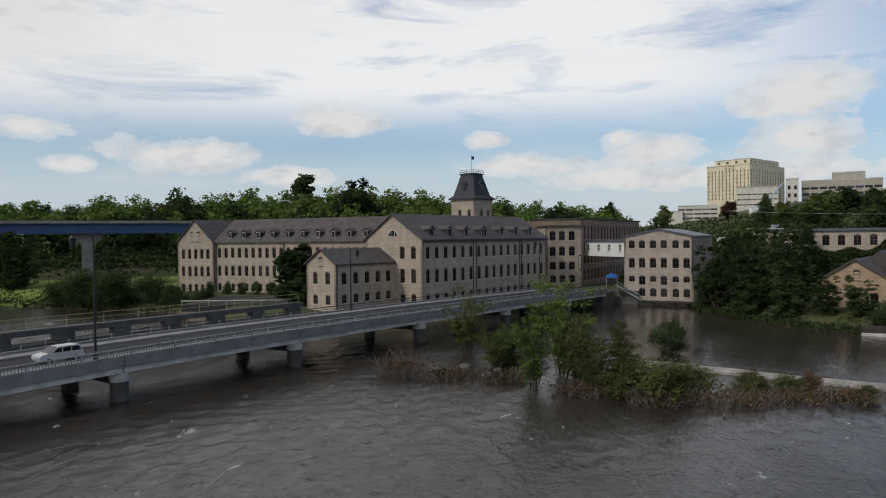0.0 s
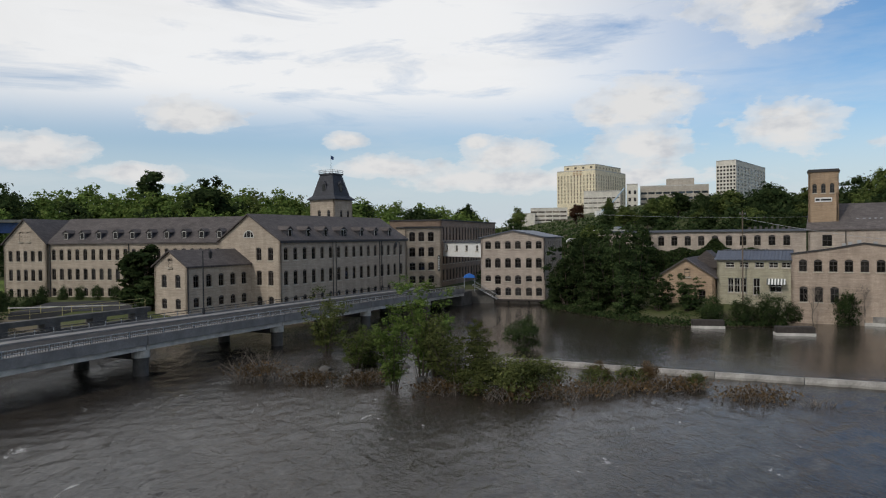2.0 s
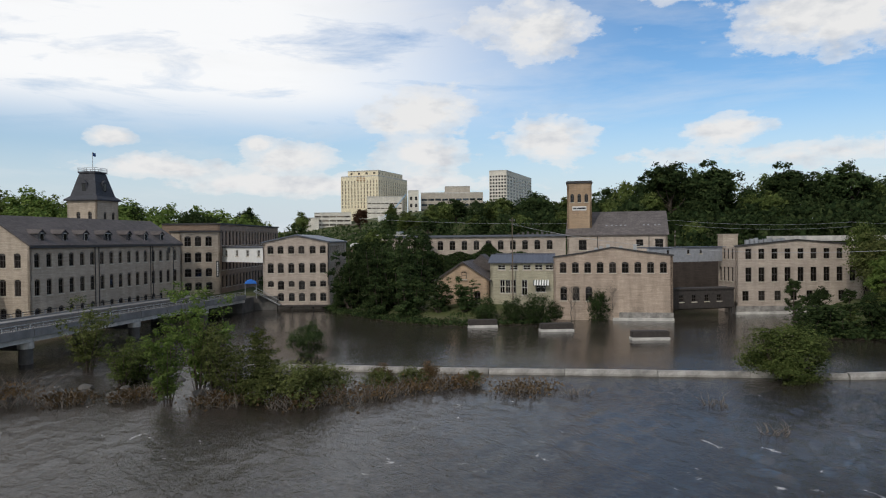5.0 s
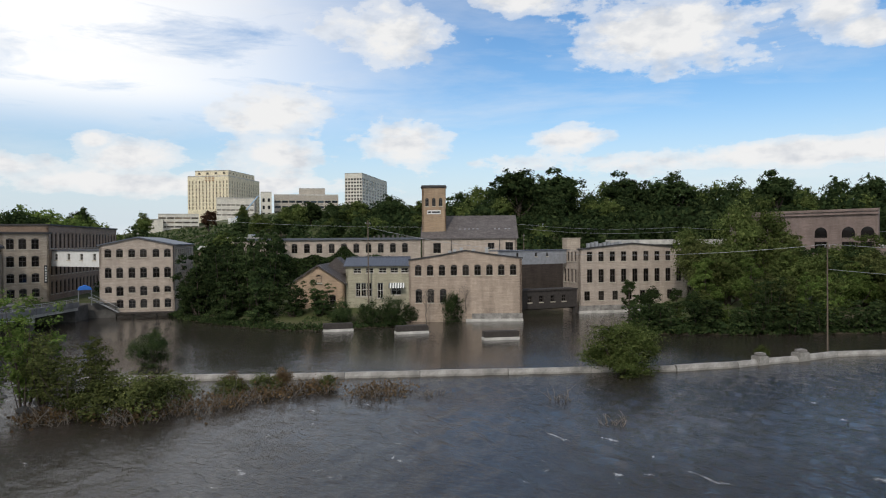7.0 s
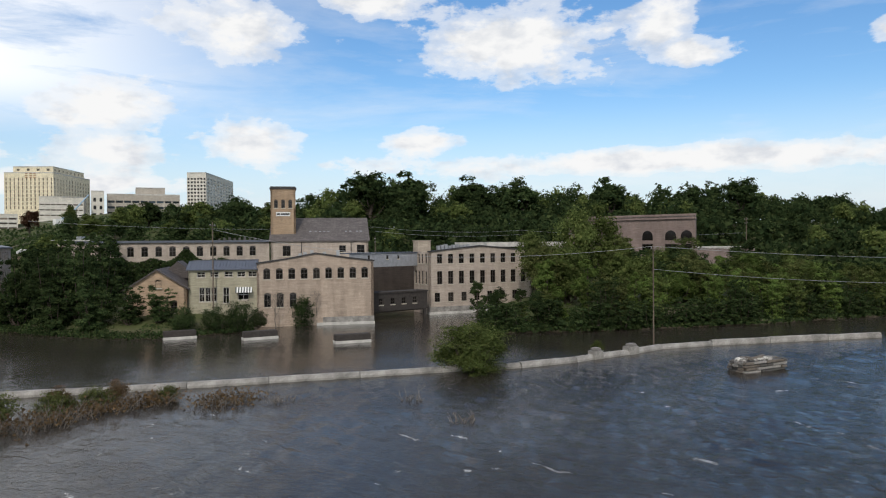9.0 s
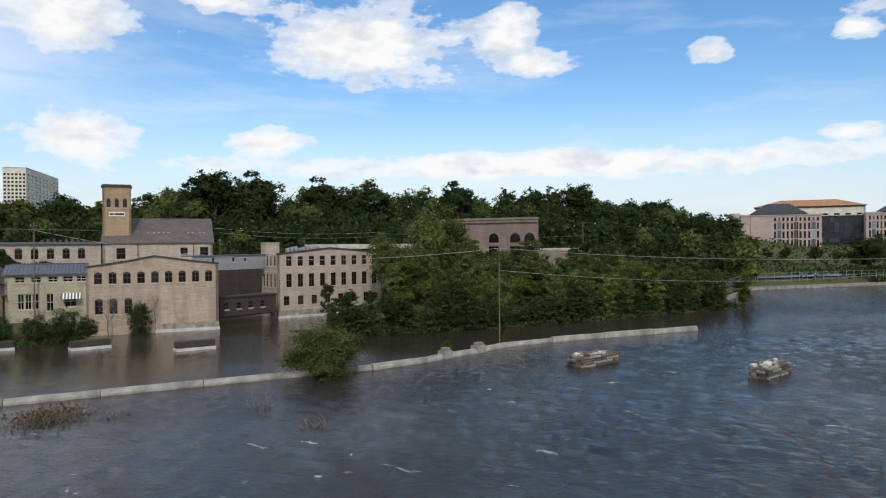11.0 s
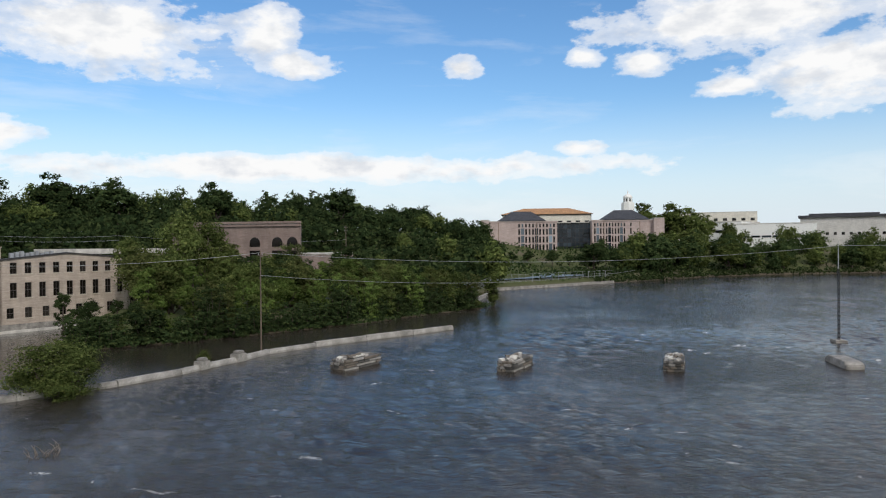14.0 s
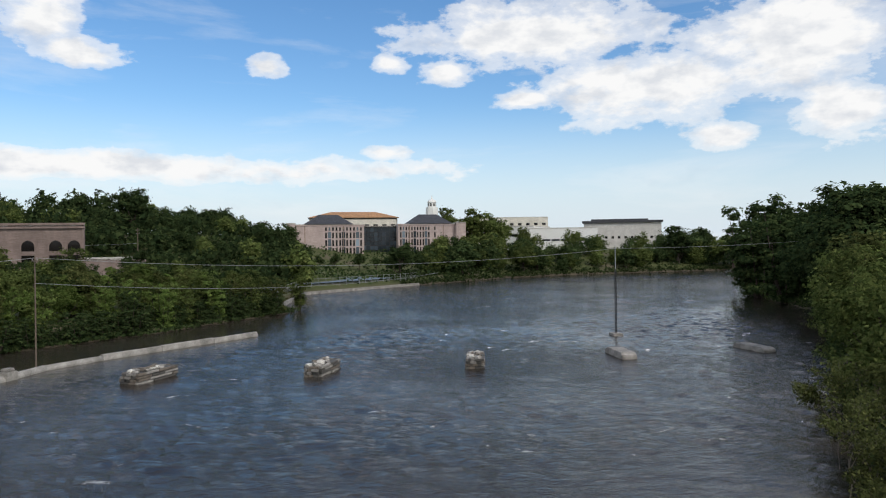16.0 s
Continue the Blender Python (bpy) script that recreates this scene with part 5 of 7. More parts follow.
for k_, s_ in enumerate(((-0.16, -0.16), (0.16, -0.16), (0.16, 0.16), (-0.16, 0.16))):
    part("leg", tube(bmesh.new(), [(s_[0] * 0.7, s_[1] * 0.7, 0.3), (s_[0] * 0.5, s_[1] * 0.5, 9.6)], [0.03, 0.025], 5), BLACK, mast)
for k_ in range(16):
    part("brace", boxes((-0.13, 0.13, -0.13, 0.13, 0.6 + 0.56 * k_, 0.82 + 0.56 * k_)), BLACK, mast)
part("top_pole", tube(bmesh.new(), [(0, 0, 9.6), (0, 0, 13.2)], [0.07, 0.04], 6), STEEL, mast)
cable((83.7, 32.8, 12.4), (64.4, 95.0, 15.4), 2.6)
cable((83.7, 32.8, 12.4), (98.0, -39.9, 12.6), 1.6)
cable((98.0, -39.9, 12.6), (150.0, -140.0, 17.0), 1.2)
cable((83.7, 32.8, 9.6), (140.0, -20.0, 8.0), 1.6)
for x, y, h_ in ((125.0, 118.0, 12.0), (150.0, 92.0, 11.0), (190.0, 50.0, 11.0)):
    pole(x, y, float(land_height([x], [y])[0]), h_, arms=2)
cable((125, 118, 17), (150, 92, 16), 0.8)
cable((125, 118, 16), (150, 92, 15), 0.8)
cable((60, 150, 18), (125, 118, 17), 1.0)
cable((150, 92, 16), (190, 50, 15), 1.0)

# ---- far town ----


def pane_mesh(w, h, glass):
    key = ("pane", round(w, 2), round(h, 2), glass.name)
    if key not in WINDOWS:
        me = bpy.data.meshes.new("window")
        b = boxes((-w / 2, w / 2, 0.2, 0.28, 0, h), (-w / 2, w / 2, 0.14, 0.2, h * 0.48, h * 0.52))
        b.to_mesh(me)
        b.free()
        me.materials.append(glass)
        WINDOWS[key] = me
    return WINDOWS[key]


GLASS_SKY = glass_mat("pale_blue_glass", (0.16, 0.20, 0.24))
# lighter, browner tint than GLASS, for the far office windows
GLASS_DIM = glass_mat("mid_brown_glass", (0.16, 0.13, 0.10))


def office(name, label, p0, p1, p2, z0, z1, cols, rows, mat, ww=0.5, wh=0.55, glass=None, base=3.0, top=2.5):
    """A tall block from three plan corners: p1 is the near one; fronts p0-p1 and p1-p2."""
    p0, p1, p2 = (Vector((*p, 0)) for p in (p0, p1, p2))
    d = p1 - p0
    h = thing(name, label, "building", pose(p0.x, p0.y, 0, 0, 0, math.degrees(math.atan2(d.y, d.x))))
    W = d.length
    e = p2 - p1
    turn = math.degrees(math.atan2(e.y, e.x)) - math.degrees(math.atan2(d.y, d.x))
    frames = [(Matrix(), W, cols[0]), (pose(W, 0, 0, 0, 0, turn), e.length, cols[1])]
    for m, w, n in frames:
        holes = []
        if n:
            bay, story = w / n, (z1 - z0 - base - top) / rows
            holes = [(bay * (i + 0.5), z0 + base + story * j + story * (1 - wh) / 2, bay * ww, story * wh) for i in range(n) for j in range(rows)]
        wall(h, m, w, z0 - 8, z1, holes, mat)
        for x, s, w2, t in holes:
            shared("window", pane_mesh(w2, t, glass or GLASS), h, m @ pose(x, 0, s))
    q = p0 + e
    b = bmesh.new()
    inv = h.matrix_basis.inverted()
    lo = [b.verts.new(inv @ Vector((*v.xy, z1 - 0.4))) for v in (p0, p1, p2, q)]
    hi = [b.verts.new(inv @ Vector((*v.xy, z1 + 0.25))) for v in (p0, p1, p2, q)]
    b.faces.new(hi)
    for i in range(4):
        b.faces.new((lo[i], lo[(i + 1) % 4], hi[(i + 1) % 4], hi[i]))
    part("roof", b, WHITE_CONC, h)
    bk = bmesh.new()
    for a, c in ((p2, q), (q, p0)):
        bk.faces.new([bk.verts.new(inv @ Vector((*v, z))) for v, z in ((a.xy, z0 - 8), (c.xy, z0 - 8), (c.xy, z1), (a.xy, z1))])
    part("rear_wall", bk, mat, h)
    return h


# cream stone raised in brightness to carry the sunlight on the town
OFFICE_WARM = brick_mat("sunlit_limestone", (0.86, 0.77, 0.56), (0.82, 0.73, 0.53), (0.6, 0.52, 0.38), 0.2)
OFFICE_GREY = brick_mat("grey_tan_panels", (0.50, 0.45, 0.38), (0.46, 0.41, 0.35), (0.42, 0.38, 0.33), 0.2)
CAMPUS = brick_mat("pinkish_tan_brick", (0.50, 0.40, 0.375), (0.46, 0.365, 0.34), (0.43, 0.36, 0.34), 0.2)
tower = office("office_tower", "tall cream stone office tower with vertical window bays", (157, 421.8), (174.1, 402.4), (207.9, 432), 30, 53.0, (12, 13), 8, OFFICE_WARM, 0.3, 0.74, GLASS_DIM)
crown = office("upper_storey", "set-back upper part of the cream office tower", (161.5, 421.5), (175.3, 405.5), (204, 431), 53.2, 56.5, (4, 8), 1, OFFICE_WARM, 0.3, 0.5, GLASS_DIM, base=0.4, top=0.4)
crown.parent = tower
del crown["category"]
crown.matrix_basis = tower.matrix_basis.inverted() @ crown.matrix_basis
office("concrete_tower", "square concrete office tower with a window grid", (229.9, 363.4), (237, 355.3), (285.8, 398), 33, 54.3, (6, 9), 8, LIME, 0.62, 0.55)
office("low_civic_block", "long low white civic building", (153, 369.6), (170.9, 361.6), (190, 400), 24, 37.5, (8, 4), 3, LIME, 0.86, 0.24, GLASS_DIM)
office("stone_turret", "short square stone tower with dark openings", (178.4, 369), (183.5, 366.2), (188, 376), 20, 41.5, (2, 2), 4, LIME, 0.45, 0.5)
office("terrace_block", "stepped pale office block with long window bands", (189.4, 374.9), (221.3, 356.9), (238, 388), 26, 40.8, (9, 5), 3, OFFICE_GREY, 0.86, 0.4, GLASS_B)
office("terrace_upper", "tan upper storey of the stepped block", (203, 370), (215.7, 362.4), (224, 378), 40, 44.6, (0, 0), 1, OFFICE_GREY)
office("parking_deck", "white open parking deck on the hill", (109.9, 332.3), (126.5, 326.1), (137, 353), 19, 26.6, (5, 5), 3, LIME, 0.9, 0.4, GLASS_DIM, base=0.8, top=0.8)
office("small_white_shed", "small white gabled shed far off", (100, 330), (110, 326), (113, 334), 18, 24, (0, 0), 1, LIME)
power = office("powerhouse", "large pinkish brick powerhouse with arched windows", (166.6, 88.0), (166.1, 55.0), (190, 62.6), 4, 19.1, (0, 0), 1, PINKISH)
office("low_brick_shed", "low pinkish brick shed with a white roof edge", (166.0, 54.7), (178.0, 45.0), (186, 53), 4, 11.4, (4, 0), 1, PINKISH, 0.4, 0.3)


def powerhouse_trim():
    h = power
    part("cornice", boxes((-0.3, 33.3, -0.45, -0.02, 18.2, 18.6), (-0.3, 33.3, -0.3, -0.02, 18.9, 19.4)), PINKISH, h)
    for x, z in ((31.0, 11.2), (27.2, 11.2), (21.5, 11.2), (11.5, 11.2), (5.0, 11.2)):
        arc = [(1.35 * math.cos(a), 3.0 + 1.35 * math.sin(a)) for a in (math.pi * i / 12 for i in range(13))]
        b = bmesh.new()
        prism(b, [(1.35, -1.5), *arc, (-1.35, -1.5)], -0.06, -0.02)
        win = part("arched_pane", b, GLASS, h, "", pose(x, 0, z))
        b = bmesh.new()
        outer = [(px * 1.16, 3.0 + (pz - 3.0) * 1.16) for px, pz in arc]
        prism(b, [(1.57, -1.5), *outer, (-1.57, -1.5), (-1.35, -1.5), *arc[::-1], (1.35, -1.5)], -0.14, -0.03)
        part("arch_trim", b, PINKISH, win)
        part("spandrel", boxes((-1.33, 1.33, -0.1, -0.065, 1.1, 2.0)), PINKISH, win)


powerhouse_trim()


def proud_mesh(w, h, glass):
    """A far window: a thin frame and a pane set on the wall face."""
    key = ("proud", round(w, 2), round(h, 2), glass.name)
    if key not in WINDOWS:
        me = bpy.data.meshes.new("window")
        b = boxes((-w / 2, w / 2, -0.05, -0.01, 0, h), (-w / 2 - 0.08, w / 2 + 0.08, -0.14, -0.01, -0.14, 0.0), (-0.05, 0.05, -0.09, -0.05, 0, h))
        b.to_mesh(me)
        b.free()
        me.materials.append(glass)
        WINDOWS[key] = me
    return WINDOWS[key]


def campus():
    def block(y0, y1, name, first, last, extra):
        """Brick block with one small and three tall rows of windows between first and last, glazed bays among them."""
        s = abs(y1 - y0) / 2
        h = office(name, "pinkish brick college building with tall window bays and a hipped roof", (326, y0), (327, y1), (350, y1), 9.5, 24.0, (0, 0), 1, CAMPUS)
        n = 11
        step = (last - first) / n
        cols = [first + step * (i + 0.5) for i in range(n)]
        for j, x in enumerate([*cols, *extra]):
            bay = j < n and j % 4 == 1
            for sill, tall in ((21.4, 1.4), (18.0, 2.4), (14.4, 2.6), (10.4, 3.0)):
                wide = step * (0.95 if bay and sill < 20 else 0.5)
                shared("window", proud_mesh(wide, tall + (0.4 if bay and sill < 20 else 0), GLASS_SKY if bay and j % 8 == 1 else (GLASS_B if bay else GLASS)), h, pose(x, 0, sill))
        part("cornice", boxes((-0.2, 2 * s + 0.3, -0.25, -0.02, 23.5, 23.95)), CAMPUS, h)
        part("string_course", boxes((-0.1, 2 * s + 0.1, -0.12, -0.02, 20.75, 20.95)), CAMPUS, h)
        part("corner_joint", boxes((5.2, 5.5, -0.1, -0.02, 9.5, 23.4), (2 * s - 9.5, 2 * s - 9.2, -0.1, -0.02, 9.5, 23.4)), BROWN, h)
        b = bmesh.new()
        base = [b.verts.new(v) for v in ((5, -0.6, 0), (2 * s - 5, -0.6, 0), (2 * s - 5, 24, 0), (5, 24, 0))]
        tip = [b.verts.new(v) for v in ((s * 0.72, 9, 4.6), (s * 1.28, 9, 4.6))]
        b.faces.new((base[0], base[1], tip[1], tip[0]))
        b.faces.new((base[1], base[2], tip[1]))
        b.faces.new((base[2], base[3], tip[0], tip[1]))
        b.faces.new((base[3], base[0], tip[0]))
        b.faces.new(base[::-1])
        bmesh.ops.recalc_face_normals(b, faces=b.faces)
        part("hipped_roof", b, SLATE, h, "dark hipped roof", pose(0, 0, 24.3))
        return h
    block(19.5, -12.5, "college_building", 14.0, 31.4, ())
    block(-28.0, -58.5, "college_building", 0.6, 15.0, (17.2,))
    for y0, y1 in ((22.0, 18.5), (-55.0, -59.5)):
        office("stair_tower", "plain tan stair tower of the college building", (324.5, y0), (324.7, y1), (334, y1), 9.5, 24.6, (0, 0), 1, CAMPUS)
    office("glass_link", "dark blue glazed link between college buildings", (336, -12.0), (336, -28.5), (346, -28.5), 9.5, 23.4, (9, 0), 6, BLACK, 0.88, 0.84, GLASS_B, 0.6, 0.6)
    t = office("tiled_hall", "large hall with an orange tiled hip roof behind", (376, 14), (376, -32), (400, -32), 12, 29, (10, 0), 4, LIME, 0.5, 0.5)
    b = bmesh.new()
    base = [b.verts.new(v) for v in ((-1, -1, 0), (47, -1, 0), (47, 25, 0), (-1, 25, 0))]
    tip = [b.verts.new(v) for v in ((11, 12, 3.6), (35, 12, 3.6))]
    for f in ((base[0], base[1], tip[1], tip[0]), (base[1], base[2], tip[1]), (base[2], base[3], tip[0], tip[1]), (base[3], base[0], tip[0]), tuple(base[::-1])):
        b.faces.new(f)
    part("tiled_roof", b, TILE, t, "orange tiled hip roof", pose(0, 0, 29.3))
    office("white_gallery", "low white modern gallery with a window band", (366, -98), (355, -135), (385, -140), 9, 22.6, (8, 4), 1, WHITE, 0.88, 0.28, GLASS_B, 5.5, 4.5)
    office("white_gallery_wing", "stepped white wing of the gallery", (380, -86), (366, -104), (390, -120), 9, 24, (3, 0), 2, WHITE, 0.5, 0.3, GLASS_B)
    office("white_hall", "long white academic hall on the hill", (430, -80), (420, -128), (450, -132), 12, 31, (10, 4), 4, LIME, 0.45, 0.45)
    a = office("auditorium", "large pale grey auditorium with a dark roof edge", (395, -142), (379, -182), (410, -194), 10, 26.0, (12, 0), 1, OFFICE_PALE, 0.4, 0.10, GLASS, 0.5, 1.0)
    part("dark_roof", boxes((-1, 44.0, -1, 30, 26.2, 27.4), (4, 36, 3, 24, 27.4, 28.4)), SLATE, a)
    d = thing("cupola_dome", "white octagonal cupola with a small dome", "cupola", pose(475.7, -64, 0))
    part("drum", tube(bmesh.new(), [(0, 0, 20), (0, 0, 40), (0, 0, 40.1), (0, 0, 43.6)], [4.2, 4.2, 3.0, 2.9], 8), WHITE, d)
    part("gallery", tube(bmesh.new(), [(0, 0, 40.0), (0, 0, 40.5)], [3.9, 3.9], 8), WHITE, d)
    part("dome", tube(bmesh.new(), [(0, 0, 43.6), (0, 0, 44.6), (0, 0, 45.6), (0, 0, 46.2), (0, 0, 48.4)], [3.2, 2.8, 1.6, 0.5, 0.15], 12), WHITE, d)
    for i in range(8):
        an = math.pi / 8 + math.pi * i / 4
        part("opening", boxes((-0.5, 0.5, -0.1, 0.1, 41.0, 43.0)), GLASS, d, "", pose(2.72 * math.cos(an), 2.72 * math.sin(an), 0, 0, 0, math.degrees(an) + 90))
    w = thing("retaining_wall", "pale concrete river wall with a wire fence", "river wall", pose(160, 13, 0))
    pts = [(0, 0), (46, -4), (86, -41)]
    for a0, b0 in zip(pts, pts[1:]):
        dd = Vector((b0[0] - a0[0], b0[1] - a0[1], 0))
        m = pose(a0[0], a0[1], 0, 0, 0, math.degrees(math.atan2(dd.y, dd.x)))
        part("wall_section", boxes((0, dd.length, -0.4, 0.4, -1.5, 0.8)), OLD_CONC, w, "", m)
        for i in range(int(dd.length / 3)):
            part("fence_post", boxes((3 * i, 3 * i + 0.08, 0.5, 0.58, 2.0, 4.4)), STEEL, w, "", m)
        for z in (2.6, 3.4, 4.3):
            part("fence_wire", boxes((0, dd.length, 0.52, 0.56, z, z + 0.05)), STEEL, w, "", m)
    c = thing("sports_court", "blue-grey fenced sports court by the river", "court", pose(0, 0, 0), kind="structure")
    q = bmesh.new()
    q.faces.new([q.verts.new(v) for v in ((172, 18, 2.7), (208, 14, 2.7), (246, -20, 2.7), (262, -6, 2.7), (226, 34, 2.7), (176, 44, 2.7))])
    part("court_surface", q, COURT, c)


OFFICE_PALE = brick_mat("pale_grey_panels", (0.62, 0.60, 0.57), (0.58, 0.56, 0.53), (0.52, 0.5, 0.48), 0.15)
COURT = plain_mat("blue_grey_court", (0.16, 0.22, 0.27), 0.9, vary=0.2, scale=0.2)
campus()


def canopy():
    h = thing("blue_canopy", "small bright blue canopy at the bridge end", "canopy", at(31.6, 133.2, 0, -100.0))
    b = bmesh.new()
    prism(b, [(-1.1, 5.2), (1.1, 5.2), (0.8, 5.7), (0, 6.0), (-0.8, 5.7)], -0.9, 0.9)
    part("roof", b, BLUE_CLOTH, h)
    for x in (-1.0, 1.0):
        for y in (-0.8, 0.8):
            part("leg", tube(bmesh.new(), [(x, y, 2.4), (x, y, 5.2)], [0.04, 0.04], 5), STEEL, h)


BLUE_CLOTH = plain_mat("blue_cloth", (0.03, 0.16, 0.55), 0.7, vary=0.1)
canopy()


def boom_lift():
    h = thing("boom_lift", "pale blue construction boom reaching up", "crane", pose(136.7, 311, 0))
    z = float(land_height([136.7], [311])[0])
    part("boom", tube(bmesh.new(), [(0, 0, z + 1.5), (5.5, -2.0, 28.5), (10.5, -4.0, 35.0)], [0.4, 0.34, 0.28], 6), BLUE_PALE, h)
    part("base", boxes((-2, 2, -1.5, 1.5, z - 0.3, z + 2.2)), WHITE, h)


BLUE_PALE = plain_mat("pale_blue_paint", (0.35, 0.48, 0.6), 0.5, vary=0.1)
boom_lift()


part("tower_digits", boxes(*[(11.0 + 2.2 * i, 12.4 + 2.2 * i, -0.12, -0.02, 50.2 + 1.0 * j, 50.6 + 1.0 * j) for i in range(3) for j in range(3)]), TILE, tower, "three orange marks near the roof")


def far_clutter():
    """Parked cars, sheds and tanks on the slope under the town."""
    rnd = random.Random(8)
    for i in range(14):
        a = radians(-15.5 - 0.75 * i + rnd.uniform(-0.2, 0.2))
        r = 228 + rnd.uniform(-10, 10)
        x, y = -math.sin(a) * r, math.cos(a) * r
        z = float(land_height([x], [y])[0])
        h = thing("parked_car", "car parked on the slope below the town", "car", pose(x, y, z + 0.1, 0, 0, rnd.random() * 360), group="parked cars")
        b = bmesh.new()
        prism(b, [(-2.2, 0.35), (-2.2, 0.9), (-1.2, 1.0), (-0.6, 1.5), (1.2, 1.5), (1.9, 1.0), (2.2, 0.9), (2.2, 0.35)], -0.9, 0.9)
        part("body", b, (WHITE, CAR_PAINT, BLACK, BROWN)[i % 4], h)
        for wx in (-1.4, 1.4):
            part("axle", tube(bmesh.new(), [(wx, -0.92, 0.32), (wx, 0.92, 0.32)], [0.32, 0.32], 10), BLACK, h)
    for az, r, w, t in ((-17.5, 215, 9, 5), (-22.5, 222, 12, 4)):
        a = radians(az)
        x, y = -math.sin(a) * r, math.cos(a) * r
        z = float(land_height([x], [y])[0])
        h = thing("storage_shed", "low pale storage shed below the town", "shed", at(x, y, z, -115), group="storage sheds")
        wall(h, Matrix(), w, -1, t, [], OFFICE_GREY)
        wall(h, left_side(6), 6, -1, t, [], OFFICE_GREY)
        part("shed_roof", boxes((-0.2, w + 0.2, -0.2, 6, t, t + 0.3)), WHITE_CONC, h)


far_clutter()

# ---- trees ----
LEAF_DRY = leaf_mat("dry_leaves", (0.085, 0.06, 0.035), (0.125, 0.085, 0.045), (0.17, 0.11, 0.06))


def quads(points, normals, sizes, rng):
    """Three-cornered leaf sprays at points, each turned about its own normal."""
    n = len(points)
    ref = rng.normal(size=(n, 3))
    a = np.cross(normals, ref)
    a /= np.linalg.norm(a, axis=1, keepdims=True) + 1e-9
    b = np.cross(normals, a)
    a, b = a * sizes[:, None], b * sizes[:, None] * 0.7
    v = np.stack([points - a, points + a * 0.6 - b, points + a * 0.5 + b], 1).reshape(-1, 3)
    return v.tolist(), [(3 * i, 3 * i + 1, 3 * i + 2) for i in range(n)]


def crown_points(rng, limbs, leaves, low=False):
    """Leaf places over a crown of limbs (centre, radii): each limb carries small uneven sprays near its surface."""
    size = np.array([(r[0] * r[1] * r[2]) ** (2 / 3) for c, r in limbs])
    share = size / size.sum()
    centres, spreads, outs = [], [], []
    for (c, r), w in zip(limbs, share):
        c, r = np.array(c), np.array(r)
        n = max(6, int(150 * w))
        d = rng.normal(size=(n, 3))
        d /= np.linalg.norm(d, axis=1, keepdims=True)
        if not low:
            d[:, 2] = np.where((d[:, 2] < -0.3) & (rng.random(n) < 0.6), -d[:, 2], d[:, 2])
        reach = 0.45 + 0.58 * rng.random(n) ** 0.6
        centres.append(c + d * r * reach[:, None])
        spreads.append(r.mean() * (0.13 + 0.15 * rng.random(n)))
        outs.append(d)
    centres, spreads, outs = np.concatenate(centres), np.concatenate(spreads), np.concatenate(outs)
    pick = rng.choice(len(centres), leaves, p=spreads ** 2 / (spreads ** 2).sum())
    g = rng.normal(size=(leaves, 3)) * np.array((1.0, 1.0, 0.62))
    p = centres[pick] + g * spreads[pick][:, None]
    p[:, 2] = np.where(p[:, 2] < 0.05, 0.05 + 0.5 * rng.random(leaves), p[:, 2])
    n = outs[pick] * 0.7 + g * 0.45 + np.array((0, 0, 0.45)) + 0.45 * rng.normal(size=(leaves, 3))
    n /= np.linalg.norm(n, axis=1, keepdims=True)
    return p, n


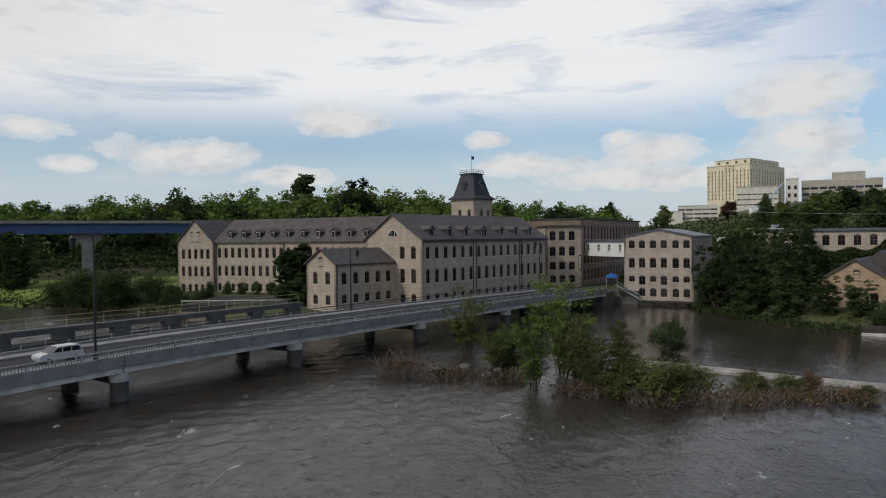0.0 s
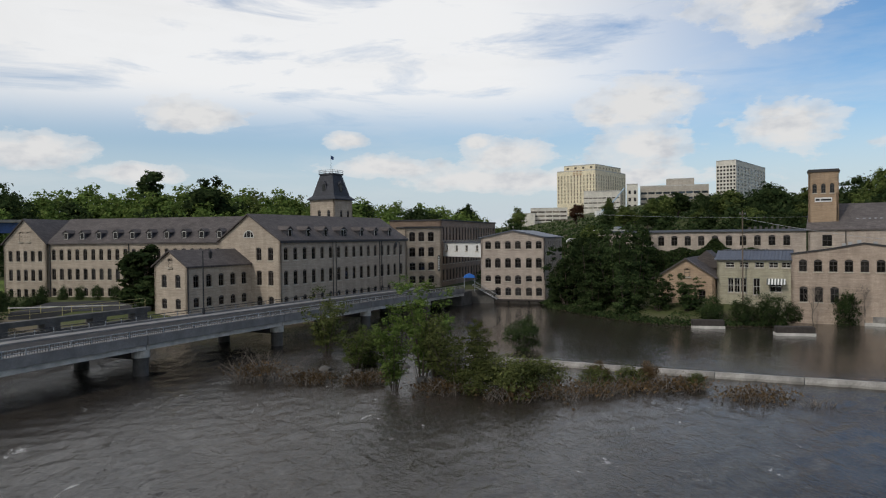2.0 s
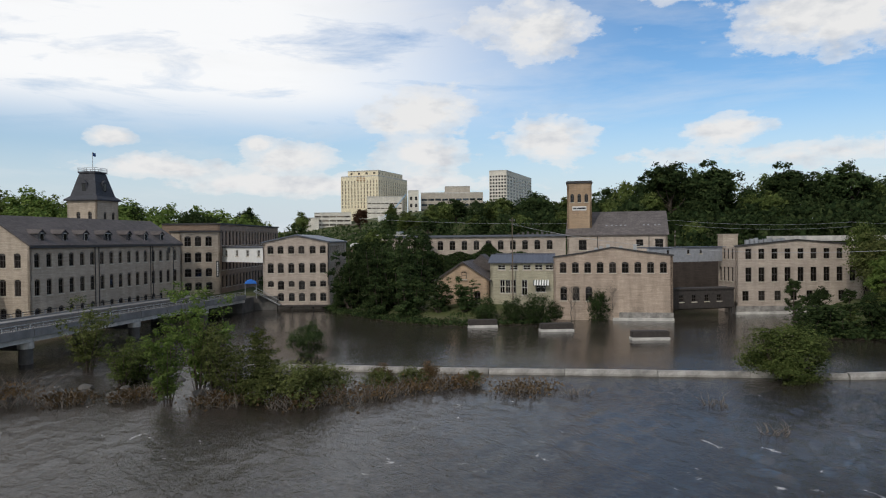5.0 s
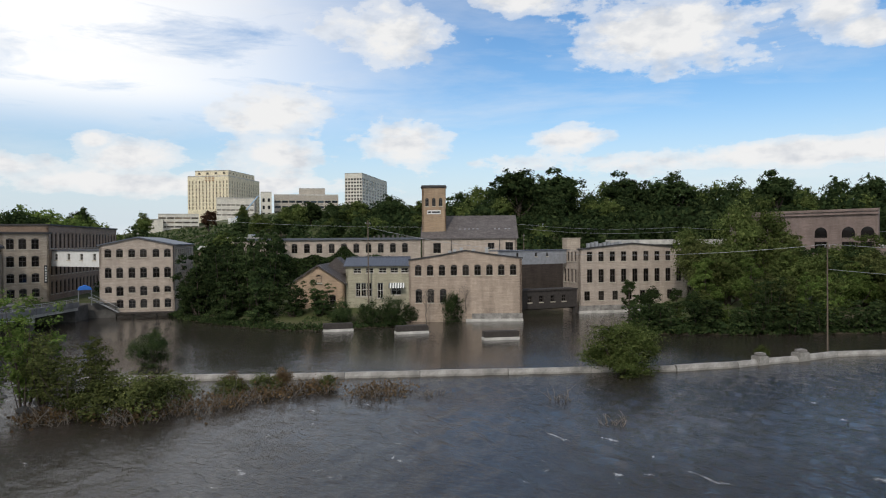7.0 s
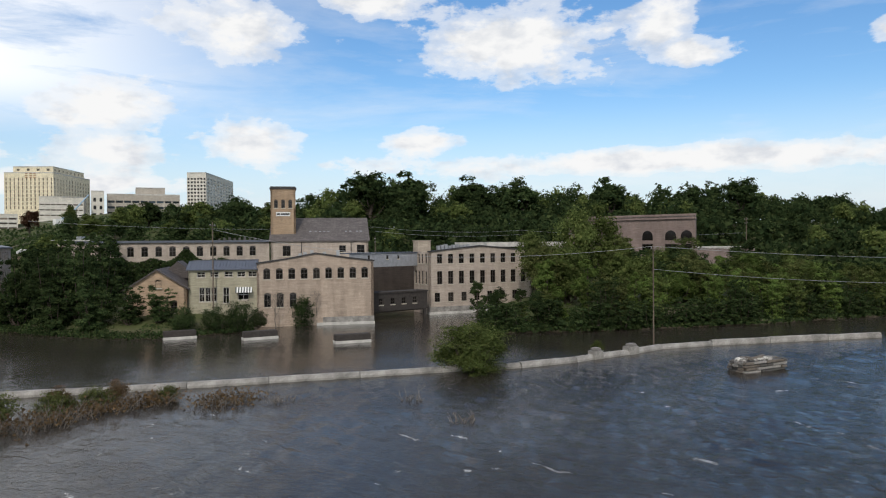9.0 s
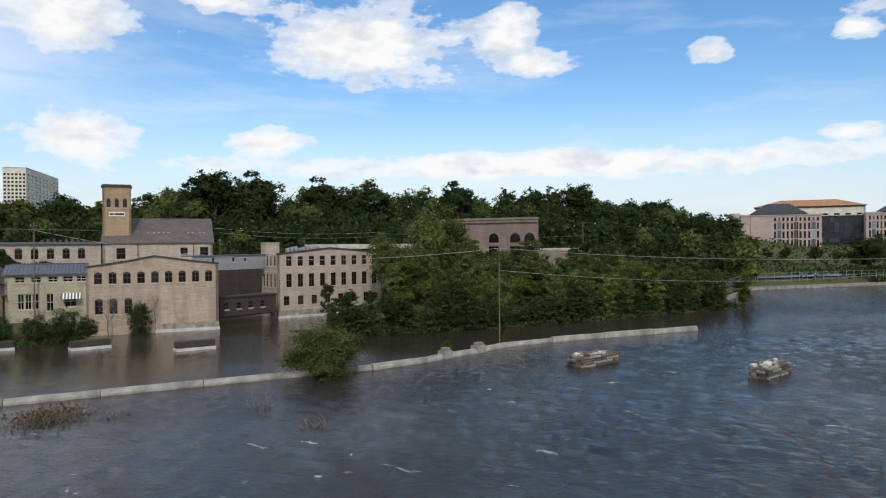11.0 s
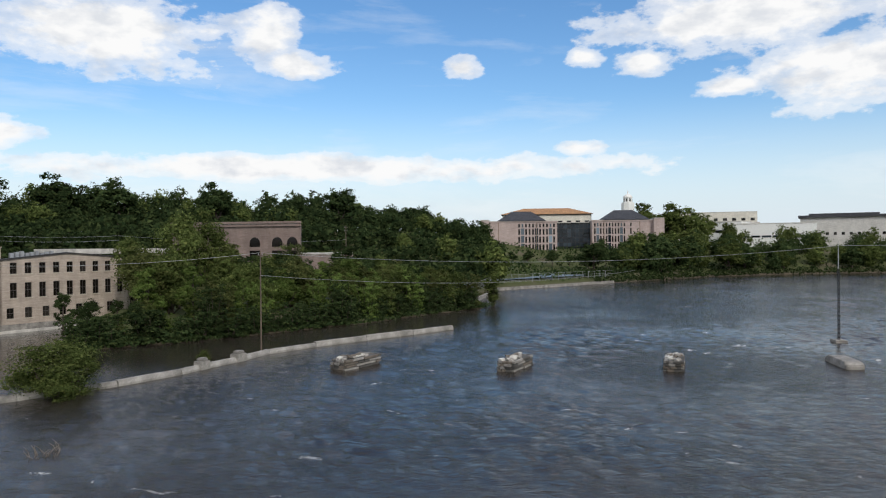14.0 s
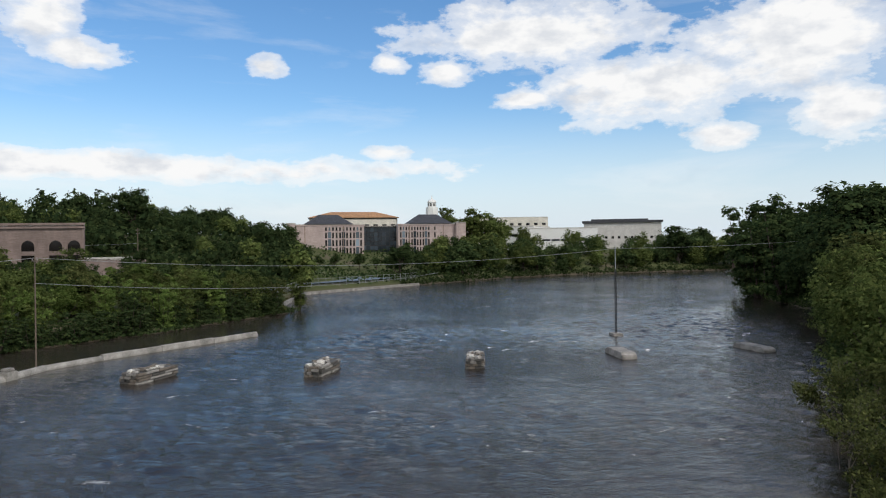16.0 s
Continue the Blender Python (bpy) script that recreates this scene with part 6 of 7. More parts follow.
def tree_proto(kind, seed, leaves, size, mat):
    """A tree 10 m high at the origin: trunk with limbs, and a crown of leaves."""
    rng = np.random.default_rng(seed)
    rnd = random.Random(seed)
    h = thing("tree", "", "tree", pose(0, 0, -500))
    limbs = []
    bm = bmesh.new()

    def limb(c, r, foot, thick):
        limbs.append((c, r))
        tube(bm, [foot, (foot[0] * 0.4 + c[0] * 0.6, foot[1] * 0.4 + c[1] * 0.6, foot[2] * 0.55 + c[2] * 0.45), c], [thick, thick * 0.6, thick * 0.2], 5, False)

    if kind == "round":
        # broad crown: a leader and seven or so spreading limbs of uneven reach
        tube(bm, [(0, 0, -1.0), (0.1, 0, 1.5), (-0.1, 0.1, 4), (0.1, 0, 7.0)], [0.32, 0.24, 0.18, 0.05], 8)
        n = 6 + seed % 3
        for i in range(n):
            a = 6.283 * i / n + rnd.uniform(-0.4, 0.4)
            z = rnd.uniform(3.4, 6.6)
            reach = rnd.uniform(1.2, 2.3)
            s = rnd.uniform(1.05, 1.6)
            limb((reach * math.cos(a), reach * math.sin(a), z), (s * 1.15, s * 1.15, s * rnd.uniform(0.85, 1.25)), (0, 0, max(1.6, z - 2.6)), 0.12)
        for i in range(3):
            a = rnd.random() * 6.283
            limb((0.9 * math.cos(a), 0.9 * math.sin(a), rnd.uniform(6.6, 8.6)), (1.2, 1.2, rnd.uniform(1.0, 1.5)), (0, 0, 5.0), 0.1)
        limb((0, 0, 5.2), (2.0, 2.0, 2.6), (0, 0, 3.0), 0.1)
    elif kind == "tall":
        tube(bm, [(0, 0, -1.0), (0.1, 0, 3), (0.05, 0, 6), (0, 0, 9)], [0.24, 0.19, 0.13, 0.04], 8)
        for i in range(11):
            a, z = rnd.random() * 6.283, 2.4 + 0.66 * i
            reach = 1.5 * (1 - abs(z - 5) / 6.5) * rnd.uniform(0.5, 1.2)
            s = rnd.uniform(0.65, 1.15)
            limb((reach * math.cos(a), reach * math.sin(a), z), (s, s, s * 1.2), (0, 0, max(1.2, z - 2)), 0.08)
    elif kind == "bank":
        # leafy to the water: leaning stems with foliage along their whole length
        for i in range(8):
            a = 6.283 * i / 8 + rnd.uniform(-0.3, 0.3)
            lean, top = rnd.uniform(0.6, 2.4), rnd.uniform(5.5, 9.4)
            for f in (0.18, 0.45, 0.72, 0.95):
                s = rnd.uniform(0.75, 1.3) * (1.2 - 0.35 * f)
                limb((lean * (0.5 + 0.6 * f) * math.cos(a), lean * (0.5 + 0.6 * f) * math.sin(a), top * f), (s, s, s * 1.15), (0.3 * math.cos(a), 0.3 * math.sin(a), -0.6), 0.09)
    elif kind == "willow":
        for i in range(11):
            a = 6.283 * i / 11 + rnd.random()
            lean = 0.5 + 2.2 * rnd.random()
            top = 6.0 + 4.0 * rnd.random() - 0.5 * lean
            pts = [(0.25 * math.cos(a), 0.25 * math.sin(a), -0.8), (lean * 0.35 * math.cos(a), lean * 0.35 * math.sin(a), top * 0.35), (lean * 0.75 * math.cos(a), lean * 0.75 * math.sin(a), top * 0.7), (lean * math.cos(a), lean * math.sin(a), top)]
            tube(bm, pts, [0.07, 0.055, 0.035, 0.012], 6, False)
            for j in range(5):
                f = 0.2 + 0.19 * j
                s = 0.6 + 0.55 * rnd.random()
                limbs.append(((lean * f * math.cos(a) + rnd.uniform(-0.5, 0.5), lean * f * math.sin(a) + rnd.uniform(-0.5, 0.5), top * (f + 0.06)), (s * 0.85, s * 0.85, s * 1.4)))
    else:
        for i in range(16):
            a = 6.283 * rnd.random()
            lean = 4.2 * rnd.random() ** 0.7
            z = (8.2 - 0.3 * lean ** 2) * (0.25 + 0.7 * rnd.random() ** 0.7)
            s = rnd.uniform(1.2, 2.0)
            limb((lean * math.cos(a), lean * math.sin(a), max(0.9, z)), (s, s, s), (0.3 * math.cos(a), 0.3 * math.sin(a), -0.8), 0.12)
        limbs.append(((0, 0, 3.4), (3.9, 3.9, 4.2)))
    part("trunk", bm, BARK, h)
    leaves, size = int(leaves * 1.6), size * 0.86
    p, n = crown_points(rng, limbs, leaves, low=kind in ("bush", "bank"))
    if kind != "willow":
        p[:, 2] *= (8.6 if kind == "bush" else 10.0) / np.percentile(p[:, 2], 99.7)
    v, f = quads(p, n, size * (0.55 + 0.9 * rng.random(leaves)), rng)
    raw("crown", v, f, mat, h)
    return h


PROTOS = {}


def proto(kind, var, leaves, size, mat):
    key = (kind, var, leaves, mat.name)
    if key not in PROTOS:
        PROTOS[key] = tree_proto(kind, 11 * var + len(PROTOS), leaves, size, mat)
    return PROTOS[key]


RND = random.Random(12)
USED = set()


def plant(kind, x, y, height, wide=1.0, leaves=2600, size=0.34, mat=None, label="", z=None, name="tree", category="tree", group=""):
    """A tree of that height, wide times as broad as its kind."""
    mat = mat or LEAF
    p = proto(kind, RND.randrange(3), leaves, size, mat)
    if z is None:
        z = float(land_height([x], [y])[0])
    s = height / 10.0
    m = pose(x, y, z, 0, 0, RND.random() * 360) @ Matrix.Diagonal((s * wide, s * wide, s, 1))
    if p not in USED:
        USED.add(p)
        p.matrix_basis = m
        t = p
    else:
        t = copy_thing(p, Matrix.Identity(4))
        t.matrix_basis = m
    t.name = name
    return tagged(t, label or "dense green broadleaf tree on the wooded hillside", category, group)


# height of the skyline of trees, degrees over the horizon by bearing
SKYLINE = [(38, 2.4), (31, 2.9), (27, 2.6), (23.7, 3.5), (15.7, 3.7), (12.5, 3.6), (7.6, 4.4), (4, 3.6), (0.6, 3.4), (-3, 3.0), (-6.4, 3.1), (-9, 2.4), (-12.4, 2.5),
           (-16, 1.6), (-20, 1.2), (-26, 1.6), (-29.2, 2.9), (-32, 2.2), (-35.9, 3.7), (-40, 3.4), (-43, 4.2), (-45.9, 5.4), (-49.5, 5.5), (-52, 4.4), (-54.7, 5.1), (-60, 4.5),
           (-65.2, 4.7), (-70, 4.3), (-73.8, 4.3), (-77, 3.4), (-81.3, 3.4), (-84, 2.4), (-86, 2.2)]


def skyline(az):
    return float(np.interp(-az, [-a for a, e in SKYLINE], [e for a, e in SKYLINE]))


def hillside():
    """The far woods: uneven crowns row behind row, joined, with a few taller trees of their own before them."""
    rnd = random.Random(7)
    rng = np.random.default_rng(7)
    stock = {True: [], False: []}
    for left in stock:
        for i in range(7):
            limbs = [((rnd.uniform(-2.4, 2.4), rnd.uniform(-2.4, 2.4), rnd.uniform(3.0, 7.0)), (rnd.uniform(1.0, 1.7),) * 2 + (rnd.uniform(0.9, 1.5),)) for q in range(9)]
            limbs += [((rnd.uniform(-0.9, 0.9), rnd.uniform(-0.9, 0.9), rnd.uniform(6.8, 8.6)), (1.2, 1.2, 1.3)) for q in range(3)] + [((0, 0, 4.6), (2.4, 2.4, 3.2))]
            p, n = crown_points(rng, limbs, 1900)
            p[:, 2] *= 10.0 / np.percentile(p[:, 2], 99.7)
            stock[left].append((p, n))
    heaps = {"sunlit_woods": [], "dark_woods": [], "mid_woods": []}
    az = 38.0
    while az > -87.0:
        town = -28.0 < az < -14.5
        left = az > -14
        rows = ((305, 1.0), (285, 0.86), (252, 0.6)) if left else (((268, 1.0), (252, 0.86), (236, 0.68), (206, 0.35)) if not town else ((236, 0.9),))
        for i, (r, part_of) in enumerate(rows):
            a = radians(az + rnd.uniform(-0.8, 0.8))
            rr = r + rnd.uniform(-9, 9)
            x, y = -math.sin(a) * rr, math.cos(a) * rr
            z = float(land_height([x], [y])[0])
            top = EYE + rr * math.tan(radians(skyline(math.degrees(a)) * part_of + (rnd.uniform(-0.35, 0.4) if left else rnd.uniform(-0.7, 0.2))))
            if town and rnd.random() < 0.5:
                continue
            tall = min(26.0, max(8.0, top - z))
            p, n = stock[left][rnd.randrange(7)]
            w = rnd.uniform(1.0, 1.5) * tall / 10.0
            t = rnd.random() * 6.283
            turn = np.array(((math.cos(t), -math.sin(t), 0), (math.sin(t), math.cos(t), 0), (0, 0, 1)))
            q = (p @ turn.T) * np.array((w, w, tall / 10.0)) + np.array((x, y, z))
            # woods on the left mostly take the brighter green, imitating sun on that slope
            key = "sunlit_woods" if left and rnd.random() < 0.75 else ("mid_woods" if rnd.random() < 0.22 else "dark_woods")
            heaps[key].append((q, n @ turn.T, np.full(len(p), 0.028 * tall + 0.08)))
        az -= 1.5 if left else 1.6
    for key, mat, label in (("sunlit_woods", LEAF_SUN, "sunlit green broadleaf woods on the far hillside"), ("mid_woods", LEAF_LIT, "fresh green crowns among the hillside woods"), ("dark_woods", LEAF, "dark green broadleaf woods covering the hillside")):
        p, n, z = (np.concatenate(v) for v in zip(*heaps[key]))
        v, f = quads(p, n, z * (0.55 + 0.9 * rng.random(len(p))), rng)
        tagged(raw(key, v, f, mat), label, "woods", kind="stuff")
    for az, el, r in ((10.9, 5.0, 285), (7.0, 4.7, 270), (-35.9, 3.8, 238), (-46.3, 5.7, 235), (-49.5, 5.7, 238), (-54.5, 5.3, 240), (-58.5, 5.1, 238), (-65.3, 5.0, 235), (-75.0, 4.6, 232)):
        a = radians(az)
        x, y = -math.sin(a) * r, math.cos(a) * r
        z = float(land_height([x], [y])[0])
        plant("tall" if az == 10.9 else "round", x, y, EYE + r * math.tan(radians(el)) - z, 1.25, 3600, 0.28, z=z, label="tall broadleaf tree over the wooded skyline", group="hillside trees")


hillside()


def woods(name, label, zones, count, size, mat, seed, low=0.0, high=3.5):
    """Undergrowth that nobody could count, over stretches of bearing and range."""
    rng = np.random.default_rng(seed)
    pts = []
    for (a0, a1, r0, r1), share in zones:
        n = int(count * share)
        a, r = np.radians(rng.uniform(a1, a0, n)), rng.uniform(r0, r1, n)
        x, y = -np.sin(a) * r, np.cos(a) * r
        z = land_height(x, y)
        lump = np.array([noise.noise(Vector((px * 0.09, py * 0.09, 3.0))) for px, py in zip(x, y)]) * 0.5 + 0.5
        keep = z > 0.6
        pts.append(np.stack([x, y, z + low + (high - low) * lump * rng.random(n) ** 0.5], 1)[keep])
    p = np.concatenate(pts)
    nrm = rng.normal(size=p.shape) + np.array((0, 0, 0.9))
    nrm /= np.linalg.norm(nrm, axis=1, keepdims=True)
    v, f = quads(p, nrm, size * (0.6 + 0.8 * rng.random(len(p))), rng)
    tagged(raw(name, v, f, mat), label, "undergrowth", kind="stuff")


woods("hill_undergrowth", "dense dark green undergrowth covering the hillside", [((-33, -88, 172, 240), 0.4), ((-33, -88, 236, 292), 0.4), ((38, -14, 216, 300), 0.2)], 56000, 0.85, LEAF, 3, 0.0, 11.0)
woods("far_undergrowth", "green scrub along the far river bank", [((-86, -126, 225, 360), 0.5), ((-14, -34, 165, 330), 0.5)], 18000, 0.65, LEAF, 4, 0.0, 3.5)


def far_bank_woods():
    """Crowns along the far bank, row behind row, joined."""
    rnd = random.Random(17)
    rng = np.random.default_rng(17)
    line = [(262, -38), (291, -68), (309, -100), (322, -142), (336, -180), (336, -205), (306, -246), (275, -290)]
    made = {"bank_woods": [], "lit_bank_woods": []}
    for i in range(90):
        f = rnd.random() * (len(line) - 1.001)
        k0 = int(f)
        u = f - k0
        off = 2 + rnd.random() ** 1.3 * 30
        x = line[k0][0] * (1 - u) + line[k0 + 1][0] * u + off * 0.93
        y = line[k0][1] * (1 - u) + line[k0 + 1][1] * u + off * 0.3
        z = float(land_height([x], [y])[0])
        tall = (8.5 + 0.1 * off if 1.0 < f < 4.0 else (18 if f > 5 else 12) + 0.16 * off) * rnd.uniform(0.75, 1.15)
        limbs = [((rnd.uniform(-2.6, 2.6), rnd.uniform(-2.6, 2.6), rnd.uniform(1.5, 7.0)), (rnd.uniform(1.0, 1.8),) * 3) for q in range(9)] + [((0, 0, 7.6), (1.6, 1.6, 1.8)), ((0, 0, 4.4), (2.6, 2.6, 3.4))]
        p, n = crown_points(rng, limbs, 1500, low=True)
        p = p * np.array((tall * 0.12, tall * 0.12, tall * 0.1)) + np.array((x, y, z - 0.2))
        made["lit_bank_woods" if rnd.random() < 0.4 else "bank_woods"].append((p, n, np.full(1500, 0.03 * tall + 0.05)))
    for key, mat, label in (("bank_woods", LEAF, "dark green woods on the far river bank"), ("lit_bank_woods", LEAF_LIT, "lighter green crowns on the far river bank")):
        p, n, z = (np.concatenate(v) for v in zip(*made[key]))
        v, f = quads(p, n, z * (0.55 + 0.9 * rng.random(len(p))), rng)
        tagged(raw(key, v, f, mat), label, "woods", kind="stuff")


far_bank_woods()


def bank_trees():
    rnd = random.Random(21)
    # big dark trees between the mills
    for x, y, t, w in ((46.5, 119.5, 11.5, 1.2), (48.5, 113.5, 12.2, 1.25), (50.8, 108.5, 11.8, 1.25), (54.5, 111, 12.4, 1.2), (50.0, 103.5, 7.6, 1.5), (53.0, 98.8, 5.8, 1.7), (55.8, 96.0, 5.2, 1.7), (47.5, 110, 7.0, 1.6), (60, 131, 12.5, 1.2), (66, 131, 12.0, 1.1), (56, 137, 11.0, 1.2), (46.5, 124.5, 8.0, 1.3)):
        plant("bank", x, y, t, w * 0.92, 5200, 0.19, LEAF, "dark green broadleaf tree between the riverside mills", group="riverside trees")
    # shrubs before the cream house and the warehouse
    for x, y, t, w in ((57.5, 92.0, 4.6, 0.55), (61.3, 90.5, 4.2, 0.62), (64.2, 88.6, 5.0, 0.62), (67.5, 88.2, 3.4, 0.6)):
        plant("bush", x, y, t, w * 1.5, 3000, 0.26, LEAF, "leafy green shrub on the river bank", name="shrub", category="shrub", group="bank shrubs", z=0.6)
    plant("bush", 74.9, 86.5, 5.6, 0.72, 3000, 0.26, LEAF, "dark shrub growing against the warehouse wall", name="shrub", category="shrub", z=0.0)
    # wooded spit behind the dam
    line = [(86, 59), (93, 51), (101, 43.5), (110, 37), (119, 31), (129, 25), (139, 18.5), (148, 12.5)]
    for i in range(70):
        f = rnd.random() * (len(line) - 1.001)
        k0 = int(f)
        u = f - k0
        off = rnd.random() ** 1.6 * 20 - 1.4
        x = line[k0][0] * (1 - u) + line[k0 + 1][0] * u + off * 0.55
        y = line[k0][1] * (1 - u) + line[k0 + 1][1] * u + off * 0.75
        low = 7.0 + 5.0 * max(0, min(1, off / 14)) * rnd.uniform(0.5, 1.2)
        if f < 1.2:
            low *= 0.5
        plant("bank" if off < 5 else ("round" if rnd.random() < 0.5 else "tall"), x, y, low, rnd.uniform(1.0, 1.35), 5000, 0.17, rnd.choice((LEAF_SUN, LEAF_LIT, LEAF_LIT, LEAF_OLIVE, LEAF)),
              "leafy green tree on the wooded river spit", z=0.6, group="spit trees")
    for x, y, t in ((118, 61, 18.2), (124, 58.5, 19.2), (112, 66, 14.0), (131, 51, 10.4), (137, 45, 9.6), (143, 39.5, 10.5), (127, 54, 11.5)):
        plant("round", x, y, t, 0.72 if t > 13 else 1.0, 5000, 0.19, LEAF_LIT if t > 13 else LEAF, "tall green tree rising behind the spit", z=1.0, group="spit trees")
    for i in range(30):
        f = i / 30.0 * (len(line) - 1.001)
        k0 = int(f)
        u = f - k0
        plant("bank", line[k0][0] * (1 - u) + line[k0 + 1][0] * u - 1.0 + rnd.uniform(-0.6, 0.8), line[k0][1] * (1 - u) + line[k0 + 1][1] * u - 1.2 + rnd.uniform(-0.6, 0.8), rnd.uniform(3.2, 5.2), 1.7, 1900, 0.3,
              LEAF, "low dark bush hanging over the water of the spit", name="shrub", category="shrub", z=0.0, group="spit shrubs")
    for az, r, el, mat, text in ((-21.9, 300, 2.5, LEAF_RED, "reddish-brown tree below the town"), (-17.3, 305, 2.3, LEAF_LIT, "round green tree below the town"), (-24.4, 300, 2.9, LEAF_LIT, "light green tree below the town"), (-12.9, 300, 2.6, LEAF, "round green tree beyond the mills")):
        x, y = -math.sin(radians(az)) * r, math.cos(radians(az)) * r
        z = float(land_height([x], [y])[0])
        plant("round", x, y, EYE + r * math.tan(radians(el)) - z, 1.0, 2600, 0.3, mat, text, z=z, group="slope trees")
    plant("willow", 151.5, 7.8, 7.5, 1.2, 2200, 0.25, LEAF_LIT, "leaning willow at the tip of the spit", z=0.3)
    # far bank, from the court round to the bend
    far = [(250, -24), (270, -44), (291, -66), (304, -92), (312, -112), (322, -142), (334, -172), (334, -196), (306, -236), (275, -275)]
    for i in range(28):
        f = rnd.random() * (len(far) - 1.001)
        k0 = int(f)
        u = f - k0
        off = rnd.random() * 26
        x = far[k0][0] * (1 - u) + far[k0 + 1][0] * u + off * 0.95
        y = far[k0][1] * (1 - u) + far[k0 + 1][1] * u + off * 0.35
        tall = 12 + 6 * rnd.random() if k0 < 3 else (9.0 + 5.0 * rnd.random() if k0 < 6 else 17 + 7 * rnd.random())
        plant("round", x, y, tall, rnd.uniform(1.15, 1.5), 2600, 0.34, LEAF if rnd.random() < 0.65 else LEAF_LIT, "green broadleaf tree on the far river bank", z=0.8, group="far bank trees")
    for x, y, t in ((352, -66, 26), (360, -76, 24), (346, -80, 20), (362, -58, 27), (344, -92, 15)):
        plant("round", x, y, t * 0.9, 1.1, 2600, 0.34, LEAF_LIT, "sunlit tree beside the college building", z=9.0, group="campus trees")
    for i in range(12):
        plant("round", 300 - 2 * i, 34 - 7 * i + rnd.uniform(-2, 2), 4.0 + 2 * rnd.random(), 1.3, 2600, 0.34, LEAF, "small round tree on the campus lawn", z=5.0, group="campus trees")
    # trees on the slope under the town
    for i in range(26):
        a, r = radians(-18.5 - 20 * rnd.random()), 178 + 75 * rnd.random()
        x, y = -math.sin(a) * r, math.cos(a) * r
        red = i in (3, 11)
        plant("round", x, y, 4.5 + 4.5 * rnd.random(), rnd.uniform(1.2, 1.6), 2600, 0.34, LEAF_RED if red else (LEAF if rnd.random() < 0.6 else LEAF_LIT),
              "small reddish-brown tree below the town" if red else "green tree on the slope below the town", group="slope trees")
    # south bank, close on the east side
    near = [(40, -36), (56, -46), (72, -57), (86, -70), (100, -80), (116, -89), (134, -94.5), (152, -100), (173, -105), (189, -118), (207, -140)]
    for i in range(38):
        f = rnd.random() * (len(near) - 1.001)
        k0 = int(f)
        u = f - k0
        off = -0.5 + rnd.random() * 13
        x = near[k0][0] * (1 - u) + near[k0 + 1][0] * u + off * 0.35
        y = near[k0][1] * (1 - u) + near[k0 + 1][1] * u - off * 0.9
        tall = (17.5 + 6 * rnd.random()) if k0 > 3 else 10 + 4 * rnd.random()
        plant("round" if rnd.random() < 0.5 else "bank", x, y, tall, rnd.uniform(1.2, 1.5), 4200, 0.21, LEAF if k0 > 2 else (LEAF_OLIVE if rnd.random() < 0.5 else LEAF_LIT), "large green tree overhanging the near river bank", z=0.6, group="near bank trees")
    # left bank
    for x, y, t, w in ((-63, 135, 8.6, 1.9), (-57, 137, 7.6, 1.9), (-70, 138, 8.6, 1.8), (-76, 141, 6.5, 1.8), (-51, 134, 5.6, 1.8), (-45, 133, 4.6, 1.8), (-96, 160, 13, 1.4), (-106, 166, 13, 1.4), (-114, 172, 13, 1.4)):
        plant("bush" if t < 9 else "bank", x, y, t, w if t > 9 else w * 0.62, 5200, 0.22, LEAF, "dark rounded tree on the far bank upstream", group="left bank trees", z=0.3 if t < 9 else None)
    for i in range(12):
        plant("bush", -46 + 3.2 * i, 140 - 0.9 * i + rnd.uniform(-1, 1), 3.6, 0.6, 3000, 0.26, LEAF, "low dark hedge shrub below the mill wing", name="shrub", category="shrub", group="hedge shrubs", z=2.0)
    for x, y, t, w in ((-23.6, 115.4, 10.6, 0.8), (-25.6, 117.0, 8.6, 0.85), (-22.6, 113.6, 6.0, 0.9)):
        plant("tall", x, y, t, w * 2.0, 3800, 0.28, LEAF, "ivy-clad dark tree beside the annex", z=1.6)


bank_trees()


def bank_scrub(name, label, line, count, wide, high, size, mat, seed):
    """Leafy scrub along a stretch of shore, too dense to count."""
    rng = np.random.default_rng(seed)
    line = np.array(line, float)
    steps = np.hypot(*(line[1:] - line[:-1]).T)
    pick = rng.choice(len(steps), count, p=steps / steps.sum())
    u = rng.random(count)[:, None]
    p = line[pick] * (1 - u) + line[pick + 1] * u
    d = (line[pick + 1] - line[pick]) / steps[pick][:, None]
    off = rng.uniform(-0.6, wide, count)
    p = p + np.stack([-d[:, 1], d[:, 0]], 1) * off[:, None]
    lump = np.array([noise.noise(Vector((x * 0.28, y * 0.28, 1.0))) for x, y in p]) * 0.5 + 0.6
    z = 0.1 + high * lump * rng.random(count) ** 0.7 * np.clip(0.35 + off / wide, 0.3, 1.0)
    q = np.concatenate([p, z[:, None]], 1)
    nrm = rng.normal(size=q.shape) + np.array((0, 0, 0.6))
    nrm /= np.linalg.norm(nrm, axis=1, keepdims=True)
    v, f = quads(q, nrm, size * (0.6 + 0.8 * rng.random(count)), rng)
    tagged(raw(name, v, f, mat), label, "undergrowth", kind="stuff")


bank_scrub("spit_scrub", "dark green scrub overhanging the water of the spit", [(112, 75), (96, 66), (84, 57), (92, 48), (103, 39), (117, 28), (133, 19), (151, 8)], 26000, 14.0, 3.4, 0.26, LEAF, 5)
bank_scrub("mill_bank_scrub", "low weeds and scrub on the bank between the mills", [(45, 130), (44, 121), (45.5, 108), (49, 97), (54, 90), (60, 89.5), (66, 87)], 14000, 6.0, 2.4, 0.2, LEAF, 6)
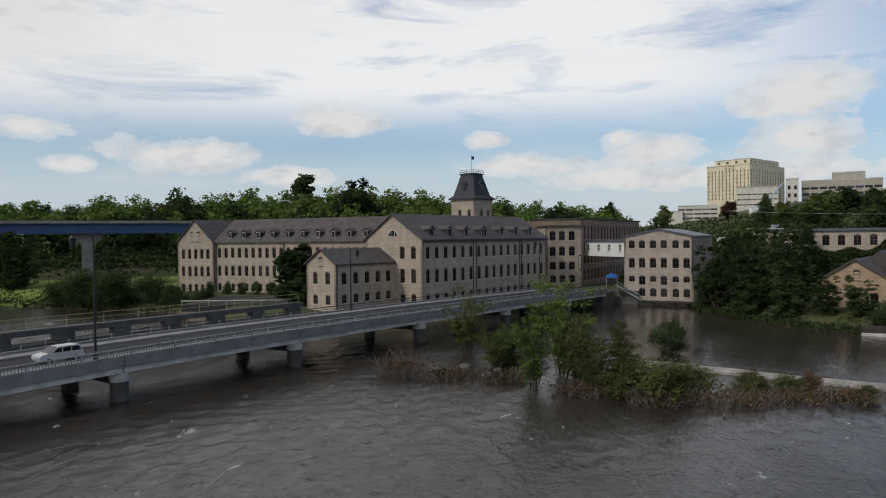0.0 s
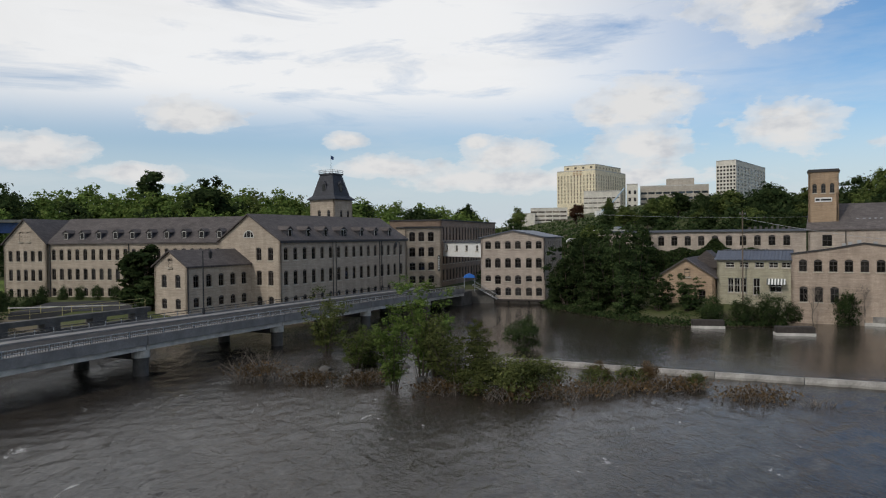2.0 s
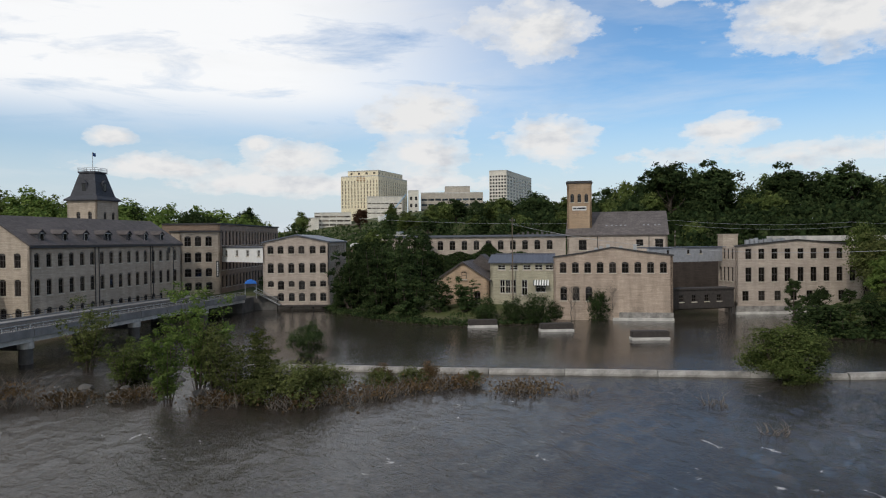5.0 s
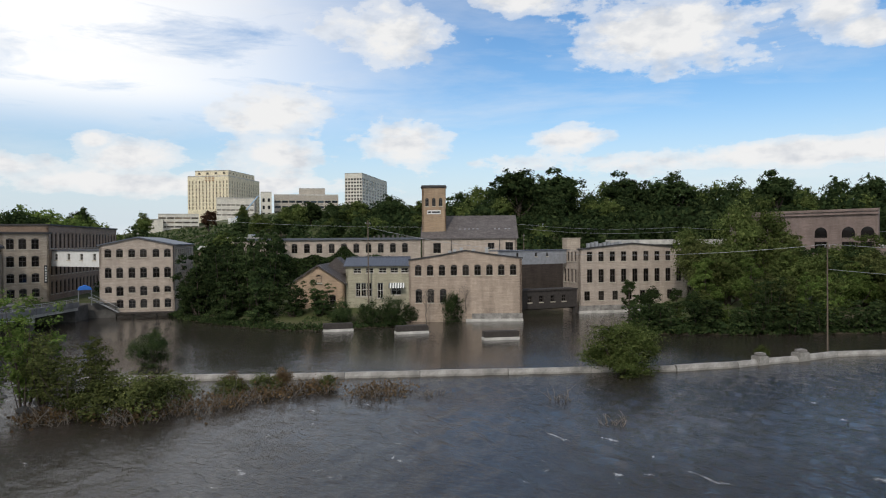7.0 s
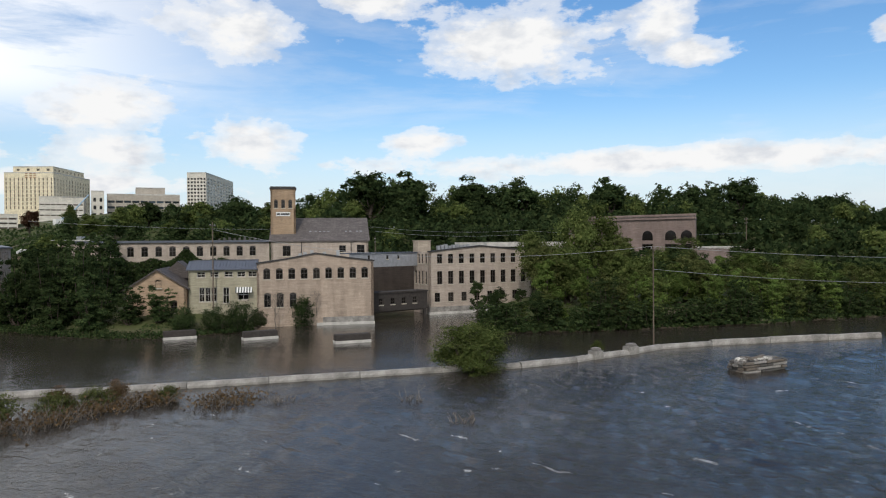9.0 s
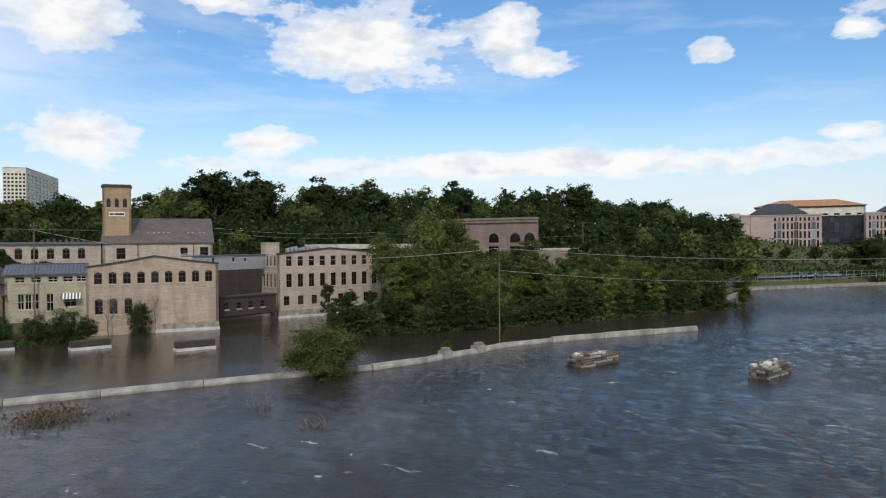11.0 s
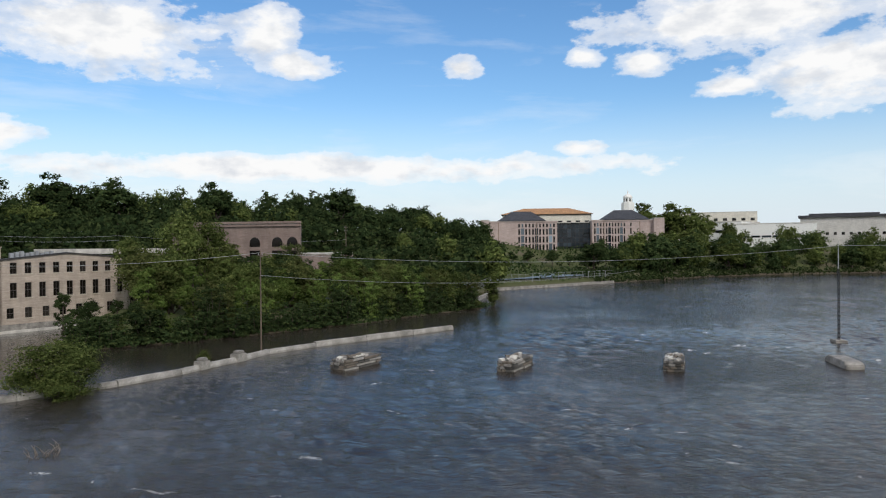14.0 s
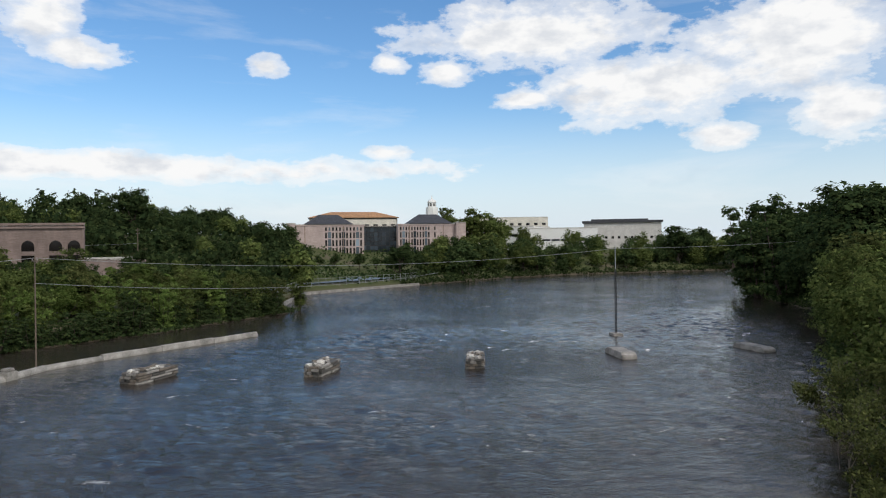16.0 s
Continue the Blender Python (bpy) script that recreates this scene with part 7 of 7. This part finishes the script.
bank_scrub("far_bank_scrub", "green scrub along the far river bank", [(240, -22), (246, -28), (291, -71), (309, -102), (336, -194), (300, -250), (255, -300)], 22000, 14.0, 6.5, 0.5, LEAF, 7)
bank_scrub("near_bank_scrub", "dense scrub hanging over the near river bank", [(250, -310), (230, -200), (205, -138), (172, -106), (115, -87), (71, -54), (48, -38.5), (28, -25), (10, -19)], 36000, 8.0, 6.0, 0.28, LEAF, 8)
bank_scrub("upstream_scrub", "dark scrub along the upstream bank", [(-120, 166), (-78, 140), (-48, 128)][::1], 6000, 8.0, 4.0, 0.3, LEAF, 9)


def ivy():
    """Creeper over the lower wall of the long shed, and the dark scrub at its foot."""
    rng = np.random.default_rng(15)
    n = 15000
    x = rng.uniform(-1.0, 30.0, n)
    lump = np.array([noise.noise(Vector((u * 0.22, 5.0, 0.0))) for u in x]) * 0.5 + 0.5
    z = 3.0 + (6.2 + 4.6 * lump ** 2) * rng.random(n) ** 0.6
    y = -0.25 - 3.2 * rng.random(n) * np.clip(1.1 - (z - 3.0) / 7.5, 0.04, 1.0)
    m = np.array(at(63.01, 138.33, 0, -124.5))
    p = np.stack([x, y, z], 1) @ m[:3, :3].T + m[:3, 3]
    nrm = rng.normal(size=p.shape) + m[:3, :3] @ np.array((0, -0.8, 0.4))
    nrm /= np.linalg.norm(nrm, axis=1, keepdims=True)
    v, f = quads(p, nrm, 0.24 * (0.6 + 0.8 * rng.random(n)), rng)
    tagged(raw("wall_ivy", v, f, LEAF), "dark ivy and scrub against the long workshop wall", "ivy", kind="stuff")


ivy()


def meadow():
    """Mown grass on the slope upstream, a sheet with sunlight put into its green."""
    az = np.radians(np.linspace(34, 11, 40))
    r = np.linspace(168, 214, 16)
    ga, gr = np.meshgrid(az, r, indexing="ij")
    gx, gy = -np.sin(ga) * gr, np.cos(ga) * gr
    gz = land_height(gx, gy) + 0.25
    v = np.stack([gx, gy, gz], -1).reshape(-1, 3).tolist()
    f = [(i * 16 + j, i * 16 + j + 1, (i + 1) * 16 + j + 1, (i + 1) * 16 + j) for i in range(39) for j in range(15)]
    tagged(raw("meadow", v, f, LAWN, smooth=True), "mown grass on the far slope, sunlight in its bright green", "grass", kind="structure")


def lawn_mat():
    m, k = material("sunlit_grass")
    co = world_coord(k)
    # both greens far brighter than the ground's grass, to stand for sun on it
    c = k.mix(k.noise(co, 0.12, 5.0, 0.65), (0.11, 0.165, 0.035), (0.20, 0.25, 0.06))
    finish(k, k.mix(1.0, c, k.ramp(k.noise(co, 2.0, 4.0), [(0.3, 0.75), (0.7, 1.15)]), "MULTIPLY"), 0.95, bump=k.noise(co, 3.0, 4.0), strength=0.6, dist=0.15, spec=0.15)
    return m


LAWN = lawn_mat()
meadow()


def islet():
    rnd = random.Random(33)
    # willows on the gravel islet under the dam
    for x, y, t, w, mat, leaves in ((7.6, 60.5, 7.0, 1.25, LEAF_SUN, 3600), (11.5, 62.0, 6.4, 1.3, LEAF_OLIVE, 3600), (10.8, 65.0, 9.0, 1.15, LEAF_SUN, 3600), (12.8, 59.0, 4.8, 1.7, LEAF_OLIVE, 3600),
                                    (2.6, 80.0, 8.4, 1.25, LEAF_OLIVE, 2600), (5.0, 70.5, 4.6, 1.6, LEAF_LIT, 2600), (15.5, 62.5, 5.6, 1.6, LEAF_OLIVE, 3600)):
        plant("willow", x, y, t, w, leaves, 0.15, mat, "slender willow clump standing in the shallows", z=0.0, group="islet willows")
    for x, y, t, w, mat in ((14.2, 57.6, 3.4, 1.5, LEAF_OLIVE), (17.2, 55.8, 4.0, 1.4, LEAF_OLIVE), (20.5, 58.0, 3.0, 1.5, LEAF_OLIVE), (24.5, 57.0, 2.2, 1.6, LEAF_OLIVE), (28.0, 57.2, 1.9, 1.7, LEAF_OLIVE), (6.8, 73.0, 4.2, 1.2, LEAF_LIT), (32.5, 55.0, 1.5, 1.6, LEAF_OLIVE), (19.0, 60.0, 2.6, 1.2, LEAF_DRY), (30.2, 58.6, 2.0, 1.3, LEAF_DRY), (26.2, 60.2, 2.0, 1.1, LEAF_DRY)):
        plant("bush", x, y, t, w, 3000, 0.26, mat, "low olive-green bush on the islet", name="shrub", category="shrub", group="islet shrubs", z=0.0)
    plant("bush", 24.6, 77.6, 4.7, 1.0, 5000, 0.2, LEAF, "round dark green bush beside the dam", name="shrub", category="shrub", z=0.0)
    plant("bush", 59.0, 42.6, 5.7, 1.62, 14000, 0.16, LEAF_LIT, "large rounded green bush growing on the dam", name="shrub", category="shrub", z=0.0)
    plant("bush", 76.0, 36.5, 1.6, 1.0, 2600, 0.3, LEAF_LIT, "small bush behind the dam gates", name="shrub", category="shrub", z=0.2)
    # bare and drift brush: heaps of thin sticks
    for x, y, n, spread, t in ((-4.0, 67.2, 130, 2.4, 3.4), (0.5, 65.0, 90, 2.2, 1.6), (5.5, 63.5, 90, 2.0, 1.6), (11.5, 58.2, 120, 2.6, 1.8), (16.8, 54.8, 130, 3.0, 1.8), (22.0, 54.5, 130, 3.2, 1.9),
                               (27.0, 55.2, 110, 3.0, 1.7), (31.0, 54.6, 90, 2.4, 1.6), (35.0, 50.0, 110, 2.8, 1.3), (38.0, 46.5, 30, 1.2, 0.8), (44.5, 38.0, 28, 1.0, 1.1), (41.5, 30.5, 24, 1.2, 0.9), (13.6, 66.5, 80, 1.6, 6.5)):
        h = thing("brush_heap", "heap of bare grey driftwood brush in the shallows", "driftwood", pose(x, y, 0), group="driftwood heaps")
        bm = bmesh.new()
        for i in range(n):
            a, r = rnd.random() * 6.283, spread * math.sqrt(rnd.random())
            px, py = r * math.cos(a), r * math.sin(a) * 0.7
            b = rnd.random() * 6.283
            ln = t * (0.4 + 0.6 * rnd.random())
            lean = rnd.uniform(0.2, 1.3) * (0.3 if t > 5 else 1.0)
            q = (px + ln * lean * math.cos(b), py + ln * lean * math.sin(b), ln * rnd.uniform(0.35, 1.0))
            mid = ((px + q[0]) / 2 + rnd.uniform(-0.15, 0.15), (py + q[1]) / 2 + rnd.uniform(-0.15, 0.15), q[2] * 0.55)
            tube(bm, [(px, py, -0.3), mid, q], [0.035, 0.024, 0.01], 4, False)
        tagged(part("brushwood", bm, TWIG, h), kind="stuff")
        if t < 3.5 and n > 60:
            rng = np.random.default_rng(int(x * 7 + 100))
            p = rng.normal(size=(500, 3)) * np.array((spread * 0.55, spread * 0.4, 0.25)) + np.array((0, 0, t * 0.3))
            p[:, 2] = np.abs(p[:, 2])
            nn = rng.normal(size=p.shape)
            nn /= np.linalg.norm(nn, axis=1, keepdims=True)
            v, f = quads(p, nn, 0.14 * (0.6 + 0.8 * rng.random(500)), rng)
            raw("dry_leaves", v, f, LEAF_DRY, h, "sparse dry leaves")
    for i in range(14):
        x, y = rnd.uniform(2, 16), rnd.uniform(60, 80)
        h = thing("boulder", "rounded grey boulder in the shallows", "boulder", pose(x, y, 0, 0, 0, rnd.random() * 360), group="boulders")
        b = bmesh.new()
        bmesh.ops.create_icosphere(b, subdivisions=2, radius=0.45 + 0.4 * rnd.random())
        for v in b.verts:
            v.co *= 1 + 0.35 * noise.noise(v.co * 1.5 + Vector((i, 0, 0)))
            v.co.z *= 0.55
        part("stone", b, DARK_CONC, h)


islet()


def bare_tree(x, y, z, t, seed, leafy=0):
    rnd = random.Random(seed)
    h = thing("bare_tree", "thin branching tree with sparse olive leaves" if leafy else "bare grey branching tree without leaves", "tree", pose(x, y, z), group="bare trees")
    bm = bmesh.new()

    def grow(p, d, ln, r, depth):
        q = p + d * ln
        tube(bm, [p, p.lerp(q, 0.5) + Vector((rnd.uniform(-1, 1), rnd.uniform(-1, 1), 0)) * ln * 0.06, q], [r, r * 0.8, r * 0.6], 5, False)
        if depth:
            for i in range(3):
                e = (d + Vector((rnd.uniform(-0.8, 0.8), rnd.uniform(-0.8, 0.8), rnd.uniform(-0.1, 0.5)))).normalized()
                grow(p.lerp(q, rnd.uniform(0.55, 1.0)), e, ln * rnd.uniform(0.55, 0.8), r * 0.6, depth - 1)

    grow(Vector((0, 0, -0.5)), Vector((0, 0, 1)), t * 0.34, (0.0055 if leafy else 0.011) * t, 5)
    tips = np.array([v.co[:] for v in bm.verts if v.co.z > t * 0.3])
    part("branchwork", bm, TWIG, h)
    if leafy:
        rng = np.random.default_rng(seed)
        p = tips[rng.choice(len(tips), leafy)] + rng.normal(size=(leafy, 3)) * 0.16
        n = rng.normal(size=(leafy, 3))
        n /= np.linalg.norm(n, axis=1, keepdims=True)
        v, f = quads(p, n, 0.09 * (0.6 + 0.8 * rng.random(leafy)), rng)
        raw("leaves", v, f, LEAF_OLIVE, h, "sparse olive leaves")


bare_tree(71.2, 88.6, 0.5, 7.5, 1)
bare_tree(77.0, 85.6, 0.2, 8.0, 2)
bare_tree(27.5, -22.6, 0.0, 6.5, 3, 2500)
bare_tree(32.5, -25.5, 0.0, 7.5, 4, 2500)
bare_tree(37.0, -28.5, 0.2, 7.5, 5, 2500)
bare_tree(25.0, -21.4, 0.0, 5.0, 6, 2500)
for x, y, t in ((33, -31, 9.5), (40, -34.5, 11), (47, -39.5, 11), (29, -30, 8), (54, -44, 12), (62, -49, 12)):
    plant("round", x, y, t, 1.1, 5200, 0.16, LEAF_LIT if t > 10.5 else LEAF_OLIVE, "olive-green tree close on the near bank", z=0.5, group="near bank trees")
